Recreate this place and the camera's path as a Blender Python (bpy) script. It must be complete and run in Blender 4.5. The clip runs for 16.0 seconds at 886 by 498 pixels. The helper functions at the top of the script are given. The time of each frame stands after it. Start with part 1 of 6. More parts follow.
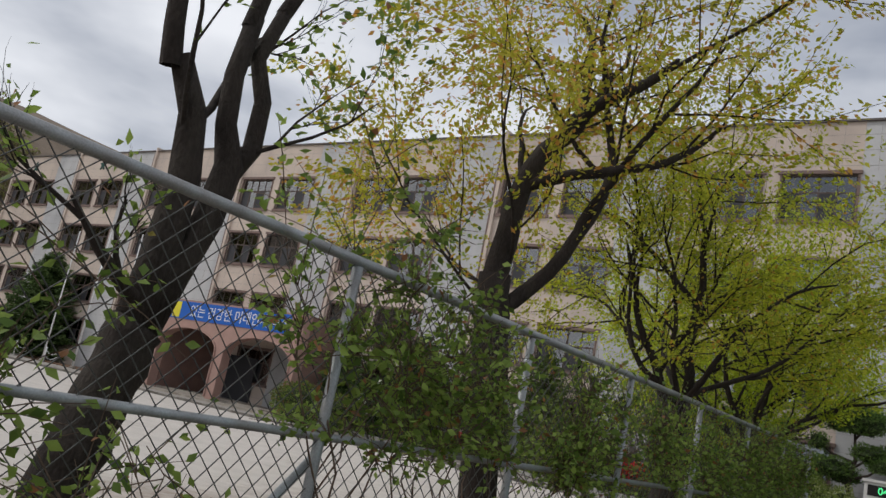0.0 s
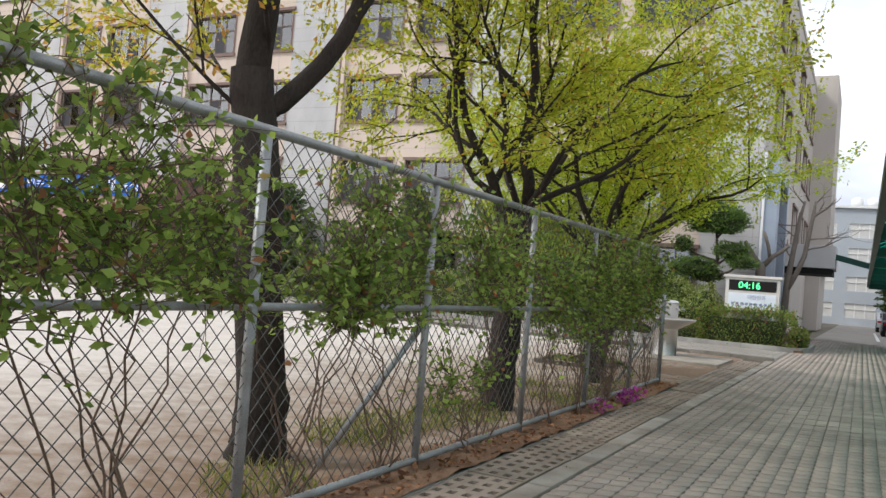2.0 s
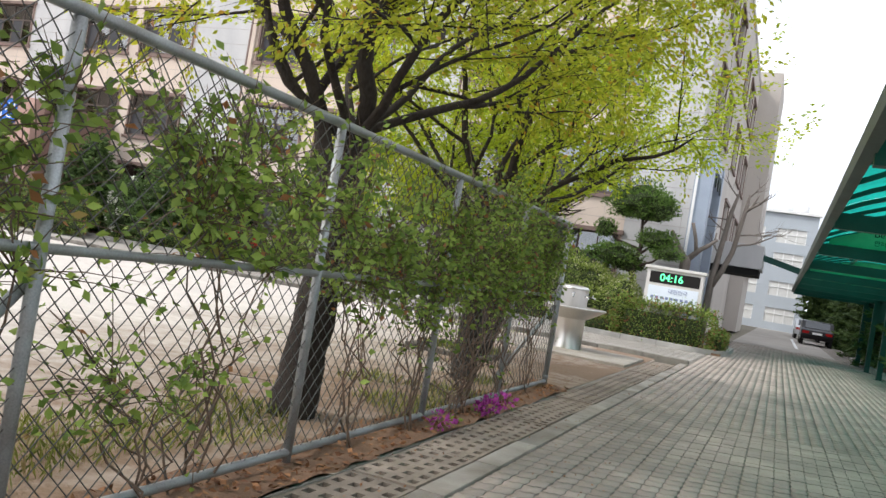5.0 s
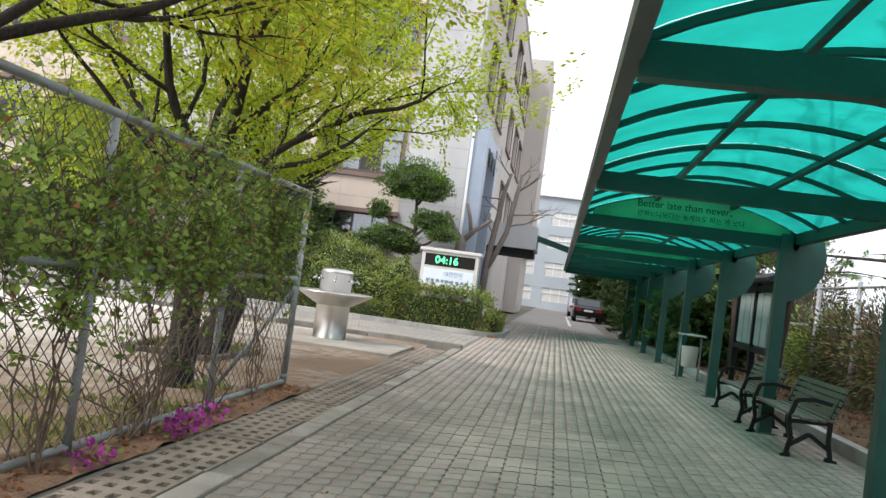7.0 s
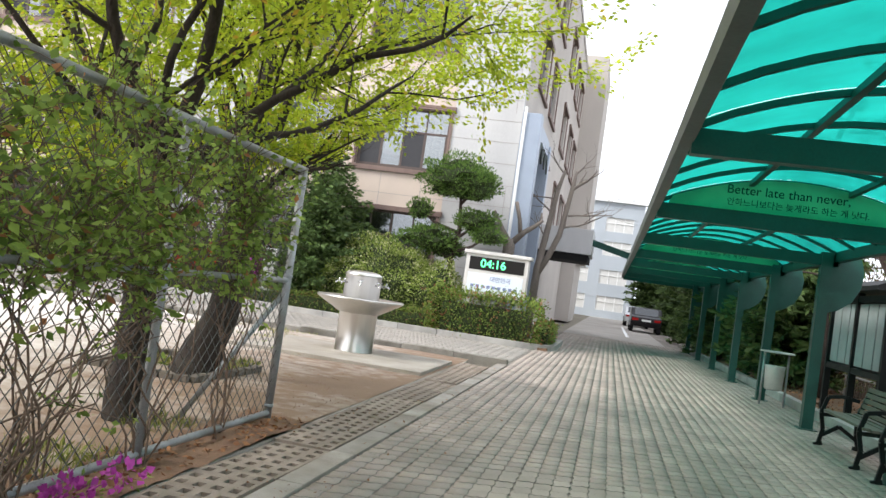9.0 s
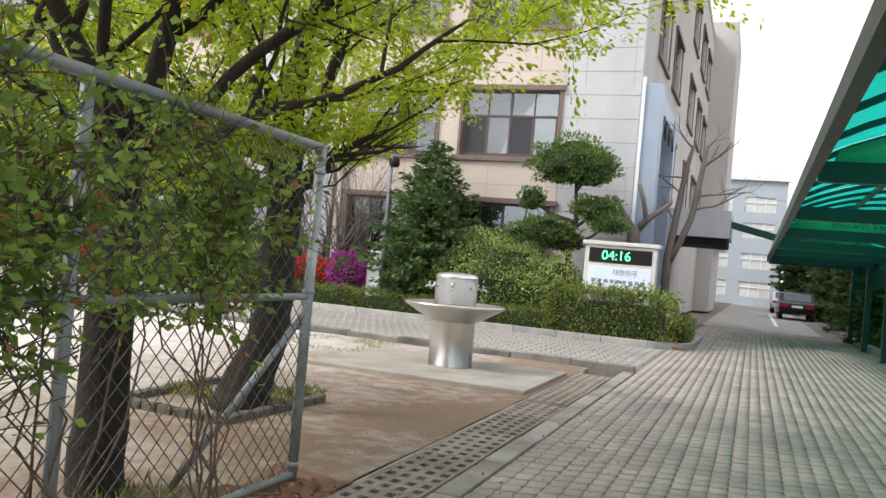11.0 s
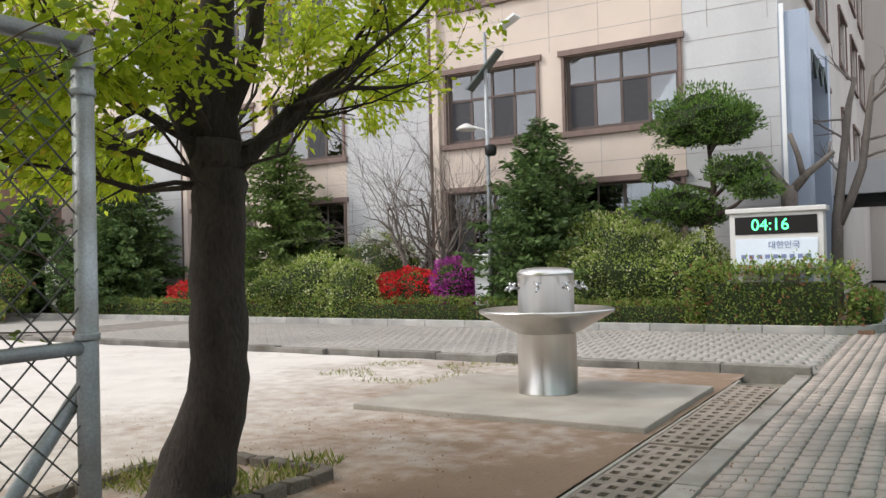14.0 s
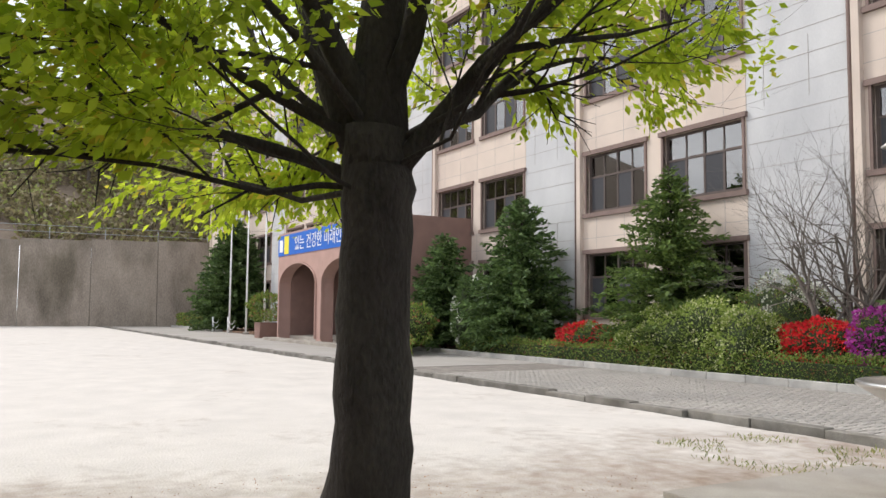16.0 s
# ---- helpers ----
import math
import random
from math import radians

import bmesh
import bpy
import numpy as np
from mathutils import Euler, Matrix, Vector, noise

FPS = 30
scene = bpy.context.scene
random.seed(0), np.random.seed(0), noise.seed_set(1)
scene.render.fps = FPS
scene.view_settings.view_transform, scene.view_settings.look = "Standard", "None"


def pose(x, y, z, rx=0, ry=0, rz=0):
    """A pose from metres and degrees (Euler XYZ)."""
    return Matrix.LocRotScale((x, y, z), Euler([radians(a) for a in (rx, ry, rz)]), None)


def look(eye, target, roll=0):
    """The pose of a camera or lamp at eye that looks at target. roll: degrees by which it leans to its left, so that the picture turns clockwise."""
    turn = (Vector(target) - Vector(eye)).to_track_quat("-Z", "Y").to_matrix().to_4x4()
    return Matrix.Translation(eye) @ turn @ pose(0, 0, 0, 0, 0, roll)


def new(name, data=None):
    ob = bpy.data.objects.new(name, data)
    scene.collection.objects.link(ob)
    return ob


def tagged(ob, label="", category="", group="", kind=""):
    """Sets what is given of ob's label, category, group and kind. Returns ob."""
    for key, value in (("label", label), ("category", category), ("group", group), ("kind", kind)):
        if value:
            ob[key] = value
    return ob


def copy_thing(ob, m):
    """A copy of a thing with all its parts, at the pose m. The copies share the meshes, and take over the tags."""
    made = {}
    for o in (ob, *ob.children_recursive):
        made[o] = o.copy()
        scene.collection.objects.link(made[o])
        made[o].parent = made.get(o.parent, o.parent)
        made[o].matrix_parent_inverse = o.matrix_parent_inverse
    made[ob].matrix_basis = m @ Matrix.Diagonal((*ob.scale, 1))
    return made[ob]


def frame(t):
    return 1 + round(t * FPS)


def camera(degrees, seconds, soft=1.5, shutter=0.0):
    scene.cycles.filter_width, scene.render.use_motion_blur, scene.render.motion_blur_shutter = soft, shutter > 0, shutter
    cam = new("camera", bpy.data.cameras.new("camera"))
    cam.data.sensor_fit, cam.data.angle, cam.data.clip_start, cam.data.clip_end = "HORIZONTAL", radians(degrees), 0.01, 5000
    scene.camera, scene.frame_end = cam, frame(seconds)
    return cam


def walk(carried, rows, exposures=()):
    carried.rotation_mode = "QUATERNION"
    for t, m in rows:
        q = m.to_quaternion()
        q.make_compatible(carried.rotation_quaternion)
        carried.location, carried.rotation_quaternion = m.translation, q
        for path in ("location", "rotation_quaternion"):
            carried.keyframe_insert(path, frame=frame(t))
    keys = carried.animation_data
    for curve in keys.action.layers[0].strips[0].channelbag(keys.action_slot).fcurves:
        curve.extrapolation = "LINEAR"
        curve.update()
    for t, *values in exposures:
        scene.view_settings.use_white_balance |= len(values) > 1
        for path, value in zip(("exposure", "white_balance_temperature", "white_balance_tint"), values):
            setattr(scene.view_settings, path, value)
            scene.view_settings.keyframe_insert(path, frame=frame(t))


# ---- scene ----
cam = camera(56.7, 16.0)
PATH = [
    (0, (0.019, 0.251, 1.36), (-1.153, 1.821, 1.762), 11.6),
    (0.5, (0.039, 0.704, 1.386), (-1.128, 2.285, 1.757), 11.4),
    (1, (-0.023, 1.119, 1.354), (-1.061, 2.808, 1.613), 10.3),
    (1.5, (0.01, 1.636, 1.394), (-0.962, 3.366, 1.644), 6.1),
    (2, (-0.083, 2.039, 1.389), (-0.999, 3.816, 1.459), 4.6),
    (2.5, (-0.111, 2.503, 1.377), (-1.004, 4.29, 1.473), 4.3),
    (3, (-0.182, 2.966, 1.362), (-1.08, 4.751, 1.45), 6.1),
    (3.5, (-0.241, 3.495, 1.357), (-1.068, 5.315, 1.439), 8.6),
    (4, (-0.255, 3.989, 1.446), (-1.004, 5.843, 1.478), 10.4),
    (4.2, (-0.304, 4.19, 1.426), (-1.069, 6.038, 1.451), 10.7),
    (6.3, (-0.276, 6.144, 1.319), (-0.953, 8.025, 1.371), 5.3),
    (6.5, (-0.281, 6.314, 1.301), (-0.916, 8.209, 1.382), 4.7),
    (7, (-0.151, 6.7, 1.346), (-0.437, 8.678, 1.423), 7.7),
    (7.5, (-0.17, 7.308, 1.37), (-0.117, 9.307, 1.395), 10.5),
    (8, (-0.197, 7.805, 1.305), (-0.203, 9.805, 1.354), 8.5),
    (8.5, (-0.231, 8.294, 1.375), (-0.447, 10.28, 1.454), 7.4),
    (9, (-0.283, 8.758, 1.343), (-0.695, 10.714, 1.419), 8.2),
    (9.5, (-0.296, 9.245, 1.415), (-0.821, 11.173, 1.496), 11.2),
    (11.8, (-0.396, 11.406, 1.456), (-1.173, 13.249, 1.469), 3.0),
    (12, (-0.476, 11.6, 1.427), (-1.254, 13.443, 1.438), 3.7),
    (12.5, (-0.591, 12.078, 1.404), (-1.384, 13.914, 1.425), 3.9),
    (13, (-0.564, 12.567, 1.428), (-1.389, 14.389, 1.398), 3.2),
    (13.5, (-0.694, 13.015, 1.416), (-1.556, 14.82, 1.426), 1.3),
    (14, (-0.669, 13.5, 1.391), (-1.701, 15.213, 1.423), -1.5),
    (14.5, (-0.852, 13.967, 1.373), (-2.111, 15.519, 1.434), -0.6),
    (15, (-0.83, 14.43, 1.386), (-2.289, 15.792, 1.519), 0.5),
    (15.5, (-0.928, 14.888, 1.413), (-2.622, 15.944, 1.54), 1.0),
    (16, (-1.021, 15.419, 1.339), (-2.757, 16.4, 1.492), 0.5),
]
EXPOSURES = [(0, -0.6), (0.5, -0.6), (1, -0.4), (1.5, -0.12), (2, 0.3), (3, 0.54), (4, 0.58), (6.5, 0.72), (7.5, 0.8), (8.5, 0.93), (9, 0.95), (9.5, 0.7), (12, 0.7), (13, 0.5), (14, 0.53), (16, 0.48)]
walk(cam, [(t, look(eye, target, roll)) for t, eye, target, roll in PATH], EXPOSURES)


# ---- light ----
SUN_ELEVATION, SUN_AZIMUTH = 42.0, 235.0      # degrees; azimuth clockwise from +y
world = bpy.data.worlds.new("overcast_sky")
scene.world = world
world.use_nodes = True
wn, wl = world.node_tree.nodes, world.node_tree.links
wn.clear()
w_out = wn.new("ShaderNodeOutputWorld")
w_bg = wn.new("ShaderNodeBackground")
w_sky = wn.new("ShaderNodeTexSky")
w_sky.sky_type = "NISHITA"
w_sky.sun_disc = False
w_sky.sun_elevation, w_sky.sun_rotation = radians(SUN_ELEVATION), radians(SUN_AZIMUTH)
w_sky.air_density, w_sky.dust_density = 1.0, 4.0
w_co = wn.new("ShaderNodeTexCoord")
w_map = wn.new("ShaderNodeMapping")
w_map.inputs["Scale"].default_value = (1.2, 1.2, 3.2)
w_noise = wn.new("ShaderNodeTexNoise")
w_noise.inputs["Scale"].default_value, w_noise.inputs["Detail"].default_value = 2.2, 5.0
w_ramp = wn.new("ShaderNodeValToRGB")
w_ramp.color_ramp.elements[0].position, w_ramp.color_ramp.elements[0].color = 0.34, (5.6, 6.1, 7.2, 1)
w_ramp.color_ramp.elements[1].position, w_ramp.color_ramp.elements[1].color = 0.66, (14.0, 14.3, 15.0, 1)
w_mix = wn.new("ShaderNodeMixRGB")
w_mix.inputs[0].default_value = 0.86
wl.new(w_co.outputs["Generated"], w_map.inputs["Vector"])
wl.new(w_map.outputs[0], w_noise.inputs["Vector"])
wl.new(w_noise.outputs["Fac"], w_ramp.inputs["Fac"])
wl.new(w_sky.outputs[0], w_mix.inputs[1])
wl.new(w_ramp.outputs[0], w_mix.inputs[2])
wl.new(w_mix.outputs[0], w_bg.inputs["Color"])
w_bg.inputs["Strength"].default_value = 0.105
wl.new(w_bg.outputs[0], w_out.inputs["Surface"])

sun_data = bpy.data.lights.new("sun", "SUN")
sun_data.energy, sun_data.angle, sun_data.color = 1.7, radians(14), (1.0, 0.97, 0.93)
sun = new("sun", sun_data)
sa, se = radians(SUN_AZIMUTH), radians(SUN_ELEVATION)
sun_dir = Vector((math.sin(sa) * math.cos(se), math.cos(sa) * math.cos(se), math.sin(se)))
sun.matrix_world = look(sun_dir * 60, (0, 0, 0))

# ---- materials ----
def material(name, base, rough=0.8, metal=0.0, scale=4.0, vary=0.25, fine=60.0, bump=0.15, spec=0.3,
             stain=None, stain_scale=0.7, stain_amount=0.5, random="", random_amount=0.0, stretch=(1, 1, 1), translucent=0.0):
    """A worn surface: base colour broken at two scales, an optional stain colour, per-piece variation and bump."""
    m = bpy.data.materials.new(name)
    m.use_nodes = True
    n, l = m.node_tree.nodes, m.node_tree.links
    bsdf, out = n["Principled BSDF"], n["Material Output"]
    bsdf.inputs["Roughness"].default_value = rough
    bsdf.inputs["Metallic"].default_value = metal
    bsdf.inputs["Specular IOR Level"].default_value = spec
    geo = n.new("ShaderNodeNewGeometry")
    mp = n.new("ShaderNodeMapping")
    mp.inputs["Scale"].default_value = stretch
    l.new(geo.outputs["Position"], mp.inputs["Vector"])
    n1, n2 = n.new("ShaderNodeTexNoise"), n.new("ShaderNodeTexNoise")
    for node, sc, det in ((n1, scale, 5), (n2, fine, 3)):
        node.inputs["Scale"].default_value, node.inputs["Detail"].default_value = sc, det
        l.new(mp.outputs[0], node.inputs["Vector"])
    add = n.new("ShaderNodeMath")
    add.operation = "ADD"
    l.new(n1.outputs["Fac"], add.inputs[0])
    l.new(n2.outputs["Fac"], add.inputs[1])
    rng = n.new("ShaderNodeMapRange")
    rng.inputs["From Min"].default_value, rng.inputs["From Max"].default_value = 0.6, 1.4
    rng.inputs["To Min"].default_value, rng.inputs["To Max"].default_value = 1 - vary, 1 + vary
    l.new(add.outputs[0], rng.inputs["Value"])
    value = rng.outputs[0]
    if random:
        if random == "object":
            src = n.new("ShaderNodeObjectInfo").outputs["Random"]
        else:
            src = geo.outputs["Random Per Island"]
        r2 = n.new("ShaderNodeMapRange")
        r2.inputs["To Min"].default_value, r2.inputs["To Max"].default_value = 1 - random_amount, 1 + random_amount
        l.new(src, r2.inputs["Value"])
        mul = n.new("ShaderNodeMath")
        mul.operation = "MULTIPLY"
        l.new(value, mul.inputs[0])
        l.new(r2.outputs[0], mul.inputs[1])
        value = mul.outputs[0]
    col = n.new("ShaderNodeMixRGB")
    col.inputs[1].default_value = (*base, 1)
    col.inputs[2].default_value = (*(stain or base), 1)
    if stain:
        n3 = n.new("ShaderNodeTexNoise")
        n3.inputs["Scale"].default_value, n3.inputs["Detail"].default_value = stain_scale, 6
        l.new(mp.outputs[0], n3.inputs["Vector"])
        r3 = n.new("ShaderNodeMapRange")
        r3.inputs["From Min"].default_value, r3.inputs["From Max"].default_value = 0.42, 0.68
        r3.inputs["To Max"].default_value = stain_amount
        l.new(n3.outputs["Fac"], r3.inputs["Value"])
        l.new(r3.outputs[0], col.inputs[0])
    else:
        col.inputs[0].default_value = 0
    scl = n.new("ShaderNodeVectorMath")
    scl.operation = "SCALE"
    l.new(col.outputs[0], scl.inputs[0])
    l.new(value, scl.inputs["Scale"])
    l.new(scl.outputs[0], bsdf.inputs["Base Color"])
    if bump:
        b = n.new("ShaderNodeBump")
        b.inputs["Strength"].default_value, b.inputs["Distance"].default_value = bump, 0.02
        l.new(n2.outputs["Fac"], b.inputs["Height"])
        l.new(b.outputs[0], bsdf.inputs["Normal"])
    if translucent:
        tr = n.new("ShaderNodeBsdfTranslucent")
        mx = n.new("ShaderNodeMixShader")
        mx.inputs[0].default_value = translucent
        l.new(scl.outputs[0], tr.inputs["Color"])
        l.new(bsdf.outputs[0], mx.inputs[1])
        l.new(tr.outputs[0], mx.inputs[2])
        l.new(mx.outputs[0], out.inputs["Surface"])
    return m


def leaf_material(name, dark, light, accent=None, accent_share=0.1, translucent=0.4, rough=0.55):
    """Leaves whose colour runs from dark to light leaf by leaf, with a share of accent leaves."""
    m = bpy.data.materials.new(name)
    m.use_nodes = True
    n, l = m.node_tree.nodes, m.node_tree.links
    bsdf, out = n["Principled BSDF"], n["Material Output"]
    bsdf.inputs["Roughness"].default_value = rough
    bsdf.inputs["Specular IOR Level"].default_value = 0.25
    geo = n.new("ShaderNodeNewGeometry")
    ramp = n.new("ShaderNodeValToRGB")
    e = ramp.color_ramp.elements
    e[0].position, e[0].color = 0.0, (*dark, 1)
    e[1].position, e[1].color = 1.0 - (accent_share if accent else 0), (*light, 1)
    if accent:
        x = e.new(min(0.999, 1.0 - accent_share + 0.02))
        x.color = (*accent, 1)
    l.new(geo.outputs["Random Per Island"], ramp.inputs["Fac"])
    nz = n.new("ShaderNodeTexNoise")
    nz.inputs["Scale"].default_value = 1.3
    l.new(geo.outputs["Position"], nz.inputs["Vector"])
    rg = n.new("ShaderNodeMapRange")
    rg.inputs["From Min"].default_value, rg.inputs["From Max"].default_value = 0.3, 0.7
    rg.inputs["To Min"].default_value, rg.inputs["To Max"].default_value = 0.75, 1.25
    l.new(nz.outputs["Fac"], rg.inputs["Value"])
    scl = n.new("ShaderNodeVectorMath")
    scl.operation = "SCALE"
    l.new(ramp.outputs[0], scl.inputs[0])
    l.new(rg.outputs[0], scl.inputs["Scale"])
    l.new(scl.outputs[0], bsdf.inputs["Base Color"])
    tr = n.new("ShaderNodeBsdfTranslucent")
    mx = n.new("ShaderNodeMixShader")
    mx.inputs[0].default_value = translucent
    l.new(scl.outputs[0], tr.inputs["Color"])
    l.new(bsdf.outputs[0], mx.inputs[1])
    l.new(tr.outputs[0], mx.inputs[2])
    l.new(mx.outputs[0], out.inputs["Surface"])
    return m


def glass_material(name, tint, gloss_rough=0.03, reflect=1.0):
    m = bpy.data.materials.new(name)
    m.use_nodes = True
    n, l = m.node_tree.nodes, m.node_tree.links
    n.remove(n["Principled BSDF"])
    out = n["Material Output"]
    tr, gl, fr, mx = (n.new("ShaderNodeBsdfTransparent"), n.new("ShaderNodeBsdfGlossy"), n.new("ShaderNodeFresnel"),
                      n.new("ShaderNodeMixShader"))
    tr.inputs["Color"].default_value = (*tint, 1)
    gl.inputs["Roughness"].default_value = gloss_rough
    fr.inputs["IOR"].default_value = 1.45 + 0.5 * reflect
    l.new(fr.outputs[0], mx.inputs[0])
    l.new(tr.outputs[0], mx.inputs[1])
    l.new(gl.outputs[0], mx.inputs[2])
    l.new(mx.outputs[0], out.inputs["Surface"])
    return m


def sheet_material(name, tint, body):
    """Tinted translucent roofing sheet: lets coloured light through, blurred."""
    m = bpy.data.materials.new(name)
    m.use_nodes = True
    n, l = m.node_tree.nodes, m.node_tree.links
    n.remove(n["Principled BSDF"])
    out = n["Material Output"]
    geo, nz = n.new("ShaderNodeNewGeometry"), n.new("ShaderNodeTexNoise")
    nz.inputs["Scale"].default_value, nz.inputs["Detail"].default_value = 2.5, 6
    l.new(geo.outputs["Position"], nz.inputs["Vector"])
    rg = n.new("ShaderNodeMapRange")
    rg.inputs["From Min"].default_value, rg.inputs["From Max"].default_value = 0.3, 0.7
    rg.inputs["To Min"].default_value, rg.inputs["To Max"].default_value = 0.8, 1.15
    l.new(nz.outputs["Fac"], rg.inputs["Value"])
    scl = n.new("ShaderNodeVectorMath")
    scl.operation = "SCALE"
    scl.inputs[0].default_value = tint
    l.new(rg.outputs[0], scl.inputs["Scale"])
    tl, tp, gl = n.new("ShaderNodeBsdfTranslucent"), n.new("ShaderNodeBsdfTransparent"), n.new("ShaderNodeBsdfGlossy")
    l.new(scl.outputs[0], tl.inputs["Color"])
    tp.inputs["Color"].default_value = (*body, 1)
    gl.inputs["Roughness"].default_value = 0.25
    a, b = n.new("ShaderNodeMixShader"), n.new("ShaderNodeMixShader")
    a.inputs[0].default_value, b.inputs[0].default_value = 0.35, 0.05
    l.new(tl.outputs[0], a.inputs[1])
    l.new(tp.outputs[0], a.inputs[2])
    l.new(a.outputs[0], b.inputs[1])
    l.new(gl.outputs[0], b.inputs[2])
    l.new(b.outputs[0], out.inputs["Surface"])
    return m


def glow_material(name, colour, strength):
    m = bpy.data.materials.new(name)
    m.use_nodes = True
    b = m.node_tree.nodes["Principled BSDF"]
    b.inputs["Base Color"].default_value = (0.01, 0.01, 0.01, 1)
    b.inputs["Emission Color"].default_value = (*colour, 1)
    b.inputs["Emission Strength"].default_value = strength
    return m


def sand_material(name, pale, brown):
    """Pale school-yard sand, worn to brown earth towards the trees and the pavement."""
    m = material(name, pale, 0.95, scale=1.6, vary=0.14, fine=45, bump=0.6)
    n, l = m.node_tree.nodes, m.node_tree.links
    geo, sep, nz, n2 = n.new("ShaderNodeNewGeometry"), n.new("ShaderNodeSeparateXYZ"), n.new("ShaderNodeTexNoise"), n.new("ShaderNodeTexNoise")
    l.new(geo.outputs["Position"], sep.inputs[0])
    for node, sc in ((nz, 0.55), (n2, 5.0)):
        node.inputs["Scale"].default_value, node.inputs["Detail"].default_value = sc, 7
        l.new(geo.outputs["Position"], node.inputs["Vector"])
    wear = n.new("ShaderNodeMapRange")
    wear.inputs["From Min"].default_value, wear.inputs["From Max"].default_value = -9.5, -3.5
    wear.inputs["To Min"].default_value, wear.inputs["To Max"].default_value = -0.3, 0.5
    l.new(sep.outputs["X"], wear.inputs["Value"])
    a1, a2 = n.new("ShaderNodeMath"), n.new("ShaderNodeMath")
    l.new(wear.outputs[0], a1.inputs[0])
    l.new(nz.outputs["Fac"], a1.inputs[1])
    a2.operation = "MULTIPLY_ADD"
    l.new(n2.outputs["Fac"], a2.inputs[0])
    a2.inputs[1].default_value = 0.8
    l.new(a1.outputs[0], a2.inputs[2])
    rg = n.new("ShaderNodeMapRange")
    rg.inputs["From Min"].default_value, rg.inputs["From Max"].default_value = 0.72, 1.42
    l.new(a2.outputs[0], rg.inputs["Value"])
    mix = next(x for x in n if x.bl_idname == "ShaderNodeMixRGB")
    mix.inputs[2].default_value = (*brown, 1)
    l.new(rg.outputs[0], mix.inputs[0])
    return m


SAND = sand_material("sand", (0.56, 0.515, 0.465), (0.215, 0.145, 0.098))
RING = material("old_stone_edging", (0.13, 0.11, 0.09), 0.95, scale=6, vary=0.35, fine=60, bump=0.6)
SOIL = material("soil", (0.16, 0.095, 0.06), 0.95, scale=3, vary=0.4, fine=70, bump=0.6, stain=(0.26, 0.16, 0.1), stain_scale=2.5)
LITTER = leaf_material("leaf_litter", (0.12, 0.05, 0.025), (0.34, 0.17, 0.08), translucent=0.1, rough=0.8)
GROUND = material("far_ground", (0.2, 0.18, 0.14), 0.95, scale=0.2, vary=0.3, fine=8, bump=0.3)
PAVER = material("concrete_paver", (0.395, 0.33, 0.285), 0.85, scale=1.2, vary=0.2, fine=130, bump=0.25, stain=(0.15, 0.15, 0.13),
                 stain_scale=0.9, stain_amount=0.38, random="island", random_amount=0.1)
PAVER_OB = material("concrete_paver_single", (0.395, 0.33, 0.285), 0.85, scale=1.2, vary=0.2, fine=130, bump=0.25, stain=(0.15, 0.15, 0.13),
                    stain_scale=0.9, stain_amount=0.38, random="object", random_amount=0.1)
ROAD_PAVER = material("worn_road_paver", (0.36, 0.33, 0.295), 0.88, scale=0.7, vary=0.12, fine=110, bump=0.2, stain=(0.25, 0.24, 0.215), stain_scale=0.5, stain_amount=0.5, random="island", random_amount=0.05)
BED = material("joint_sand", (0.04, 0.037, 0.032), 0.95, scale=6, vary=0.3, fine=90, bump=0.3)
GRIT = material("joint_grit", (0.215, 0.19, 0.165), 0.95, scale=3, vary=0.5, fine=90, bump=0.3)
CONCRETE = material("concrete", (0.36, 0.325, 0.28), 0.85, scale=2, vary=0.25, fine=80, bump=0.4, stain=(0.19, 0.155, 0.12), stain_scale=1.3, random="object", random_amount=0.1)
KERB = material("kerb_stone", (0.43, 0.41, 0.38), 0.8, scale=5, vary=0.2, fine=160, bump=0.25, stain=(0.2, 0.2, 0.19), stain_scale=2.0, random="object", random_amount=0.12)
KERB_OLD = material("worn_kerb_stone", (0.25, 0.23, 0.2), 0.9, scale=4, vary=0.35, fine=120, bump=0.5, stain=(0.12, 0.105, 0.085), stain_scale=2.2, stain_amount=0.8, random="object", random_amount=0.2)
KERB_PATH = material("path_kerb_stone", (0.33, 0.295, 0.26), 0.88, scale=4, vary=0.25, fine=140, bump=0.35, stain=(0.17, 0.14, 0.11), stain_scale=1.6, stain_amount=0.75, random="object", random_amount=0.15)
DRAIN = material("drain_cover", (0.27, 0.22, 0.18), 0.85, scale=5, vary=0.25, fine=120, bump=0.4, stain=(0.15, 0.12, 0.09), stain_scale=3, random="object", random_amount=0.15)
# near-black that paints deep shade onto the drain bottom and the soffit
DARK = material("shade_black", (0.012, 0.012, 0.012), 0.95, vary=0.1, bump=0)
GALV = material("galvanised_pipe", (0.36, 0.38, 0.39), 0.5, metal=0.55, scale=6, vary=0.25, fine=120, bump=0.1, stain=(0.22, 0.2, 0.18), stain_scale=5, stain_amount=0.6)
WIRE = material("fence_wire", (0.1, 0.1, 0.095), 0.6, metal=0.5, scale=8, vary=0.3, fine=90, bump=0)
BARK = material("tree_bark", (0.032, 0.025, 0.021), 0.95, scale=7, vary=0.45, fine=55, bump=0.9, stain=(0.058, 0.05, 0.04), stain_scale=4, stretch=(1, 1, 0.45))
BARK_GREY = material("grey_bark", (0.17, 0.145, 0.125), 0.95, scale=8, vary=0.35, fine=60, bump=0.6, stretch=(1, 1, 0.4))
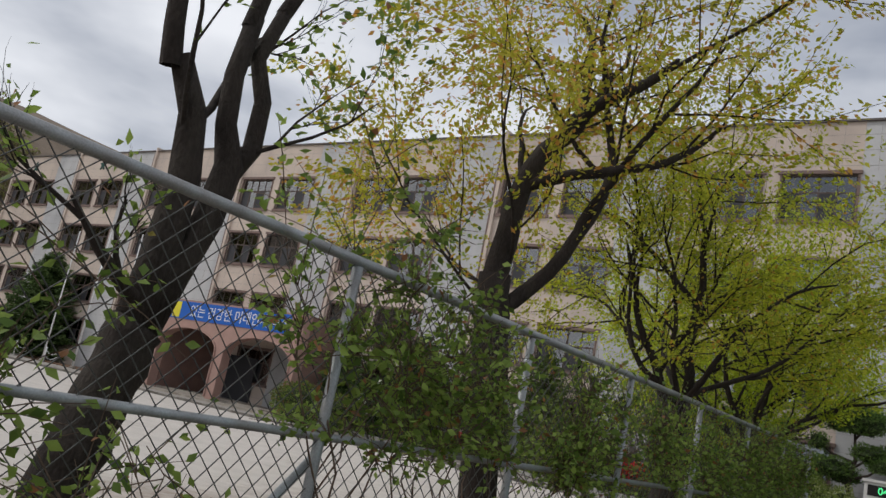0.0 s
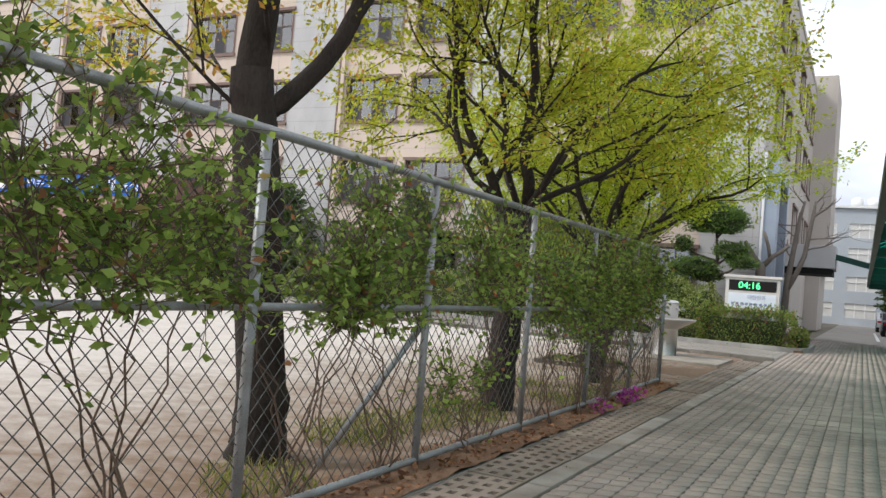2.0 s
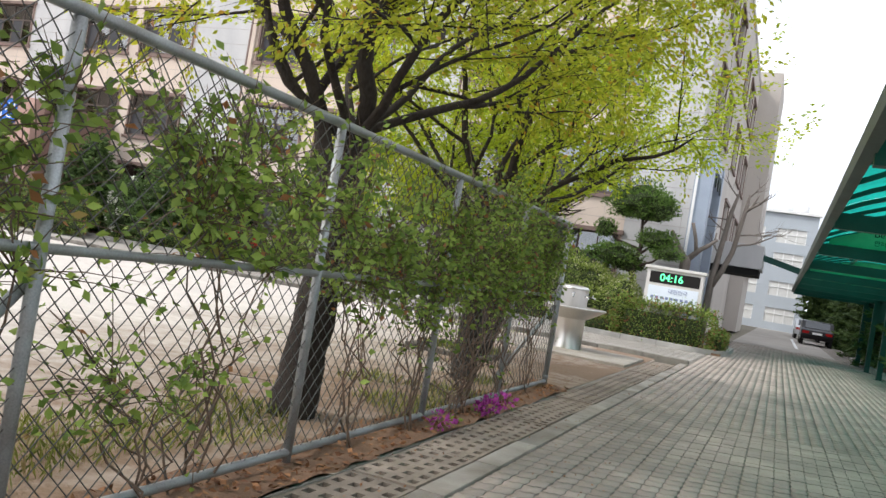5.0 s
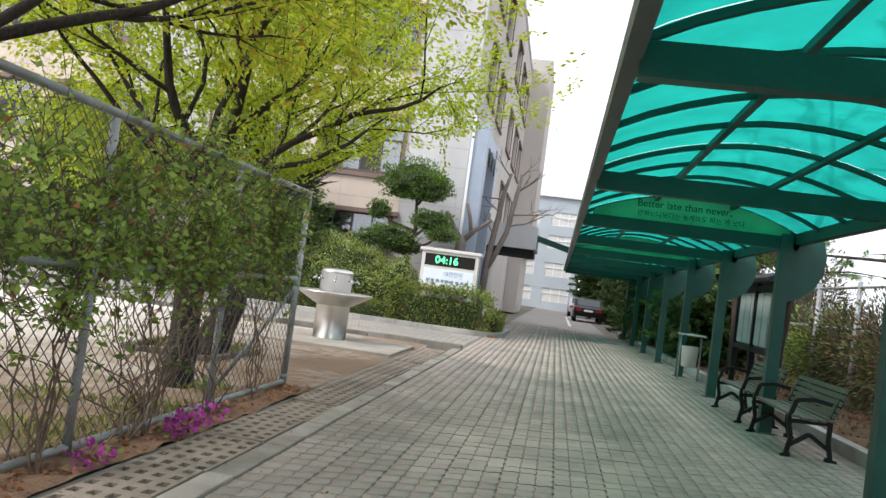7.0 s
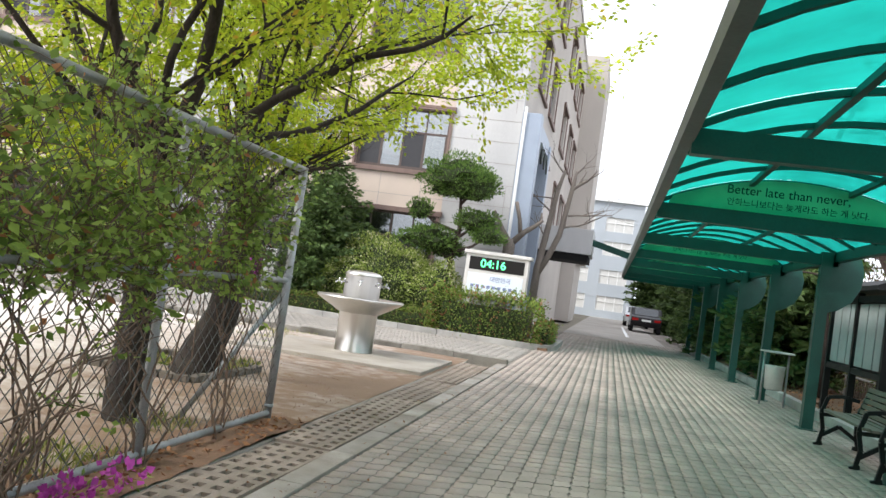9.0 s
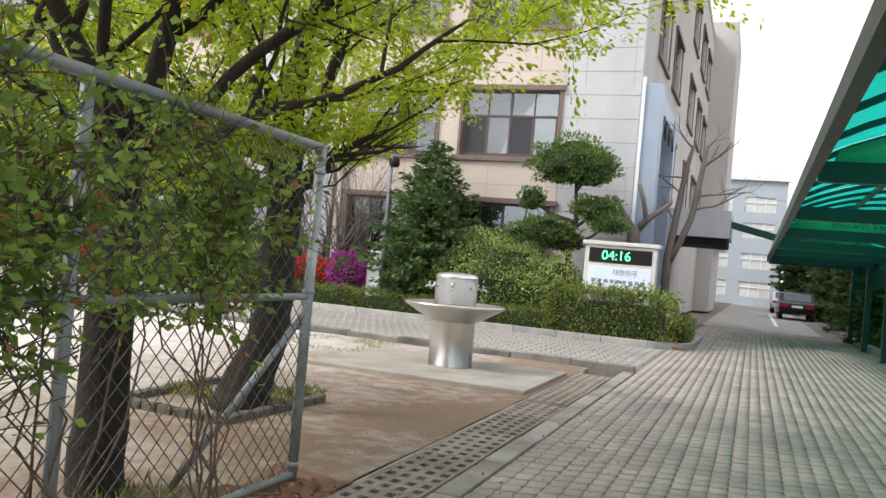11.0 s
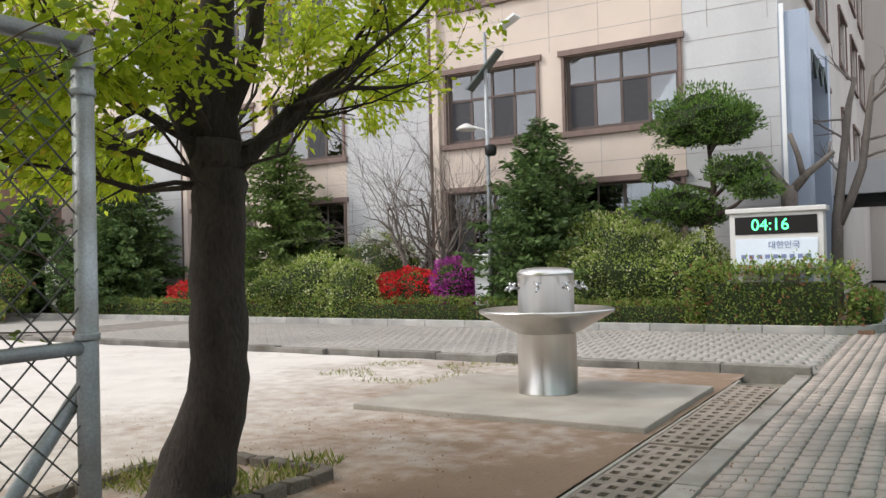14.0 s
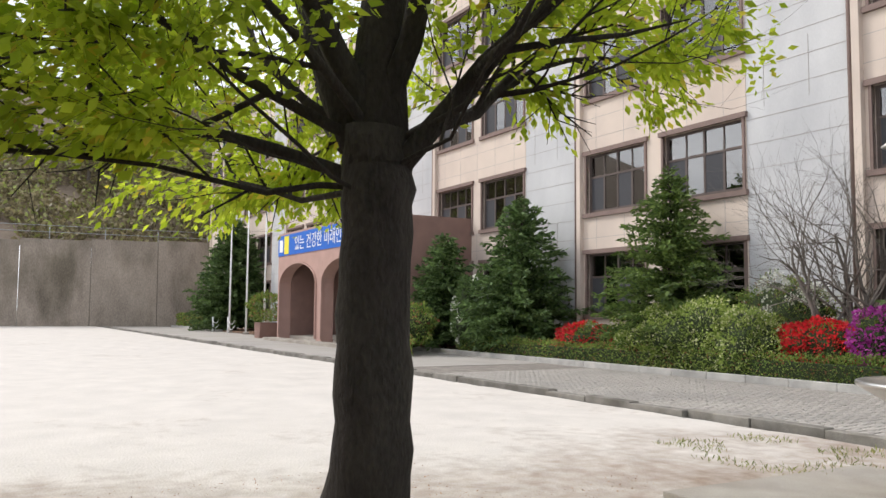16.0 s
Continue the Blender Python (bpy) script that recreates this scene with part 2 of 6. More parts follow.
CUT_WOOD = material("sawn_wood", (0.42, 0.28, 0.18), 0.8, scale=9, vary=0.2, fine=60, bump=0.2)
JOINT = material("wall_joint", (0.36, 0.33, 0.31), 0.9, scale=3, vary=0.2, fine=40, bump=0)
PINE_BARK = material("pine_bark", (0.05, 0.036, 0.03), 0.95, scale=9, vary=0.5, fine=40, bump=0.9, stretch=(1, 1, 0.35))
TWIG = material("twig", (0.13, 0.09, 0.065), 0.9, scale=9, vary=0.3, fine=60, bump=0.2)
LEAF = leaf_material("spring_leaf", (0.26, 0.33, 0.02), (0.6, 0.6, 0.055), (0.5, 0.3, 0.04), 0.07, 0.5)
LEAF_GREEN = leaf_material("fresh_green_leaf", (0.26, 0.36, 0.02), (0.56, 0.64, 0.055), (0.55, 0.46, 0.05), 0.06, 0.62)
LEAF_YELLOW = leaf_material("yellow_spring_leaf", (0.36, 0.38, 0.03), (0.62, 0.55, 0.07), (0.6, 0.32, 0.07), 0.22, 0.5)
LEAF_FENCE = leaf_material("climber_leaf", (0.085, 0.15, 0.028), (0.32, 0.43, 0.09), (0.3, 0.14, 0.06), 0.05, 0.4)
LEAF_BANK = leaf_material("bank_leaf", (0.035, 0.045, 0.016), (0.12, 0.13, 0.045), (0.13, 0.075, 0.04), 0.3, 0.25)
LEAF_HEDGE = leaf_material("hedge_leaf", (0.06, 0.115, 0.022), (0.3, 0.38, 0.085), (0.3, 0.13, 0.07), 0.12, 0.35)
LEAF_ROUND = leaf_material("round_shrub_leaf", (0.13, 0.2, 0.035), (0.44, 0.52, 0.14), (0.7, 0.68, 0.42), 0.16, 0.35)
LEAF_CONIFER = leaf_material("conifer_needle", (0.04, 0.075, 0.025), (0.16, 0.24, 0.075), translucent=0.25)
LEAF_SPRUCE = leaf_material("spruce_needle", (0.045, 0.085, 0.02), (0.18, 0.25, 0.06), translucent=0.25)
LEAF_PINE = leaf_material("pine_needle", (0.04, 0.09, 0.018), (0.17, 0.27, 0.06), translucent=0.3)
LEAF_HILL = leaf_material("hill_leaf", (0.12, 0.1, 0.05), (0.34, 0.29, 0.16), (0.3, 0.34, 0.1), 0.2, 0.3)
RED_FLOWER = leaf_material("red_azalea", (0.45, 0.015, 0.02), (0.8, 0.05, 0.06), translucent=0.35)
PURPLE_FLOWER = leaf_material("purple_azalea", (0.32, 0.03, 0.25), (0.62, 0.12, 0.5), translucent=0.35)
WHITE_FLOWER = leaf_material("white_azalea", (0.6, 0.6, 0.5), (0.85, 0.85, 0.78), translucent=0.3)
GRASS = leaf_material("grass_blade", (0.09, 0.12, 0.02), (0.28, 0.3, 0.07), (0.35, 0.28, 0.13), 0.2, 0.3)
# dark colour of the added solid cores, painting the shade deep inside foliage
CORE = material("shrub_inner_shade", (0.03, 0.042, 0.016), 0.95, vary=0.4, fine=30, bump=0.5)
WALL_PINK = material("pink_stone_wall", (0.62, 0.52, 0.44), 0.85, scale=0.8, vary=0.08, fine=50, bump=0.12, stain=(0.42, 0.35, 0.31), stain_scale=0.5, stain_amount=0.5)
WALL_WHITE = material("grey_white_wall", (0.54, 0.535, 0.53), 0.85, scale=0.7, vary=0.07, fine=50, bump=0.1, stain=(0.38, 0.38, 0.39), stain_scale=0.6, stain_amount=0.7, stretch=(1, 1, 0.4))
WALL_SIDE = material("side_plaster_wall", (0.5, 0.46, 0.42), 0.9, scale=0.6, vary=0.1, fine=40, bump=0.1, stain=(0.4, 0.36, 0.33), stain_scale=0.4, stretch=(1, 1, 0.4))
TRIM = material("brown_trim", (0.2, 0.14, 0.12), 0.7, scale=5, vary=0.2, fine=70, bump=0.1)
FRAME = material("bronze_window_frame", (0.11, 0.085, 0.075), 0.5, metal=0.3, scale=5, vary=0.15, fine=60, bump=0)
GLASS = glass_material("window_glass", (0.7, 0.75, 0.76), 0.02, 3.2)
SCREEN = material("insect_screen", (0.05, 0.05, 0.055), 0.7, scale=8, vary=0.1, fine=200, bump=0.05)
ROOM = material("room_interior", (0.34, 0.33, 0.31), 0.9, scale=1, vary=0.3, fine=10, bump=0)
CURTAIN = material("pale_blind", (0.62, 0.62, 0.6), 0.8, scale=3, vary=0.1, fine=40, bump=0.1)
COPING = material("roof_coping", (0.13, 0.115, 0.105), 0.7, scale=4, vary=0.2, fine=60, bump=0.1)
BRICKRED = material("reddish_porch_stone", (0.4, 0.255, 0.215), 0.8, scale=2, vary=0.14, fine=60, bump=0.15)
BROWNSTONE = material("brown_porch_tile", (0.23, 0.14, 0.115), 0.7, scale=2, vary=0.2, fine=60, bump=0.15)
BANNER = material("blue_banner", (0.02, 0.12, 0.48), 0.6, scale=3, vary=0.1, fine=20, bump=0.1)
WHITE_PAINT = material("white_paint", (0.78, 0.78, 0.77), 0.6, scale=4, vary=0.06, fine=60, bump=0.03)
YELLOW = material("yellow_print", (0.75, 0.65, 0.05), 0.6, vary=0.1, bump=0)
STEEL = material("brushed_steel", (0.62, 0.6, 0.57), 0.28, metal=1.0, scale=3, vary=0.08, fine=220, bump=0.04, stretch=(6, 6, 0.3))
STEEL_DARK = material("steel_fitting", (0.5, 0.5, 0.5), 0.2, metal=1.0, scale=5, vary=0.1, fine=60, bump=0)
GREEN = material("green_painted_steel", (0.006, 0.06, 0.046), 0.45, scale=5, vary=0.2, fine=60, bump=0.06, stain=(0.012, 0.085, 0.065), stain_scale=3, spec=0.5)
GREY_METAL = material("grey_gutter_metal", (0.1, 0.12, 0.11), 0.55, metal=0.3, scale=4, vary=0.2, fine=50, bump=0.05)
SHEET = sheet_material("green_roof_sheet", (0.012, 0.37, 0.3), (0.012, 0.29, 0.235))
BOARD = sheet_material("green_lunette_board", (0.4, 0.85, 0.6), (0.3, 0.75, 0.5))
INK = material("dark_lettering", (0.015, 0.02, 0.02), 0.6, vary=0.1, bump=0)
BLUE_INK = material("blue_lettering", (0.2, 0.24, 0.4), 0.6, vary=0.1, bump=0)
CAST_IRON = material("black_cast_iron", (0.015, 0.016, 0.016), 0.5, metal=0.4, scale=9, vary=0.3, fine=90, bump=0.15)
SLAT = material("weathered_bench_slat", (0.17, 0.15, 0.12), 0.75, scale=5, vary=0.25, fine=90, bump=0.3, stretch=(4, 0.5, 4))
SIGN_GREY = material("sign_cabinet_metal", (0.62, 0.6, 0.57), 0.5, metal=0.2, scale=4, vary=0.1, fine=60, bump=0.03)
SIGN_DARK = material("led_panel", (0.012, 0.01, 0.01), 0.35, vary=0.1, bump=0)
LED_GREEN = glow_material("led_green", (0.1, 1.0, 0.35), 2.2)
PALE_SIGN = material("pale_sign_panel", (0.7, 0.76, 0.83), 0.5, scale=3, vary=0.06, fine=40, bump=0)
# paper dimmed in its colour for dark glazing that isn't modelled
POSTER = material("dim_poster", (0.36, 0.4, 0.4), 0.6, scale=3, vary=0.15, fine=40, bump=0)
BLUE_CLAD = material("blue_grey_cladding", (0.33, 0.38, 0.46), 0.45, metal=0.2, scale=2, vary=0.1, fine=40, bump=0.04)
CAR_BLACK = material("black_car_paint", (0.008, 0.007, 0.008), 0.3, metal=0.0, vary=0.05, bump=0, spec=0.25)
CAR_WHITE = material("silver_car_paint", (0.55, 0.56, 0.57), 0.25, metal=0.2, vary=0.05, bump=0, spec=0.6)
TYRE = material("tyre_rubber", (0.02, 0.02, 0.02), 0.85, vary=0.2, bump=0.1)
CAR_GLASS = material("car_glass", (0.02, 0.025, 0.03), 0.06, vary=0.05, bump=0, spec=0.8)
RED_LIGHT = material("red_light_lens", (0.35, 0.01, 0.01), 0.2, vary=0.05, bump=0)
FAR_WALL = material("far_pale_wall", (0.42, 0.46, 0.5), 0.9, scale=0.5, vary=0.07, fine=10, bump=0.05)
RETAIN = material("old_retaining_wall", (0.3, 0.255, 0.21), 0.95, scale=0.6, vary=0.35, fine=12, bump=0.3, stain=(0.1, 0.085, 0.06), stain_scale=0.45, stain_amount=0.8, stretch=(1, 1, 0.5))
HILL = material("hillside_soil", (0.2, 0.155, 0.115), 0.95, scale=0.4, vary=0.3, fine=6, bump=0.4)

# ---- mesh helpers ----
def box(bm, x0, x1, y0, y1, z0, z1):
    v = [bm.verts.new((x, y, z)) for z in (z0, z1) for y in (y0, y1) for x in (x0, x1)]
    for f in ((0, 2, 3, 1), (4, 5, 7, 6), (0, 1, 5, 4), (2, 6, 7, 3), (0, 4, 6, 2), (1, 3, 7, 5)):
        bm.faces.new([v[i] for i in f])


def beam(bm, a, b, w, h, up=(0, 0, 1)):
    """A bar of section w by h from a to b."""
    a, b = Vector(a), Vector(b)
    d = (b - a).normalized()
    s = d.cross(Vector(up))
    s = s.normalized() if s.length > 1e-4 else Vector((1, 0, 0))
    u = s.cross(d)
    c = [(-1, -1), (1, -1), (1, 1), (-1, 1)]
    v = [[bm.verts.new(p + s * (i * w / 2) + u * (j * h / 2)) for i, j in c] for p in (a, b)]
    for k in range(4):
        bm.faces.new((v[0][k], v[0][(k + 1) % 4], v[1][(k + 1) % 4], v[1][k]))
    bm.faces.new(v[0][::-1])
    bm.faces.new(v[1])


def tube(bm, pts, radii, n=8, cap=True):
    """A round tube through pts; radii one number or one for each point."""
    pts = [Vector(p) for p in pts]
    if not isinstance(radii, (list, tuple)):
        radii = [radii] * len(pts)
    rings, ref = [], None
    for i, p in enumerate(pts):
        d = (pts[min(i + 1, len(pts) - 1)] - pts[max(i - 1, 0)]).normalized()
        if ref is None:
            ref = d.orthogonal().normalized()
        ref = (ref - d * ref.dot(d)).normalized()
        s = d.cross(ref)
        rings.append([bm.verts.new(p + (ref * math.cos(k * math.tau / n) + s * math.sin(k * math.tau / n)) * radii[i]) for k in range(n)])
    for a, b in zip(rings, rings[1:]):
        for k in range(n):
            f = bm.faces.new((a[k], a[(k + 1) % n], b[(k + 1) % n], b[k]))
            f.smooth = True
    if cap:
        bm.faces.new(rings[0][::-1])
        bm.faces.new(rings[-1])


def lathe(bm, profile, n=32, cx=0.0, cy=0.0):
    """A turned shape from (radius, z) pairs."""
    rings = [[bm.verts.new((cx + r * math.cos(k * math.tau / n), cy + r * math.sin(k * math.tau / n), z)) for k in range(n)] for r, z in profile]
    for a, b in zip(rings, rings[1:]):
        for k in range(n):
            f = bm.faces.new((a[k], a[(k + 1) % n], b[(k + 1) % n], b[k]))
            f.smooth = True
    bm.faces.new(rings[0][::-1])
    bm.faces.new(rings[-1])


def prism(bm, outline, axis, a, b):
    """Extrudes a 2D outline along an axis from a to b. axis 'x': outline is (y, z); 'y': (x, z); 'z': (x, y)."""
    def put(p, t):
        return {"x": (t, p[0], p[1]), "y": (p[0], t, p[1]), "z": (p[0], p[1], t)}[axis]
    va = [bm.verts.new(put(p, a)) for p in outline]
    vb = [bm.verts.new(put(p, b)) for p in outline]
    n = len(outline)
    for k in range(n):
        bm.faces.new((va[k], va[(k + 1) % n], vb[(k + 1) % n], vb[k]))
    bm.faces.new(va[::-1])
    bm.faces.new(vb)


def mesh_of(name, bm, mat, bevel=0.0):
    if bevel:
        bmesh.ops.bevel(bm, geom=list(bm.edges), offset=bevel, segments=2, affect="EDGES", profile=0.6)
    bmesh.ops.recalc_face_normals(bm, faces=list(bm.faces))
    me = bpy.data.meshes.new(name)
    bm.to_mesh(me)
    bm.free()
    me.materials.append(mat)
    return me


def thing(name, label, category, at=(0, 0, 0), group="", kind="", turn=0.0):
    ob = new(name)
    ob.empty_display_size = 0.1
    ob.matrix_world = pose(*at, 0, 0, turn)
    return tagged(ob, label, category, group, kind)


def part(name, bm, mat, parent, label="", bevel=0.0, kind=""):
    ob = new(name, mesh_of(name, bm, mat, bevel))
    ob.parent = parent
    return tagged(ob, label, kind=kind)


def solid(name, bm, mat, label, category, kind="", group="", bevel=0.0, at=None):
    """A thing that is one mesh."""
    ob = new(name, mesh_of(name, bm, mat, bevel))
    if at:
        ob.matrix_world = pose(*at)
    return tagged(ob, label, category, group, kind)


def fan(name, points, size, mat, parent=None, seed=0, flat=0.0, droop=0.0, stretch=1.8, label="", kind="", along=None):
    """Many small folded leaves at the points, each an island of its own. along: optional direction of each leaf."""
    r = np.random.default_rng(seed)
    p = np.asarray(points, dtype=float)
    n = len(p)
    d = r.normal(size=(n, 3)) if along is None else np.asarray(along) + 0.35 * r.normal(size=(n, 3))
    d[:, 2] -= droop
    d /= np.linalg.norm(d, axis=1, keepdims=True) + 1e-9
    s = r.normal(size=(n, 3))
    s[:, 2] *= 1 - flat
    s = np.cross(d, np.cross(s, d))
    s /= np.linalg.norm(s, axis=1, keepdims=True) + 1e-9
    k = np.cross(d, s)
    ln = (size * r.uniform(0.6, 1.3, n))[:, None]
    wd = ln / stretch / 2
    a = p
    b = p + d * ln * 0.45 + s * wd + k * wd * 0.35
    c = p + d * ln
    e = p + d * ln * 0.45 - s * wd + k * wd * 0.35
    verts = np.stack([a, b, c, e], 1).reshape(-1, 3)
    idx = np.arange(n) * 4
    faces = np.concatenate([np.stack([idx, idx + 1, idx + 2], 1), np.stack([idx, idx + 2, idx + 3], 1)])
    me = bpy.data.meshes.new(name)
    me.vertices.add(len(verts))
    me.vertices.foreach_set("co", verts.ravel())
    me.loops.add(len(faces) * 3)
    me.loops.foreach_set("vertex_index", faces.ravel())
    me.polygons.add(len(faces))
    me.polygons.foreach_set("loop_start", np.arange(len(faces)) * 3)
    me.update(calc_edges=True)
    me.materials.append(mat)
    ob = new(name, me)
    if parent:
        ob.parent = parent
    return tagged(ob, label, kind=kind)


def words(name, text, size, mat, parent, m, label="", align="CENTER", thick=0.004):
    """Lettering as a thin solid in the built-in font."""
    cu = bpy.data.curves.new(name, "FONT")
    cu.body, cu.size, cu.align_x, cu.align_y, cu.extrude = text, size, align, "CENTER", thick
    cu.materials.append(mat)
    src = bpy.data.objects.new(name + "_curve", cu)
    scene.collection.objects.link(src)
    bpy.context.view_layer.update()
    me = bpy.data.meshes.new_from_object(src.evaluated_get(bpy.context.evaluated_depsgraph_get()))
    bpy.data.objects.remove(src)
    ob = new(name, me)
    ob.parent = parent
    ob.matrix_local = m
    return tagged(ob, label)

# ---- ground ----
FENCE_X, FENCE_END = -2.85, 15.05
KERB_Y, PLANT_Y, FACE_Y = 23.7, 28.72, 31.5
PATH_L, PATH_R = -1.92, 3.05

bm = bmesh.new()
for r in range(24):
    a0, a1 = r * math.tau / 24, (r + 1) * math.tau / 24
    bm.faces.new([bm.verts.new(p) for p in ((0, 15, -0.12), (900 * math.cos(a0), 15 + 900 * math.sin(a0), -0.12), (900 * math.cos(a1), 15 + 900 * math.sin(a1), -0.12))])
solid("ground", bm, GROUND, "flat brownish grey ground reaching the horizon", "ground", "structure")

def sheet(name, x0, x1, y0, y1, z, step, amp, mat, label, category, rough_scale=1.5):
    """A gently uneven patch of ground."""
    nx, ny = max(2, int((x1 - x0) / step)), max(2, int((y1 - y0) / step))
    verts, faces = [], []
    for j in range(ny + 1):
        for i in range(nx + 1):
            x, y = x0 + (x1 - x0) * i / nx, y0 + (y1 - y0) * j / ny
            verts.append((x, y, z + amp * noise.noise(Vector((x * rough_scale, y * rough_scale, 3.1)))))
    for j in range(ny):
        for i in range(nx):
            a = j * (nx + 1) + i
            faces.append((a, a + 1, a + nx + 2, a + nx + 1))
    me = bpy.data.meshes.new(name)
    me.from_pydata(verts, [], faces)
    for p in me.polygons:
        p.use_smooth = True
    me.materials.append(mat)
    return tagged(new(name, me), label, category, kind="structure")

sheet("playground", -70, -2.62, -30, KERB_Y - 0.22, 0.0, 0.45, 0.02, SAND, "pale sandy school playground with brownish worn patches", "playground")
sheet("ground_soil_strip", FENCE_X - 0.25, -2.56, -6, FENCE_END + 0.3, 0.03, 0.12, 0.045, SOIL, "dark brown soil strip with leaf litter under the fence", "soil", 4)
sheet("ground_soil_bank", 3.3, 14.0, -6, 46, 0.03, 0.4, 0.09, SOIL, "brown soil bed with fallen leaves beside the walkway", "soil", 1.2)
bm = bmesh.new()
box(bm, PATH_L, PATH_R + 0.2, -8, 110, -0.1, -0.010)
box(bm, -69.5, PATH_L, KERB_Y, PLANT_Y + 0.1, -0.1, -0.0105)
solid("pavement_bed", bm, GRIT, "dark sand bed in the joints of the paving", "pavement", "structure")

# ---- school building ----
FLOORS = ((1.3, 3.12), (4.36, 6.14), (7.85, 9.68), (11.2, 13.03))
ROOF_Z, PERIOD, BAYS = 15.1, 9.25, 7
CORNER_X = -3.35
def bay_windows(k):
    o = 0.13 - PERIOD * k
    return ((-11.42 + o, -8.9 + o), (-8.18 + o, -5.52 + o))

def wall_grid(bm, xs, zs, holes, y0, y1):
    """Wall boxes on a grid of cuts, leaving out the holes (x0, x1, z0, z1)."""
    for za, zb in zip(zs, zs[1:]):
        run = None
        for xa, xb in zip(xs, xs[1:]):
            xm, zm = (xa + xb) / 2, (za + zb) / 2
            hole = any(h[0] < xm < h[1] and h[2] < zm < h[3] for h in holes)
            if hole:
                if run:
                    box(bm, run[0], run[1], y0, y1, za, zb)
                run = None
            else:
                run = (run[0], xb) if run else (xa, xb)
        if run:
            box(bm, run[0], run[1], y0, y1, za, zb)

school = thing("school_building", "four-storey pale pink and grey school building with brown windows", "school building", (0, 0, 0), kind="structure")
bm_groove = bmesh.new()
holes = [(a, b, lo, hi) for k in range(BAYS) for a, b in bay_windows(k) for lo, hi in FLOORS]
zs = sorted({0.0, ROOF_Z, *[z for f in FLOORS for z in f]})
for k in range(BAYS):
    o = 0.13 - PERIOD * k
    xs = sorted({-11.6 + o, -5.42 + o, *[x for w in bay_windows(k) for x in w]})
    bm_pink, bm_white = bmesh.new(), bmesh.new()
    wall_grid(bm_pink, xs, zs, holes, FACE_Y, FACE_Y + 0.3)
    x1 = CORNER_X if k == 0 else -2.35 + o
    box(bm_white, -5.42 + o, x1, FACE_Y + 0.012, FACE_Y + 0.3, 0, ROOF_Z)
    for z in np.arange(0.55, ROOF_Z, 0.61):
        box(bm_groove, -5.42 + o, x1, FACE_Y + 0.006, FACE_Y + 0.0125, z, z + 0.012)
        lo = any(f[0] - 0.05 < z < f[1] + 0.05 for f in FLOORS)
        if not lo:
            box(bm_groove, -11.6 + o, -5.42 + o, FACE_Y - 0.003, FACE_Y + 0.0, z, z + 0.012)
    part("wall", bm_pink, WALL_PINK, school, "pale pink stone-faced wall")
    part("wall", bm_white, WALL_WHITE, school, "grey-white panel wall with stains")
    for x in np.arange(-11.0 + o, x1, 1.22):
        for f0, f1 in ((3.27, 4.2), (6.29, 7.7), (9.83, 11.05), (13.18, 15.0)):
            box(bm_groove, x, x + 0.012, FACE_Y - 0.003, FACE_Y + 0.0, f0, f1) if x < -5.42 + o else box(bm_groove, x, x + 0.012, FACE_Y + 0.006, FACE_Y + 0.0125, f0, f1)
part("wall_joints", bm_groove, JOINT, school, "grey wall joints")
for k in range(BAYS):
    o = 0.13 - PERIOD * k
    bm = bmesh.new()
    box(bm, -11.78 + o, -11.6 + o, FACE_Y - 0.14, FACE_Y + 0.3, 0, ROOF_Z + 0.25)
    part("pilaster", bm, WALL_PINK, school)
    bm = bmesh.new()
    tube(bm, [(-11.86 + o, FACE_Y - 0.08, 0.1), (-11.86 + o, FACE_Y - 0.08, ROOF_Z - 0.2)], 0.05, 8)
    part("downpipe", bm, TRIM, school, "brown rainwater downpipe")
for k in range(1, BAYS):
    for x in (-8.5,):
        ex = x - PERIOD * k
        bm = bmesh.new()
        star = [((0.4 if i % 2 == 0 else 0.17) * math.sin(i * math.pi / 5), (0.45 if i % 2 == 0 else 0.19) * math.cos(i * math.pi / 5)) for i in range(10)]
        prism(bm, [(ex + a, 14.25 + b) for a, b in star], "y", FACE_Y - 0.06, FACE_Y - 0.004)
        part("emblem", bm, GREEN, school, "dark green leaf-shaped emblem")
X_END = -2.6 - PERIOD * (BAYS - 1) - 9.0
bm = bmesh.new()
box(bm, X_END - 0.1, CORNER_X + 0.1, FACE_Y - 0.1, FACE_Y + 0.35, ROOF_Z, ROOF_Z + 0.08)
part("coping", bm, COPING, school, "dark roof coping")
bm = bmesh.new()
box(bm, X_END, CORNER_X, FACE_Y + 0.3, FACE_Y + 25.4, ROOF_Z - 0.5, ROOF_Z - 0.35)
part("roof", bm, COPING, school)
bm = bmesh.new()
for z in (0.0, 3.5, 6.9, 10.35):
    box(bm, X_END, CORNER_X - 0.3, FACE_Y + 0.3, FACE_Y + 4, z, z + 0.2)
box(bm, X_END, CORNER_X - 0.3, FACE_Y + 4, FACE_Y + 4.2, 0, ROOF_Z - 0.5)
part("interior", bm, ROOM, school, "dim classrooms behind the windows")

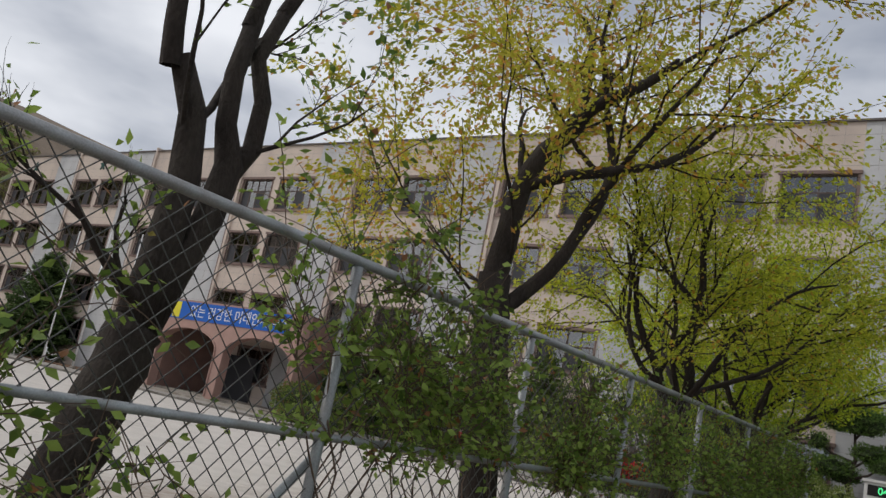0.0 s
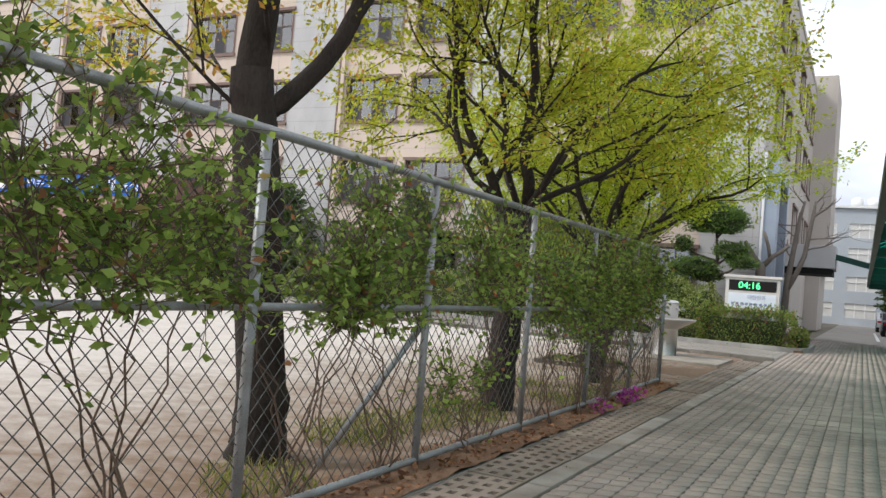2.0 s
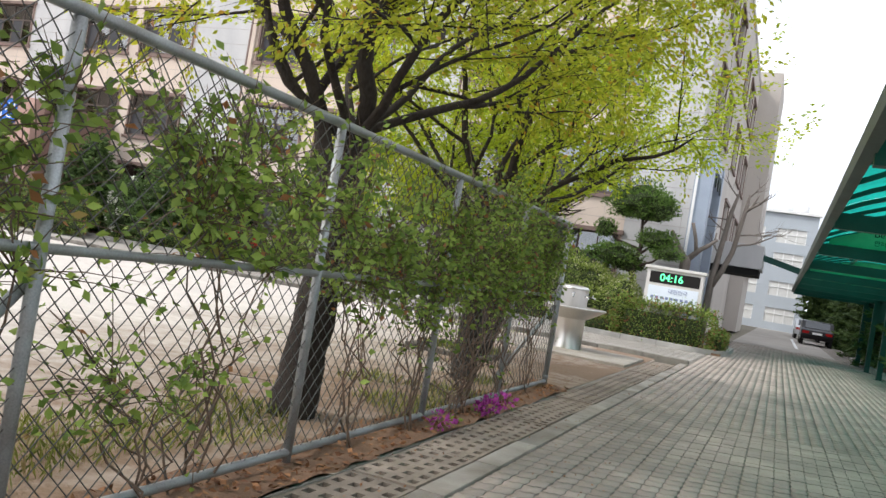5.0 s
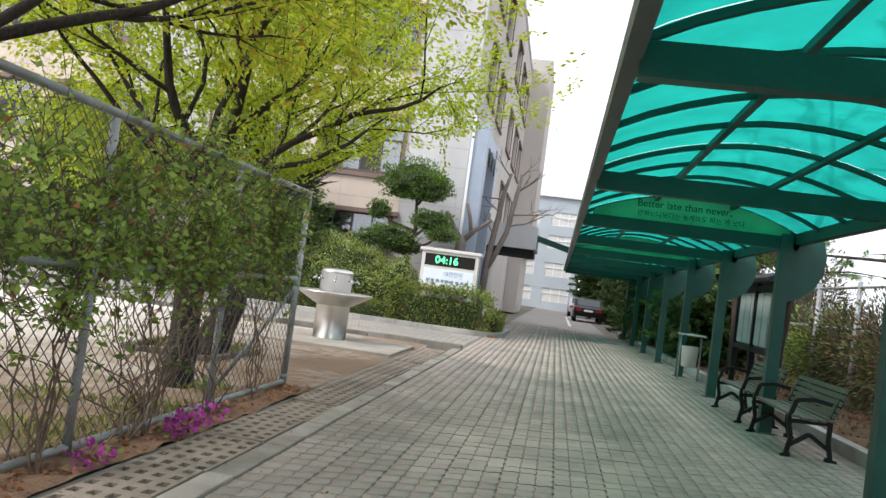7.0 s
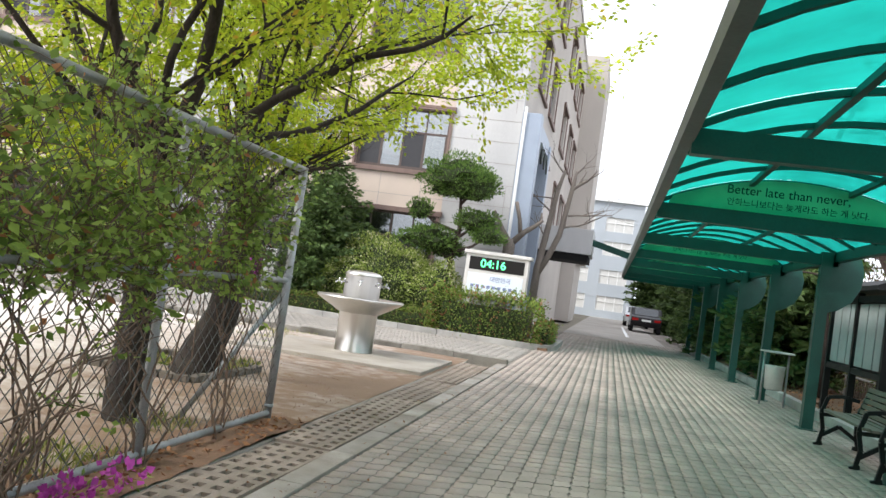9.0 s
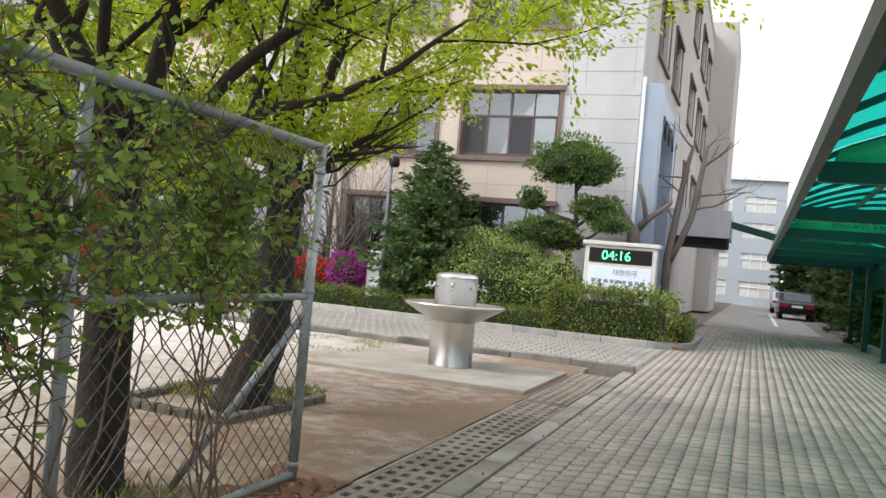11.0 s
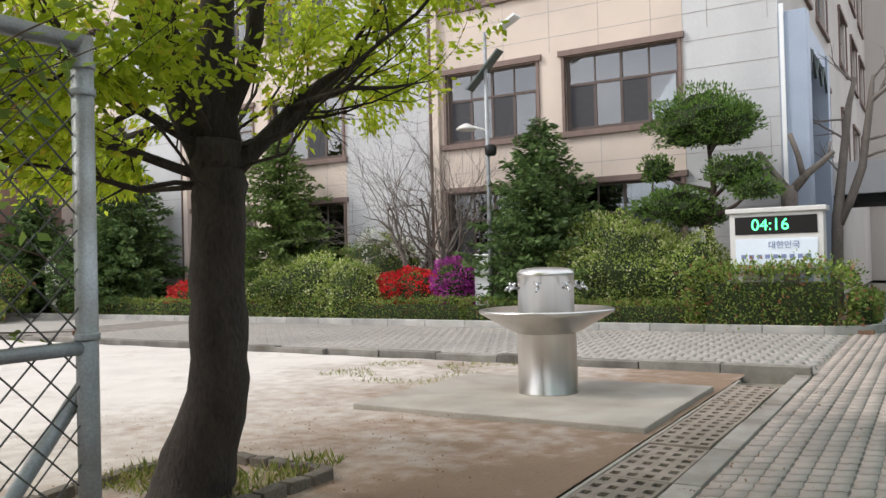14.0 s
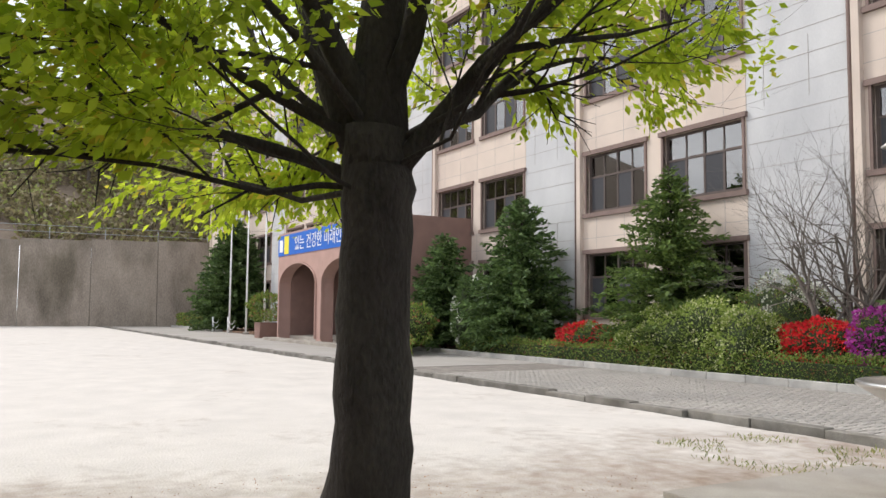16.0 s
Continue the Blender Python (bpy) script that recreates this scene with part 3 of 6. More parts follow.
def make_window(w, h, seed):
    """A brown-framed sliding window: three lights above, four below, insect screens on some, blinds in others."""
    r = random.Random(seed)
    win = thing("window", "brown-framed sliding school window with insect screens", "window", kind="structure", group="school windows")
    bm = bmesh.new()
    for a, b, c, d in ((0, w, 0, 0.06), (0, w, h - 0.06, h), (0, 0.06, 0.06, h - 0.06), (w - 0.06, w, 0.06, h - 0.06)):
        box(bm, a, b, 0.09, 0.19, c, d)
    tz = h * 0.60
    box(bm, 0.06, w - 0.06, 0.095, 0.185, tz, tz + 0.06)
    box(bm, w / 2 - 0.03, w / 2 + 0.03, 0.098, 0.182, 0.06, tz)
    box(bm, w / 2 - 0.03, w / 2 + 0.03, 0.098, 0.182, tz + 0.06, h - 0.06)
    part("window_frame", bm, FRAME, win)
    bm = bmesh.new()
    box(bm, -0.14, w + 0.14, -0.09, 0.12, -0.13, 0.0)
    part("window_sill", bm, TRIM, win, "brown stone sill")
    bm = bmesh.new()
    box(bm, -0.14, w + 0.14, -0.09, 0.08, h, h + 0.13)
    part("lintel", bm, TRIM, win, "brown stone lintel")
    for sx in (-0.07, w):
        bm = bmesh.new()
        box(bm, sx, sx + 0.07, -0.05, 0.06, 0.0, h)
        part("reveal", bm, TRIM, win)
    q = (w - 0.12) / 4
    for i in range(4):
        a = 0.06 + q * i
        bm = bmesh.new()
        box(bm, a, a + q, 0.13, 0.136, 0.06, tz)
        pane = part("pane", bm, GLASS, win)
        pane.visible_shadow = False
        bm = bmesh.new()
        box(bm, a, a + q, 0.13, 0.136, tz + 0.06, h - 0.06)
        pane = part("pane", bm, GLASS, win)
        pane.visible_shadow = False
        bm = bmesh.new()
        for sx in (a, a + q - 0.035):
            box(bm, sx, sx + 0.035, 0.108, 0.15, 0.06, tz)
        box(bm, a + 0.035, a + q - 0.035, 0.108, 0.15, 0.06, 0.1)
        part("sash", bm, FRAME, win)
        bm = bmesh.new()
        box(bm, a - 0.012, a + 0.024, 0.11, 0.15, tz + 0.06, h - 0.06)
        part("mullion", bm, FRAME, win)
        if i in (0, 2):
            bm = bmesh.new()
            box(bm, a + 0.035, a + q - 0.035, 0.112, 0.115, 0.1, tz)
            part("insect_screen", bm, SCREEN, win, "black insect screen")
    bm = bmesh.new()
    drop = h * (0.42 if seed % 2 else 0.75)
    for i in range(int(w / 0.12)):
        x = 0.06 + i * 0.12
        box(bm, x, x + 0.105, 0.42 + 0.02 * (i % 2), 0.43 + 0.02 * (i % 2), h - drop, h - 0.03)
    part("blind", bm, CURTAIN, win, "pale half-drawn blind")
    return win

protos = {}
for k in range(BAYS):
    for f, (lo, hi) in enumerate(FLOORS):
        for j, (a, b) in enumerate(bay_windows(k)):
            key = (j, (k + f) % 3, round(hi - lo, 2))
            if key not in protos:
                protos[key] = make_window(b - a, hi - lo, (k + f) % 3 + j)
                protos[key].matrix_world = pose(a, FACE_Y, lo)
            else:
                copy_thing(protos[key], pose(a, FACE_Y, lo))

# side wing along the lane: side wall with windows, the projecting grey stair block
bm = bmesh.new()
side = [(y, y + 2.2, lo, hi) for y in (34.2, 38.2, 44.5, 49.0, 53.0) for lo, hi in FLOORS[1:]]
ys = sorted({FACE_Y + 0.3, 57.0, *[v for s_ in side for v in s_[:2]]})
def wall_grid_y(bm, ys, zs, holes, x0, x1):
    for za, zb in zip(zs, zs[1:]):
        for ya, yb in zip(ys, ys[1:]):
            ym, zm = (ya + yb) / 2, (za + zb) / 2
            if not any(h[0] < ym < h[1] and h[2] < zm < h[3] for h in holes):
                box(bm, x0, x1, ya, yb, za, zb)
wall_grid_y(bm, ys, zs, side, CORNER_X - 0.3, CORNER_X)
part("wall", bm, WALL_SIDE, school, "pale side wall along the lane")
for y, y2, lo, hi in side:
    c = copy_thing(protos[next(iter(protos))], pose(CORNER_X, y, lo, 0, 0, 90))
bm = bmesh.new()
box(bm, CORNER_X - 6, CORNER_X + 1.2, 57.0, 64.0, 3.6, 15.7)
box(bm, CORNER_X - 6, CORNER_X + 0.8, 57.2, 63.8, 0, 3.6)
part("stair_block", bm, WALL_SIDE, school, "projecting windowless stair block with grey plaster")
bm = bmesh.new()
box(bm, CORNER_X - 6, CORNER_X + 0.2, 64, 80, 0, 13.0)
part("rear_wing", bm, WALL_SIDE, school, "rear wing of the school")
bm = bmesh.new()
box(bm, X_END - 0.3, X_END, FACE_Y, FACE_Y + 22, 0, ROOF_Z)
part("end_wall", bm, WALL_PINK, school)

# ---- fence ----
TOP_Z, MID_Z, BASE_Z = 2.075, 1.165, 0.085
fence = thing("chain_link_fence", "grey galvanised chain-link fence overgrown with climbing shrubs", "fence", (FENCE_X, 0, 0))
Y0 = -4.2
for y in (-4.2, -2.4, -0.5, 1.45, 3.4, 5.34, 7.23, 9.23, 11.21, 13.17):
    bm = bmesh.new()
    tube(bm, [(0, y, -0.1), (0, y, TOP_Z - 0.03)], 0.029, 10)
    part("post", bm, GALV, fence)
bm = bmesh.new()
tube(bm, [(0, FENCE_END, -0.1), (0, FENCE_END, TOP_Z + 0.02)], 0.033, 12)
part("post", bm, GALV, fence, "thicker end post")
for name, z, r in (("top_rail", TOP_Z, 0.028), ("middle_rail", MID_Z, 0.022), ("bottom_rail", BASE_Z, 0.026)):
    bm = bmesh.new()
    tube(bm, [(0.0, Y0, z), (0, FENCE_END, z)], r, 10)
    part(name, bm, GALV, fence)
for y, s_ in ((FENCE_END, -1), (7.23, -1), (3.4, -1)):
    bm = bmesh.new()
    tube(bm, [(-0.02, y, 1.05), (-0.55, y + 0.42 * s_, 0.0)], 0.024, 8)
    part("brace", bm, GALV, fence, "slanting pipe brace")
bm = bmesh.new()
PITCH = 0.115
nwire = int((FENCE_END - Y0 + 2) / PITCH)
H = TOP_Z - BASE_Z
for i in range(nwire + 1):
    for s_ in (1, -1):
        ya = Y0 + i * PITCH - (0 if s_ < 0 else H)
        yb = ya + s_ * H
        za, zb = BASE_Z, TOP_Z
        pts = [(ya, za), (yb, zb)]
        t0, t1 = 0.0, 1.0
        for lim, sign in ((Y0, 1), (FENCE_END, -1)):
            da, db = (ya - lim) * sign, (yb - lim) * sign
            if da < 0 and db < 0:
                t1 = -1
            elif da < 0:
                t0 = max(t0, -da / (db - da))
            elif db < 0:
                t1 = min(t1, da / (da - db))
        if t1 > t0 + 0.02:
            p = [(0.006 * s_ + 0.012 * noise.noise(Vector((ya + (yb - ya) * t, za + (zb - za) * t, 0.3))), ya + (yb - ya) * t, za + (zb - za) * t) for t in np.linspace(t0, t1, 4)]
            tube(bm, p, 0.0029, 4, cap=False)
part("wire_mesh", bm, WIRE, fence, "dark rusted diamond wire mesh", kind="stuff")
for z in (TOP_Z - 0.08, TOP_Z - 0.16, MID_Z + 0.02, BASE_Z + 0.05):
    bm = bmesh.new()
    lathe(bm, [(0.036, z), (0.041, z + 0.006), (0.036, z + 0.012), (0.041, z + 0.018), (0.036, z + 0.024)], 10, 0, FENCE_END)
    part("wire_tie", bm, GALV, fence, "twisted wire tie on the end post")

# ---- trees ----
def grow(bm, leaves, dirs, p, d, length, radius, depth, rnd, spread, up, kids, leaf_from, leaf_gap, wob=0.16, low=None):
    """One branch and its children; collects leaf places on the outer ones."""
    seg = max(3, int(length / 0.22)) if depth < 3 else 3
    pts, radii = [p.copy()], [radius]
    taper = 0.32 if depth < 3 else 0.3
    d = d.normalized()
    for i in range(seg):
        d = (d + Vector((rnd.gauss(0, wob), rnd.gauss(0, wob), rnd.gauss(0, wob) + up))).normalized()
        if low and depth > 1 and p.z < low(p):
            d = (d + Vector((0, 0, 0.14))).normalized()
        step = p + d * (length / seg)
        if low and depth > 1 and step.z < low(step) - 0.06 and step.z < p.z + 0.01 and len(pts) > 1:
            break
        if low and depth == 1 and (i + 1) * length / seg > 0.6 and step.z < low(step):
            step.z += 0.5 * (low(step) - step.z)
        p = step
        pts.append(p.copy())
        radii.append(radius * (1 - (1 - taper) * (i + 1) / seg))
    radii[-1] *= 0.5
    seg = len(pts) - 1
    tube(bm, pts, radii, 9 if depth == 0 else (6 if depth < 3 else 3), cap=False)
    if depth >= leaf_from:
        n = max(2, int(length / leaf_gap))
        for i in range(n):
            t = (i + rnd.random()) / n * seg
            a = min(int(t), seg - 1)
            q = pts[a].lerp(pts[a + 1], t - a)
            if low and q.z < low(q):
                continue
            for _ in range(2):
                leaves.append(q + Vector((rnd.gauss(0, 0.045), rnd.gauss(0, 0.045), rnd.gauss(0, 0.035))))
                dirs.append(d)
    if depth >= len(kids):
        return
    for c in range(kids[depth]):
        t = 0.22 + 0.78 * (c + rnd.random() * 0.8) / kids[depth] if depth else 0.8 + 0.2 * c / kids[depth]
        a = min(int(t * seg), seg - 1)
        q = pts[a].lerp(pts[a + 1], t * seg - a)
        ax = d.orthogonal().normalized()
        ax.rotate(Matrix.Rotation(c * 2.4 + rnd.uniform(-0.5, 0.5), 3, d))
        nd = (d * math.cos(spread) + ax * math.sin(spread) * rnd.uniform(0.8, 1.2)).normalized()
        if low and depth > 1 and q.z < low(q) - 0.15:
            continue
        grow(bm, leaves, dirs, q, nd, length * rnd.uniform(0.55, 0.75), radii[a] * rnd.uniform(0.5, 0.68), depth + 1, rnd, spread * 0.97, up * 0.9, kids, leaf_from, leaf_gap, wob, low)


def broadleaf(name, at, trunk, limbs, label, seed, leaf_mat, leaf_size=0.075, kids=(3, 3, 3, 3), leaf_gap=0.045, first=1.7, up=0.05, spread=0.62, bark=None, group="trees along the fence", low=None, reach=1.0, stems=(), girth=1.0):
    """A street tree: trunk through given points, limbs with a start height, direction, length and radius."""
    rnd = random.Random(seed)
    t = thing(name, label, "tree", at, group)
    bm, leaves, dirs = bmesh.new(), [], []
    pts = [Vector(p[:3]) for p in trunk]
    radii = [p[3] for p in trunk]
    fine, fr = [], []
    for a, b, ra, rb in zip(pts, pts[1:], radii, radii[1:]):
        for i in range(5):
            q = a.lerp(b, i / 5)
            fine.append(q + Vector((rnd.gauss(0, 0.008), rnd.gauss(0, 0.008), 0)))
            fr.append((ra + (rb - ra) * i / 5) * rnd.uniform(0.95, 1.06))
    fine.append(pts[-1])
    fr.append(radii[-1])
    tube(bm, fine, fr, 14)
    for stem in stems:
        tube(bm, [p[:3] for p in stem], [p[3] for p in stem], 12)
    for start, d, ln, r in limbs:
        grow(bm, leaves, dirs, Vector(start), Vector(d), ln * reach, r * girth, 1, rnd, spread, up, (0, *kids), 2, leaf_gap, 0.14, low)
    part("trunk", bm, bark or BARK, t)
    fan("crown", leaves, leaf_size, leaf_mat, t, seed, droop=0.55, stretch=2.0, along=[(v.x, v.y, v.z) for v in dirs], label="thin crown of small spring leaves")
    return t

broadleaf("tree", (-3.78, 2.6, 0), [(-0.03, -0.12, -0.1, 0.2), (0.0, -0.02, 0.4, 0.17), (0.0, 0.07, 0.72, 0.155), (0.0, 0.16, 1.16, 0.15), (0.0, 0.25, 1.52, 0.15)],
          [((0.0, 0.02, 2.9), (-0.1, -0.35, 1), 2.2, 0.06), ((0.0, 0.45, 3.35), (0.05, 0.12, 1), 2.0, 0.055), ((0.0, 0.66, 3.55), (0.1, 0.5, 1), 1.9, 0.05), ((0.0, 0.25, 2.65), (-0.3, 0.5, 0.9), 1.3, 0.03),
           ((0.0, 0.3, 1.6), (0.3, -0.75, 0.45), 0.8, 0.05), ((0.0, 0.2, 2.6), (0.5, -0.7, 0.5), 1.1, 0.02), ((0.0, 0.6, 2.6), (0.6, 0.6, 0.3), 0.9, 0.015)],
          "dark-barked young tree with forked stems behind the fence", 11, LEAF_FENCE, 0.07, (2, 3, 3), 0.13, up=0.1, spread=0.45,
          stems=[[(0, 0.22, 1.4, 0.12), (0, 0.26, 1.87, 0.1), (0, 0.29, 2.34, 0.092), (0, 0.23, 2.72, 0.078), (0, 0.06, 2.99, 0.062)],
                 [(0, 0.25, 1.45, 0.11), (0.01, 0.38, 1.84, 0.09), (0.02, 0.49, 2.18, 0.088), (0.02, 0.54, 2.52, 0.085), (0, 0.46, 2.75, 0.062), (0, 0.43, 3.04, 0.058), (0, 0.47, 3.43, 0.054)],
                 [(0.02, 0.53, 2.42, 0.06), (0.03, 0.66, 2.67, 0.058), (0.02, 0.66, 2.97, 0.052), (0.0, 0.56, 3.21, 0.05), (0.0, 0.68, 3.6, 0.046)]])
broadleaf("tree", (-3.91, 6.54, 0), [(0.05, 0.2, -0.1, 0.25), (0.05, 0.19, 0.12, 0.2), (0.05, 0.17, 0.5, 0.182), (-0.02, 0.05, 1.8, 0.168), (-0.08, -0.06, 2.75, 0.15)],
          [((-0.08, -0.06, 2.65), (-0.14, -0.12, 1), 3.0, 0.125), ((-0.06, -0.02, 2.42), (0.5, 0.8, 0.5), 3.3, 0.08), ((-0.02, 0.02, 3.2), (-0.45, 0.5, 0.8), 2.4, 0.045),
           ((-0.02, 0.02, 3.7), (0.6, 0.3, 0.8), 2.4, 0.045), ((-0.02, 0.02, 2.4), (-0.7, -0.6, 0.35), 2.0, 0.02), ((-0.02, 0.02, 2.6), (-0.6, 0.8, 0.15), 2.6, 0.024), ((-0.02, 0.02, 2.8), (0.5, -0.5, 0.5), 2.0, 0.022)],
          "slender dark tree with yellow-orange spring leaves", 12, LEAF_YELLOW, 0.065, (3, 4, 4), 0.032, low=lambda p: 2.3)
broadleaf("tree", (-3.58, 10.59, 0), [(-0.05, -0.12, -0.1, 0.2), (-0.03, -0.08, 0.5, 0.165), (0.0, 0.0, 1.55, 0.15), (0.03, 0.05, 2.2, 0.11)],
          [((0, 0, 1.5), (-0.25, -0.3, 1), 2.3, 0.08), ((0.03, 0.05, 2.1), (0.12, 0.15, 1), 2.4, 0.08), ((0, 0, 2.1), (0.75, -0.2, 0.75), 2.2, 0.045), ((0, 0, 2.2), (-0.75, 0.5, 0.7), 2.2, 0.045),
           ((0, 0, 2.2), (0.7, 0.75, 0.5), 2.4, 0.042), ((0, 0, 2.15), (-0.5, -0.9, 0.5), 2.3, 0.042), ((0, 0, 2.2), (0.2, -0.8, 0.85), 2.2, 0.042), ((0, 0, 2.15), (-0.95, -0.1, 0.4), 2.2, 0.035), ((0, 0, 2.2), (0.0, 0.9, 0.7), 2.2, 0.04)],
          "spreading broadleaf tree with bright yellow-green spring leaves", 13, LEAF, 0.062, (4, 4, 4), 0.036, up=0.035, spread=0.7, low=lambda p: 2.4 + 0.25 * max(0.0, p.x), reach=1.16)
broadleaf("tree", (-3.66, 14.3, 0), [(0, 0, -0.1, 0.17), (0, 0, 0.5, 0.135), (0.0, 0.0, 1.9, 0.12)],
          [((0, 0, 1.85), (-0.25, -0.3, 1), 2.2, 0.065), ((0, 0, 1.9), (0.22, 0.2, 1), 2.3, 0.07), ((0, 0, 1.9), (0.8, 0.1, 0.65), 2.3, 0.045), ((0, 0, 1.9), (-0.7, 0.4, 0.7), 2.1, 0.045),
           ((0, 0, 1.9), (0.5, 0.85, 0.55), 2.3, 0.042), ((0, 0, 1.9), (0.3, -0.85, 0.6), 2.2, 0.042), ((0, 0, 1.9), (-0.75, -0.5, 0.5), 2.1, 0.04)],
          "broadleaf tree with bright green spring leaves beside the fence", 14, LEAF_GREEN, 0.062, (4, 4, 4), 0.036, up=0.035, spread=0.7, low=lambda p: 2.25 + 0.3 * max(0.0, p.x), reach=1.12)
TOP = (0.24, 0.02, 2.05)
broadleaf("tree", (-4.47, 16.88, 0), [(-0.04, -0.02, -0.1, 0.29), (0.02, 0, 0.18, 0.225), (0.19, 0.04, 0.65, 0.168), (0.22, 0.02, 1.2, 0.163), (0.24, 0.02, 1.8, 0.155), (0.24, 0.02, 2.12, 0.15)],
          [(TOP, (-0.3, -0.2, 1), 2.2, 0.085), (TOP, (0.08, 0.12, 1), 2.4, 0.085), ((0.25, 0.05, 1.9), (0.5, 0.6, 0.9), 1.1, 0.08), ((0.22, 0.0, 1.9), (-0.65, -0.75, 0.35), 2.0, 0.045),
           (TOP, (-0.1, -0.95, 0.45), 2.0, 0.04), (TOP, (0.85, 0.6, 0.36), 2.5, 0.022), (TOP, (-0.9, 0.1, 0.4), 2.1, 0.042), (TOP, (-0.6, -0.4, 0.75), 2.1, 0.042),
           (TOP, (0.35, 0.9, 0.4), 1.9, 0.03), (TOP, (0.5, -0.6, 0.6), 1.8, 0.035), (TOP, (-0.5, 0.8, 0.4), 1.9, 0.03), ((0.24, 0, 1.87), (-0.95, -0.45, 0.08), 1.7, 0.022), ((0.24, 0, 1.87), (-0.3, -0.95, 0.12), 1.6, 0.022),
           ((0.24, 0, 1.82), (0.3, -0.8, 0.2), 1.2, 0.016), ((0.24, 0.02, 1.92), (0.7, 0.3, 0.3), 1.1, 0.016), (TOP, (-0.8, -0.7, 0.5), 2.3, 0.035)],
          "thick dark-trunked tree with fresh light green leaves in an earthen ring", 15, LEAF_GREEN, 0.066, (4, 4, 4), 0.034, up=0.01, spread=0.72, low=lambda p: 1.96 + 0.6 * max(0.0, 0.9 * p.x + 0.43 * p.y), girth=0.78,
          stems=[[(0.24, 0.02, 1.95, 0.15), (0.21, 0.04, 2.4, 0.12), (0.2, 0.08, 2.9, 0.1), (0.26, 0.12, 3.6, 0.07)], [(0.24, 0.02, 1.9, 0.1), (0.12, -0.12, 2.3, 0.085), (-0.05, -0.25, 2.9, 0.06)]])

# ---- drinking fountain on its slab ----
bm = bmesh.new()
box(bm, -5.55, -2.68, 19.84, 22.15, -0.1, 0.05)
solid("fountain_slab", bm, CONCRETE, "worn square concrete slab under the drinking fountain", "concrete slab", "structure", bevel=0.012)
fountain = thing("drinking_fountain", "round stainless steel drinking fountain with taps", "drinking fountain", (-4.1, 21.2, 0.05))
bm = bmesh.new()
lathe(bm, [(0.305, 0.0), (0.3, 0.01), (0.3, 0.61), (0.305, 0.62)], 40)
part("pedestal", bm, STEEL, fountain)
bm = bmesh.new()
lathe(bm, [(0.31, 0.6), (0.37, 0.63), (0.65, 0.79), (0.675, 0.805), (0.69, 0.822), (0.685, 0.838), (0.665, 0.845), (0.645, 0.835), (0.4, 0.74), (0.27, 0.73)], 48)
part("basin", bm, STEEL, fountain, "wide conical steel basin with rolled rim")
bm = bmesh.new()
lathe(bm, [(0.285, 0.72), (0.285, 1.17), (0.292, 1.175), (0.292, 1.195), (0.285, 1.215), (0.255, 1.24), (0.18, 1.258), (0.08, 1.265), (0.01, 1.266)], 40)
part("drum", bm, STEEL, fountain, "steel drum with a domed lid")
for k in range(8):
    a = k * math.tau / 8 + 0.2
    bm = bmesh.new()
    c, s_ = math.cos(a), math.sin(a)
    tube(bm, [(0.31 * c, 0.31 * s_, 1.06), (0.4 * c, 0.4 * s_, 1.06), (0.43 * c, 0.43 * s_, 1.03)], 0.013, 8)
    tube(bm, [(0.37 * c, 0.37 * s_, 1.05), (0.37 * c, 0.37 * s_, 1.11)], 0.016, 8)
    tube(bm, [(0.37 * c - 0.04 * s_, 0.37 * s_ + 0.04 * c, 1.11), (0.37 * c + 0.04 * s_, 0.37 * s_ - 0.04 * c, 1.11)], 0.008, 6)
    part("tap", bm, STEEL_DARK, fountain, "chrome tap")

# ---- canopy walkway ----
canopy = thing("canopy_walkway", "green steel walkway canopy with arched translucent green roof", "canopy", (2.62, 13.93, 0))
C_LEFT, C_STEP, C_BEAM = -2.55, 3.66, 2.39
C_Y0, C_Y1 = -4 * C_STEP, 7 * C_STEP
ARC_H, ARC_N = 0.34, 12
def arch_pt(u):
    """Point of the roof's arch, u from 0 (outer edge) to 1 (column side)."""
    return (C_LEFT + (0.15 - C_LEFT) * u, C_BEAM + 0.1 + ARC_H * math.sin(math.pi * u) ** 0.85)
for k in range(-4, 8):
    y = k * C_STEP
    bm = bmesh.new()
    prism(bm, [(-0.075, -0.05), (0.075, -0.05), (0.075, C_BEAM + 0.12), (-0.075, C_BEAM + 0.12)], "y", y - 0.075, y + 0.075)
    col = part("column", bm, GREEN, canopy)
    bm = bmesh.new()
    prism(bm, [(0.075, C_BEAM + 0.1), (0.44, C_BEAM + 0.1), (0.5, 2.28), (0.48, 2.05), (0.38, 1.85), (0.22, 1.72), (0.075, 1.66)], "y", y - 0.05, y + 0.05)
    part("bracket", bm, GREEN, col, "curved steel bracket plate")
    bm = bmesh.new()
    box(bm, C_LEFT, 0.15, y - 0.05, y + 0.05, C_BEAM - 0.07, C_BEAM + 0.09)
    part("cross_beam", bm, GREEN, canopy)
    bm = bmesh.new()
    prism(bm, [(-0.13, -0.02), (0.13, -0.02), (0.13, 0.012), (-0.13, 0.012)], "y", y - 0.13, y + 0.13)
    part("base_plate", bm, GREEN, col)
for name, x, w, h, mat in (("gutter", C_LEFT - 0.03, 0.08, 0.15, GREY_METAL), ("edge_beam", 0.15, 0.1, 0.14, GREEN)):
    bm = bmesh.new()
    box(bm, x - w / 2, x + w / 2, C_Y0 - 0.2, C_Y1 + 0.2, C_BEAM + 0.0, C_BEAM + h)
    part(name, bm, mat, canopy)
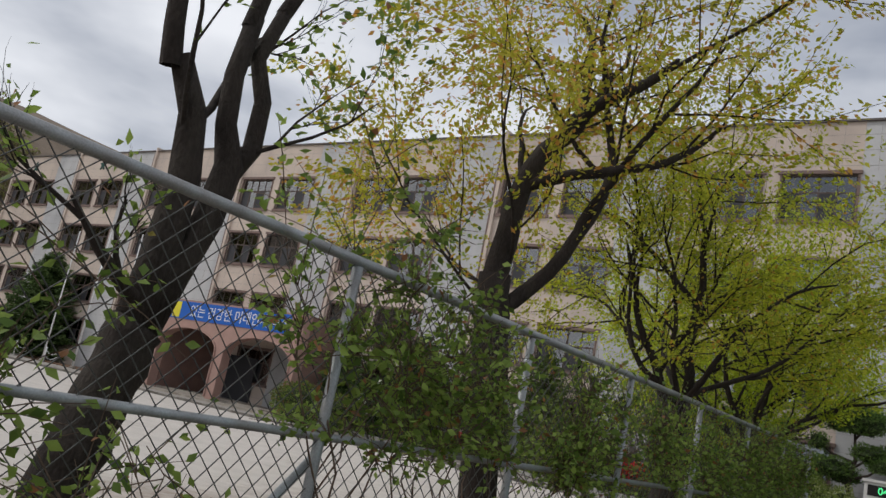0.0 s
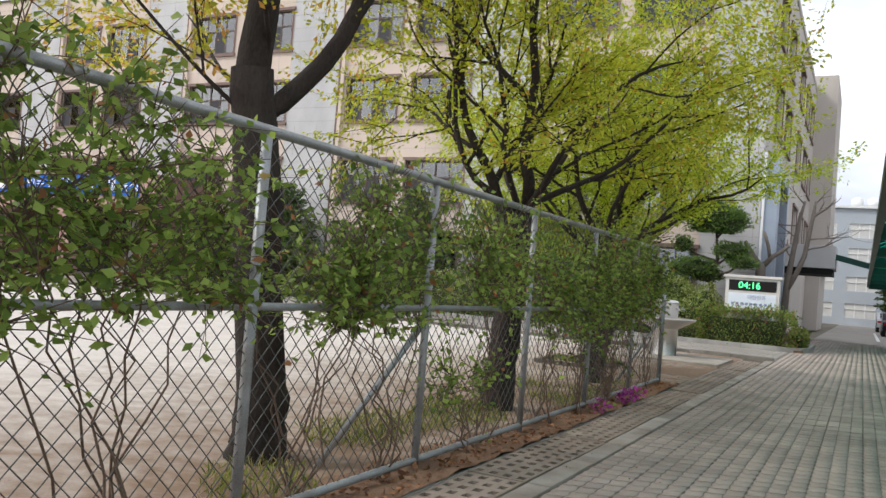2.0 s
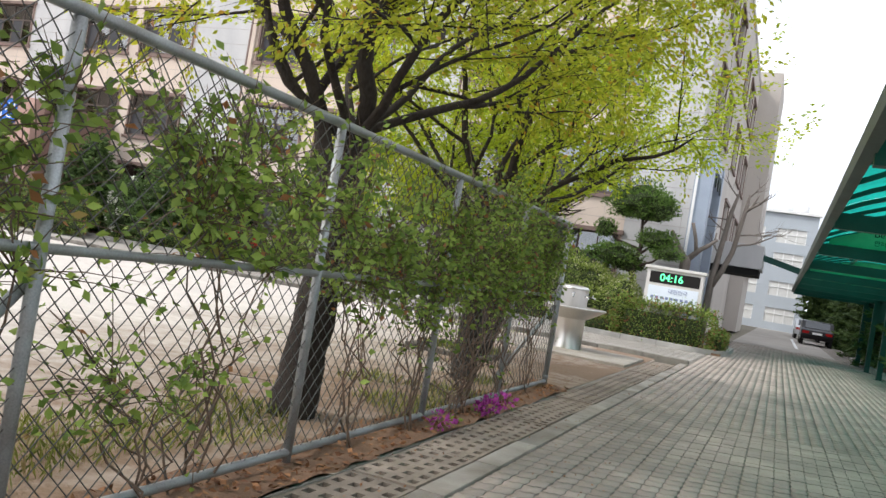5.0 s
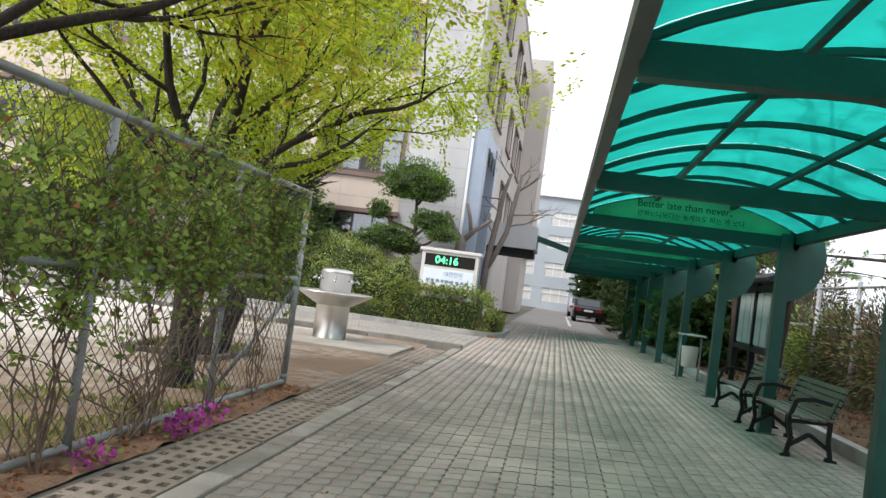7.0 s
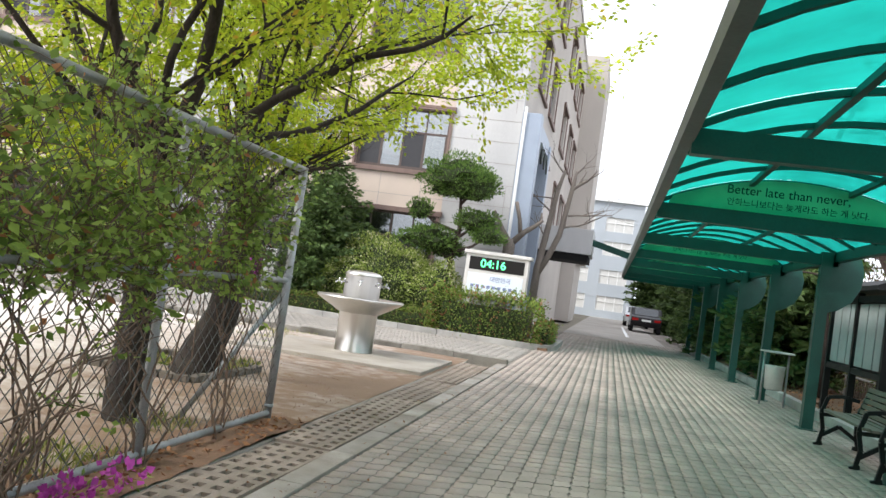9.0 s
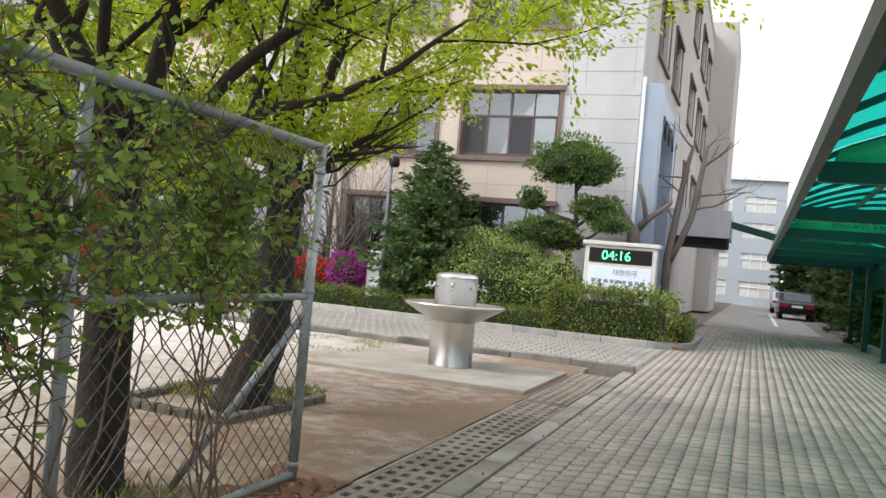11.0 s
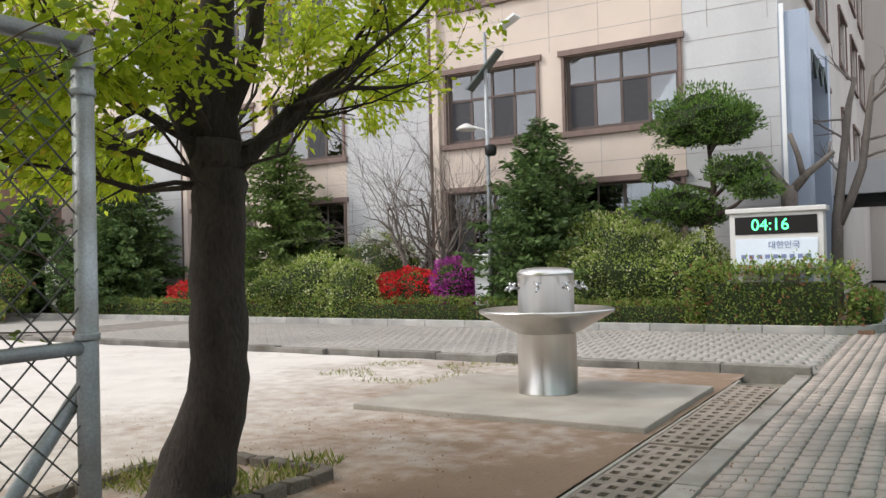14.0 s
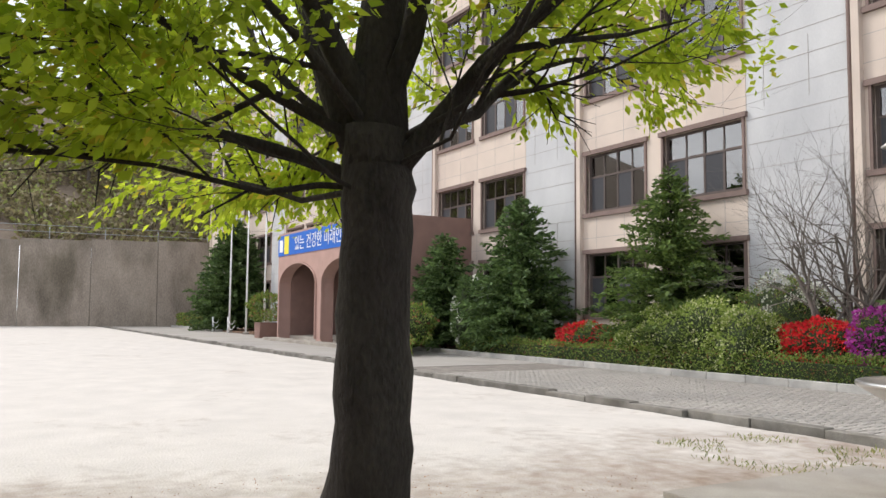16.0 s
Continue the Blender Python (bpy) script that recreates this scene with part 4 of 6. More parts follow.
for k in range(-16, 29):
    y = k * C_STEP / 4 + 0.001
    bm = bmesh.new()
    for i in range(ARC_N):
        (xa, za), (xb, zb) = arch_pt(i / ARC_N), arch_pt((i + 1) / ARC_N)
        beam(bm, (xa, y, za), (xb, y, zb), 0.04, 0.05, (0, 1, 0))
    part("rib", bm, GREEN, canopy)
for u in (0.33, 0.68):
    x, z = arch_pt(u)
    bm = bmesh.new()
    box(bm, x - 0.025, x + 0.025, C_Y0, C_Y1, z - 0.05, z)
    part("purlin", bm, GREEN, canopy)
for k in range(-4, 7):
    verts, faces = [], []
    for i in range(25):
        x, z = arch_pt(i / 24)
        verts += [(x, k * C_STEP, z + 0.03), (x, (k + 1) * C_STEP - 0.01, z + 0.03)]
    faces = [(2 * i, 2 * i + 1, 2 * i + 3, 2 * i + 2) for i in range(24)]
    me = bpy.data.meshes.new("roof_sheet")
    me.from_pydata(verts, [], faces)
    for p in me.polygons:
        p.use_smooth = True
    me.materials.append(SHEET)
    ob = new("roof_sheet", me)
    ob.parent = canopy
for k in (1, 3, 5):
    y = k * C_STEP - 0.06
    bm = bmesh.new()
    out = [arch_pt(i / 20) for i in range(1, 20)]
    prism(bm, [(C_LEFT + 0.1, C_BEAM + 0.09)] + out + [(0.05, C_BEAM + 0.09)], "y", y, y + 0.012)
    brd = part("lunette_board", bm, BOARD, canopy, "green lettered board filling the arch")
    mid = (C_LEFT + 0.15) / 2
    words("lettering", "Better late than never,", 0.13, INK, brd, pose(mid - 0.1, y - 0.006, C_BEAM + 0.3, 90, 0, 0))
    words("lettering", "안하느니보다는 늦게라도 하는 게 낫다.", 0.085, INK, brd, pose(mid, y - 0.006, C_BEAM + 0.17, 90, 0, 0))

# ---- benches, bin and notice board under the canopy ----
bench = thing("park_bench", "slatted wooden bench with black cast-iron ends", "bench", (2.42, 15.82, 0), "benches under the canopy", turn=0)
BL = 1.68
for yy in (0.06, BL - 0.06):
    bm = bmesh.new()
    w = 0.045
    for pts in ([(0.0, 0.0), (0.04, 0.2), (0.0, 0.4), (0.06, 0.6), (0.22, 0.63), (0.42, 0.6)], [(0.46, 0.0), (0.42, 0.2), (0.42, 0.42), (0.55, 0.78)],
                [(0.02, 0.12), (0.22, 0.26), (0.44, 0.12)], [(0.0, 0.38), (0.2, 0.39), (0.43, 0.4)], [(-0.05, 0.0), (0.05, 0.03)], [(0.4, 0.03), (0.52, 0.0)]):
        for p, q in zip(pts, pts[1:]):
            beam(bm, (p[0], yy, p[1]), (q[0], yy, q[1]), w, 0.035, (0, 1, 0))
    part("end_frame", bm, CAST_IRON, bench, "black cast-iron end with armrest")
for i in range(5):
    bm = bmesh.new()
    x = 0.02 + i * 0.09
    box(bm, x, x + 0.075, 0, BL, 0.405 + 0.004 * (i - 2) ** 2, 0.435 + 0.004 * (i - 2) ** 2)
    part("seat_slat", bm, SLAT, bench, bevel=0.006)
for i in range(5):
    bm = bmesh.new()
    t_ = i / 4
    x, z = 0.44 + 0.09 * t_, 0.49 + 0.27 * t_
    beam(bm, (x, 0, z), (x, BL, z), 0.025, 0.055, (0.3, 0, 1))
    part("back_slat", bm, SLAT, bench, bevel=0.005)
copy_thing(bench, pose(2.42, 18.1, 0))

bin_ = thing("litter_bin", "small grey metal litter bin hung between two posts", "litter bin", (2.6, 24.0, 0))
bm = bmesh.new()
lathe(bm, [(0.12, 0.28), (0.15, 0.3), (0.17, 0.68), (0.175, 0.7)], 20, 0.05, 0)
part("bucket", bm, SIGN_GREY, bin_)
for x in (-0.14, 0.26):
    bm = bmesh.new()
    tube(bm, [(x, 0.02, 0), (x, 0.02, 0.92)], 0.02, 8)
    part("post", bm, GALV, bin_)
bm = bmesh.new()
box(bm, -0.2, 0.32, -0.17, 0.2, 0.92, 0.95)
part("cover", bm, SIGN_GREY, bin_, "flat metal cover", bevel=0.01)

nb = thing("notice_board", "glazed green-framed notice board behind the walkway", "notice board", (3.62, 21.55, 0))
for y in (0.0, 1.5, 3.0):
    bm = bmesh.new()
    box(bm, -0.05, 0.05, y - 0.05, y + 0.05, -0.05, 2.1)
    part("post", bm, CAST_IRON, nb)
bm = bmesh.new()
box(bm, -0.04, 0.06, 0.051, 2.949, 0.8, 0.9)
box(bm, -0.04, 0.06, 0.051, 2.949, 1.95, 2.05)
box(bm, 0.03, 0.06, 0.051, 2.949, 0.9, 1.95)
part("frame", bm, CAST_IRON, nb)
for i in range(6):
    bm = bmesh.new()
    y = 0.08 + i * 0.48
    box(bm, -0.005, 0.01, y, y + 0.42, 0.93, 1.92)
    part("poster", bm, POSTER, nb, "pale posted sheet")
bm = bmesh.new()
prism(bm, [(-0.25, 2.1), (0.3, 2.1), (0.3, 2.16), (0.0, 2.28), (-0.25, 2.16)], "y", -0.15, 3.15)
part("roof", bm, CAST_IRON, nb)

# ---- vegetation helpers ----
def blob_points(n, centre, radii, seed, shell=0.75, lump=0.18, flat_base=True):
    """Random places near the surface of a lumpy ellipsoid."""
    r = np.random.default_rng(seed)
    d = r.normal(size=(n, 3))
    d /= np.linalg.norm(d, axis=1, keepdims=True)
    k = np.array([1 + lump * noise.noise(Vector(v) * 2.3 + Vector((seed * 1.7, 0, 0))) * 2 for v in d])
    q = d * (k * (shell + (1 - shell) * r.random(n) ** 0.5))[:, None] * np.array(radii)
    if flat_base:
        q[:, 2] = np.where(q[:, 2] < -0.75 * radii[2], -0.75 * radii[2] * r.random(n), q[:, 2])
    return q + np.array(centre), d


def core_blob(bm, centre, radii, seed, shrink=0.82, lump=0.18):
    m = Matrix.Translation(centre) @ Matrix.Diagonal((*[x * shrink for x in radii], 1))
    res = bmesh.ops.create_icosphere(bm, subdivisions=3, radius=1.0)
    for v in res["verts"]:
        d = v.co.normalized()
        v.co = m @ (d * (1 + lump * noise.noise(d * 2.3 + Vector((seed * 1.7, 0, 0))) * 2))


def shrub(name, label, blobs, mat, size, density, seed, stretch=1.7, category="shrub", group="", flower=None, flower_share=0.0, droop=0.0, flower_size=None):
    """A leafy shrub of one or more lumpy masses over a dark core that stands in for inner shade."""
    x0, y0 = blobs[0][0][:2]
    t = thing(name, label, category, (x0, y0, 0), group)
    bm, pts, dirs = bmesh.new(), [], []
    for i, (c, rad) in enumerate(blobs):
        c = (c[0] - x0, c[1] - y0, c[2])
        core_blob(bm, c, rad, seed + i, 0.8)
        area = 4 * math.pi * ((rad[0] * rad[1] + rad[0] * rad[2] + rad[1] * rad[2]) / 3)
        p, d = blob_points(int(area * density), c, rad, seed + i, 0.8)
        pts.append(p)
        dirs.append(d)
    part("shade_core", bm, CORE, t)
    pts, dirs = np.concatenate(pts), np.concatenate(dirs)
    keep = pts[:, 2] > 0.02
    pts, dirs = pts[keep], dirs[keep]
    if flower:
        r = np.random.default_rng(seed + 77)
        patch = np.array([noise.noise(Vector(p) * 2.6 + Vector((seed, 0, 0))) for p in pts])
        is_f = patch > np.quantile(patch, 1 - flower_share)
        is_f &= r.random(len(pts)) < 0.85
        fan("blossom", pts[is_f], flower_size or size, flower, t, seed + 5, stretch=1.1, along=dirs[is_f], kind="stuff", label="massed flowers")
        pts, dirs = pts[~is_f], dirs[~is_f]
    fan("leaves", pts, size, mat, t, seed, stretch=stretch, droop=droop, along=dirs * 0.8, kind="stuff")
    return t


def hedge(name, label, x0, x1, y0, y1, h, mat, size, density, seed, group="", wild=0.09):
    """A clipped hedge with an uneven leafy surface over a dark core that stands in for inner shade."""
    t = thing(name, label, "hedge", (x0, y0, 0), group)
    L, W = x1 - x0, y1 - y0
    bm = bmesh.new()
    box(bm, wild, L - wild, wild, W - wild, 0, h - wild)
    part("shade_core", bm, CORE, t)
    r = np.random.default_rng(seed)
    n_top, n_front, n_end = int(L * W * density), int(L * h * density), int(W * h * density)
    def j(n):
        return r.normal(0, 0.03, n)
    top = np.stack([r.uniform(0, L, n_top), r.uniform(0, W, n_top), h + j(n_top)], 1)
    front = np.stack([r.uniform(0, L, n_front), j(n_front), r.uniform(0.03, h, n_front)], 1)
    back = np.stack([r.uniform(0, L, n_front // 3), W + j(n_front // 3), r.uniform(0.3, h, n_front // 3)], 1)
    ends = np.concatenate([np.stack([e + j(n_end), r.uniform(0, W, n_end), r.uniform(0.03, h, n_end)], 1) for e in (0, L)])
    p = np.concatenate([top, front, back, ends])
    d = np.concatenate([np.tile((0, 0, 1.0), (n_top, 1)), np.tile((0, -1.0, 0.3), (n_front, 1)), np.tile((0, 1.0, 0.3), (n_front // 3, 1)),
                        np.tile((-1.0, 0, 0.3), (n_end, 1)), np.tile((1.0, 0, 0.3), (n_end, 1))])
    lump = np.array([noise.noise(Vector((q[0] * 1.6 + x0, q[1] * 1.6 + seed, q[2] * 1.6))) for q in p])
    p = p + d * (wild * lump)[:, None] + r.normal(0, wild * 0.3, (len(p), 3))
    p[:, 2] = np.maximum(p[:, 2], 0.02)
    fan("leaves", p, size, mat, t, seed, stretch=1.6, along=d * 0.7, kind="stuff")
    return t


def conifer(name, label, at, height, width, mat, seed, base=0.25, density=1.0, needle=0.13, droop=0.35, bare=0.0):
    """A layered conifer: trunk, boughs in tiers, sprays of needles along each bough."""
    rnd = random.Random(seed)
    t = thing(name, label, "conifer", at, "garden conifers")
    bm, pts, dirs = bmesh.new(), [], []
    tube(bm, [(0, 0, -0.1), (0.02, 0, height * 0.5), (0, 0, height * 0.97)], [height * 0.022 + 0.02, height * 0.014 + 0.01, 0.01], 8)
    tiers = int(height / 0.12)
    for i in range(tiers):
        z = base + (height - base) * (i + rnd.random() * 0.6) / tiers
        u = (z - base) / (height - base)
        reach = width / 2 * ((1 - u) ** 0.72) * rnd.uniform(0.75, 1.1) * (0.75 + 0.25 * min(1, u * 6)) + 0.06
        for k in range(max(4, int(9 * (1 - 0.5 * u)))):
            a = k * 2.4 + i * 1.1 + rnd.uniform(-0.3, 0.3)
            ln = reach * rnd.uniform(0.75, 1.12)
            d = Vector((math.cos(a), math.sin(a), 0.25 - droop * rnd.uniform(0.6, 1.2) * (1 - u)))
            p0 = Vector((0, 0, z))
            p1 = p0 + d * ln
            tube(bm, [p0, p0.lerp(p1, 0.5) + Vector((0, 0, 0.03)), p1], [0.012, 0.008, 0.003], 3, cap=False)
            m = max(5, int(ln * 62 * density))
            for q in range(m):
                f = bare + (1 - bare) * (q + rnd.random()) / m
                c = p0.lerp(p1, f)
                side = Vector((-d.y, d.x, 0)) * rnd.uniform(-1, 1)
                pts.append(c + side * (0.16 * (1.15 - f) + 0.03) * min(1.0, ln) + Vector((0, 0, rnd.gauss(0, 0.03))))
                dirs.append((d.x * 0.8 + side.x, d.y * 0.8 + side.y, rnd.uniform(-0.3, 0.25)))
    part("trunk", bm, BARK, t)
    fan("foliage", [tuple(p) for p in pts], needle, mat, t, seed, stretch=2.6, along=dirs, kind="stuff")
    return t

# ---- planted bed in front of the school ----
bm = bmesh.new()
box(bm, -68, -1.62, PLANT_Y + 0.15, FACE_Y, -0.05, 0.06)
box(bm, -3.3, -1.62, FACE_Y, 33.0, -0.05, 0.06)
solid("ground_planting_bed", bm, SOIL, "brown soil of the planted bed along the school", "soil", "structure")
hedge("clipped_hedge", "low clipped hedge of small leaves along the kerb", -24.0, -9.6, PLANT_Y + 0.25, PLANT_Y + 0.8, 0.52, LEAF_HEDGE, 0.05, 700, 21, "kerb hedges")
hedge("clipped_hedge", "low clipped hedge of small leaves along the kerb", -9.55, -4.7, PLANT_Y + 0.25, PLANT_Y + 0.8, 0.5, LEAF_HEDGE, 0.05, 900, 22, "kerb hedges")
hedge("clipped_hedge", "broad green hedge with reddish shoots below the sign", -4.65, -2.0, PLANT_Y + 0.25, PLANT_Y + 1.2, 1.1, LEAF_HEDGE, 0.075, 620, 23, "kerb hedges", 0.24)
hedge("clipped_hedge", "low green hedge at the corner of the bed", -1.98, -1.62, PLANT_Y + 0.6, PLANT_Y + 2.6, 0.6, LEAF_HEDGE, 0.05, 1000, 24, "kerb hedges")
hedge("clipped_hedge", "low clipped hedge of small leaves by the flagpoles", -67, -53.8, PLANT_Y + 0.25, PLANT_Y + 1.0, 1.0, LEAF_HEDGE, 0.09, 250, 25, "kerb hedges")
shrub("round_shrub", "large rounded shrub with pale leaf tips", [((-6.4, 29.95, 0.8), (1.5, 0.75, 1.4)), ((-5.0, 29.9, 0.7), (0.95, 0.6, 1.15))], LEAF_ROUND, 0.065, 900, 31, group="rounded shrubs")
shrub("round_shrub", "large rounded shrub with pale leaf tips", [((-14.9, 29.6, 0.65), (2.1, 0.7, 1.0)), ((-12.9, 29.55, 0.6), (0.9, 0.6, 0.8))], LEAF_ROUND, 0.065, 900, 32, group="rounded shrubs")
shrub("azalea", "azalea bush in white bloom", [((-12.7, 30.5, 1.1), (1.3, 0.5, 1.0))], LEAF_HEDGE, 0.06, 800, 33, group="azaleas", flower=WHITE_FLOWER, flower_share=0.4)
shrub("azalea", "azalea bush in red bloom", [((-11.5, 29.8, 0.72), (1.1, 0.4, 0.5))], LEAF_HEDGE, 0.06, 900, 34, group="azaleas", flower=RED_FLOWER, flower_share=0.72, flower_size=0.07)
shrub("azalea", "azalea bush in purple bloom", [((-10.25, 29.85, 0.85), (0.62, 0.4, 0.6))], LEAF_HEDGE, 0.06, 900, 35, group="azaleas", flower=PURPLE_FLOWER, flower_share=0.8, flower_size=0.07)
shrub("azalea", "azalea bush in red bloom", [((-18.6, 29.8, 0.55), (1.15, 0.4, 0.55))], LEAF_HEDGE, 0.06, 800, 36, group="azaleas", flower=RED_FLOWER, flower_share=0.6, flower_size=0.07)
conifer("conifer", "dense pyramidal yew beside the school windows", (-15.95, 30.35, 0.05), 4.9, 4.2, LEAF_SPRUCE, 41, density=1.3, needle=0.15)
conifer("conifer", "dark spreading conifer among the flowering shrubs", (-8.25, 30.35, 0.05), 4.5, 4.4, LEAF_CONIFER, 42, density=1.0, needle=0.17, droop=0.2)
conifer("conifer", "dark broad conifer near the porch", (-22.2, 30.2, 0.05), 4.85, 4.6, LEAF_CONIFER, 43, density=1.0, needle=0.19)
conifer("conifer", "dark broad conifer near the porch", (-26.0, 29.6, 0.05), 4.0, 4.0, LEAF_CONIFER, 44, density=1.0, needle=0.19)
shrub("round_shrub", "grey-green rounded evergreen beside the porch", [((-23.7, 29.4, 1.2), (0.9, 0.6, 1.35))], LEAF_CONIFER, 0.1, 420, 37, group="rounded shrubs", flower=WHITE_FLOWER, flower_share=0.12)
conifer("conifer", "dark broad conifer by the flagpoles", (-54.5, 30.0, 0.05), 7.2, 7.0, LEAF_CONIFER, 45, density=1.0, needle=0.24)

shrub("round_shrub", "low clipped evergreen shrubs beside the porch wall", [((-26.4, 27.3, 0.95), (1.5, 0.5, 0.8)), ((-24.4, 27.5, 0.9), (1.3, 0.5, 0.75)), ((-24.9, 26.7, 0.4), (2.0, 0.4, 0.45))], LEAF_HEDGE, 0.09, 420, 38, group="rounded shrubs")

# shaped pine with pads of foliage
pine = thing("shaped_pine", "cloud-pruned pine with rounded foliage pads", "pine", (-4.53, 30.2, 0.22), "garden conifers")
bm, pts, dirs = bmesh.new(), [], []
tube(bm, [(0.15, 0, -0.25), (0.1, 0, 0.9), (-0.05, 0, 1.7), (0.1, 0, 2.5), (0.0, 0, 3.6)], [0.1, 0.085, 0.07, 0.06, 0.03], 9)
cores = bmesh.new()
for i, (c, rad) in enumerate([((-0.1, 0, 3.85), (1.02, 0.72, 0.62)), ((0.4, -0.15, 3.72), (0.66, 0.5, 0.46)), ((-0.68, -0.1, 2.18), (0.85, 0.6, 0.36)), ((0.52, -0.1, 2.78), (0.6, 0.5, 0.32)), ((0.9, -0.2, 2.42), (0.48, 0.45, 0.24)),
                              ((-1.06, 0.1, 2.95), (0.3, 0.3, 0.3)), ((-0.2, 0.15, 1.95), (0.5, 0.45, 0.26))]):
    tube(bm, [(0.05, 0, c[2] - 0.5), (c[0] * 0.6, c[1], c[2] - 0.3), c], [0.05, 0.035, 0.015], 6, cap=False)
    rad = tuple(0.98 * v for v in rad)
    core_blob(cores, c, rad, 50 + i, 0.74, 0.3)
    p, d = blob_points(int(5200 * rad[0] * rad[2] / 0.6), c, rad, 50 + i, 0.7, 0.3, flat_base=True)
    pts.append(p)
    dirs.append(d + np.array((0, 0, 0.5)))
part("trunk", bm, PINE_BARK, pine)
# added dark lumps inside the pads, in place of the shade between needles
part("pad_shade_core", cores, CORE, pine)
fan("foliage", np.concatenate(pts), 0.075, LEAF_PINE, pine, 51, stretch=2.2, along=np.concatenate(dirs), kind="stuff")

def bare_tree(name, label, at, limbs, seed, bark, kids, spread=0.5, up=0.06, group="bare trees", wob=0.16, trunk=None, fork=None):
    rnd = random.Random(seed)
    t = thing(name, label, "tree", at, group)
    bm = bmesh.new()
    if trunk:
        tube(bm, [p[:3] for p in trunk], [p[3] for p in trunk], 10)
    if fork:
        tube(bm, [p[:3] for p in fork], [p[3] for p in fork], 10)
    for start, d, ln, r in limbs:
        grow(bm, [], [], Vector(start), Vector(d), ln, r, 1, rnd, spread, up, (0, *kids), 99, 1.0, wob)
    part("branch_frame", bm, bark, t)
    return t

bare_tree("bare_shrub_tree", "leafless grey shrub tree with fine twigs", (-11.3, 30.5, 0.05),
          [((0.05 * k, 0, 0.1), (0.6 * math.cos(k * 2.1) - 0.1, 0.3 * math.sin(k * 2.1), 1), 3.0, 0.06) for k in range(7)], 61, BARK_GREY, (5, 5, 4), 0.6)
pollard = thing("pollarded_tree", "pollarded tree with sawn-off limbs and few twigs", "tree", (-3.16, 31.0, 0.05), "bare trees")
for path in ([(0.00, 0.00, -0.15, 0.17), (0.00, 0.00, 1.00, 0.15), (-0.00, 0.00, 2.51, 0.16), (-0.00, 0.00, 2.68, 0.13)],
             [(-0.00, 0.00, 2.51, 0.1), (-0.34, 0.00, 2.84, 0.085), (-0.71, 0.00, 3.24, 0.08)],
             [(-0.00, 0.05, 2.56, 0.08), (-0.24, 0.00, 2.91, 0.065), (-0.54, 0.00, 3.37, 0.06)],
             [(-0.00, 0.00, 2.51, 0.1), (0.35, 0.00, 2.90, 0.075), (0.61, 0.00, 3.09, 0.06), (0.83, 0.00, 3.29, 0.045)],
             [(0.26, 0.00, 2.86, 0.06), (0.19, 0.00, 3.24, 0.055), (0.05, 0.00, 3.69, 0.05)],
             [(0.74, 0.00, 3.19, 0.03), (0.77, 0.00, 3.49, 0.02)]):
    bm = bmesh.new()
    tube(bm, [p[:3] for p in path], [p[3] for p in path], 10)
    part("limb", bm, BARK_GREY, pollard)
for (x, y, z), (dx, dz), r_ in (((-0.71, 0.0, 3.24), (-0.72, 0.69), 0.081), ((-0.54, 0.0, 3.37), (-0.6, 0.8), 0.061), ((0.05, 0.0, 3.69), (-0.3, 0.95), 0.051)):
    bm = bmesh.new()
    tube(bm, [(x, y, z), (x + 0.012 * dx, y, z + 0.012 * dz)], r_, 12)
    part("sawn_end", bm, CUT_WOOD, pollard, "pale sawn wood")
bare_tree("bare_tree", "leaning bare tree with upturned branches", (-2.5, 32.3, 0.05),
          [((0.19, 0.0, 2.92), (-0.5, 0, 0.6), 0.9, 0.03), ((0.29, 0.0, 3.63), (-0.6, 0.1, 0.4), 1.0, 0.03), ((0.62, 0.0, 3.26), (0.9, 0, 0.2), 1.4, 0.035), ((0.72, 0.0, 3.62), (0.95, 0, 0.08), 1.3, 0.03),
           ((0.35, 0.0, 4.06), (-0.7, -0.1, 0.2), 1.0, 0.025), ((0.76, 0.0, 4.4), (0.7, 0, 0.35), 0.7, 0.06), ((0.44, 0.0, 4.84), (-0.5, 0, 0.5), 0.8, 0.03), ((0.79, 0.0, 4.82), (0.4, 0, 0.6), 0.7, 0.03)], 63, BARK_GREY, (3, 2), 0.5, 0.06,
          trunk=[(0.00, 0.00, -0.15, 0.13), (0.07, 0.00, 2.06, 0.11), (0.13, 0.00, 2.56, 0.095), (0.25, 0.00, 3.56, 0.08), (0.35, 0.00, 4.35, 0.065), (0.48, 0.00, 4.91, 0.04)],
          fork=[(0.10, 0.00, 1.91, 0.09), (0.33, 0.00, 2.41, 0.085), (0.56, 0.00, 3.05, 0.08), (0.68, 0.00, 3.90, 0.07), (0.76, 0.00, 4.47, 0.06), (0.81, 0.00, 4.92, 0.035)])

# ---- LED sign ----
sign = thing("led_sign", "grey display cabinet with scrolling LED strip and printed panel", "sign", (-4.02, 29.55, 0.13))
bm = bmesh.new()
box(bm, 0, 1.62, 0, 0.4, 0.98, 2.02)
part("cabinet", bm, SIGN_GREY, sign, bevel=0.015)
bm = bmesh.new()
box(bm, -0.06, 1.68, -0.06, 0.46, 2.021, 2.11)
part("cap", bm, SIGN_GREY, sign, bevel=0.015)
for x in (0.12, 1.42):
    bm = bmesh.new()
    box(bm, x, x + 0.1, 0.1, 0.3, -0.13, 0.979)
    part("leg", bm, SIGN_GREY, sign)
bm = bmesh.new()
box(bm, 0.1, 1.52, -0.012, -0.002, 1.62, 1.95)
led = part("led_strip", bm, SIGN_DARK, sign, "black LED strip")
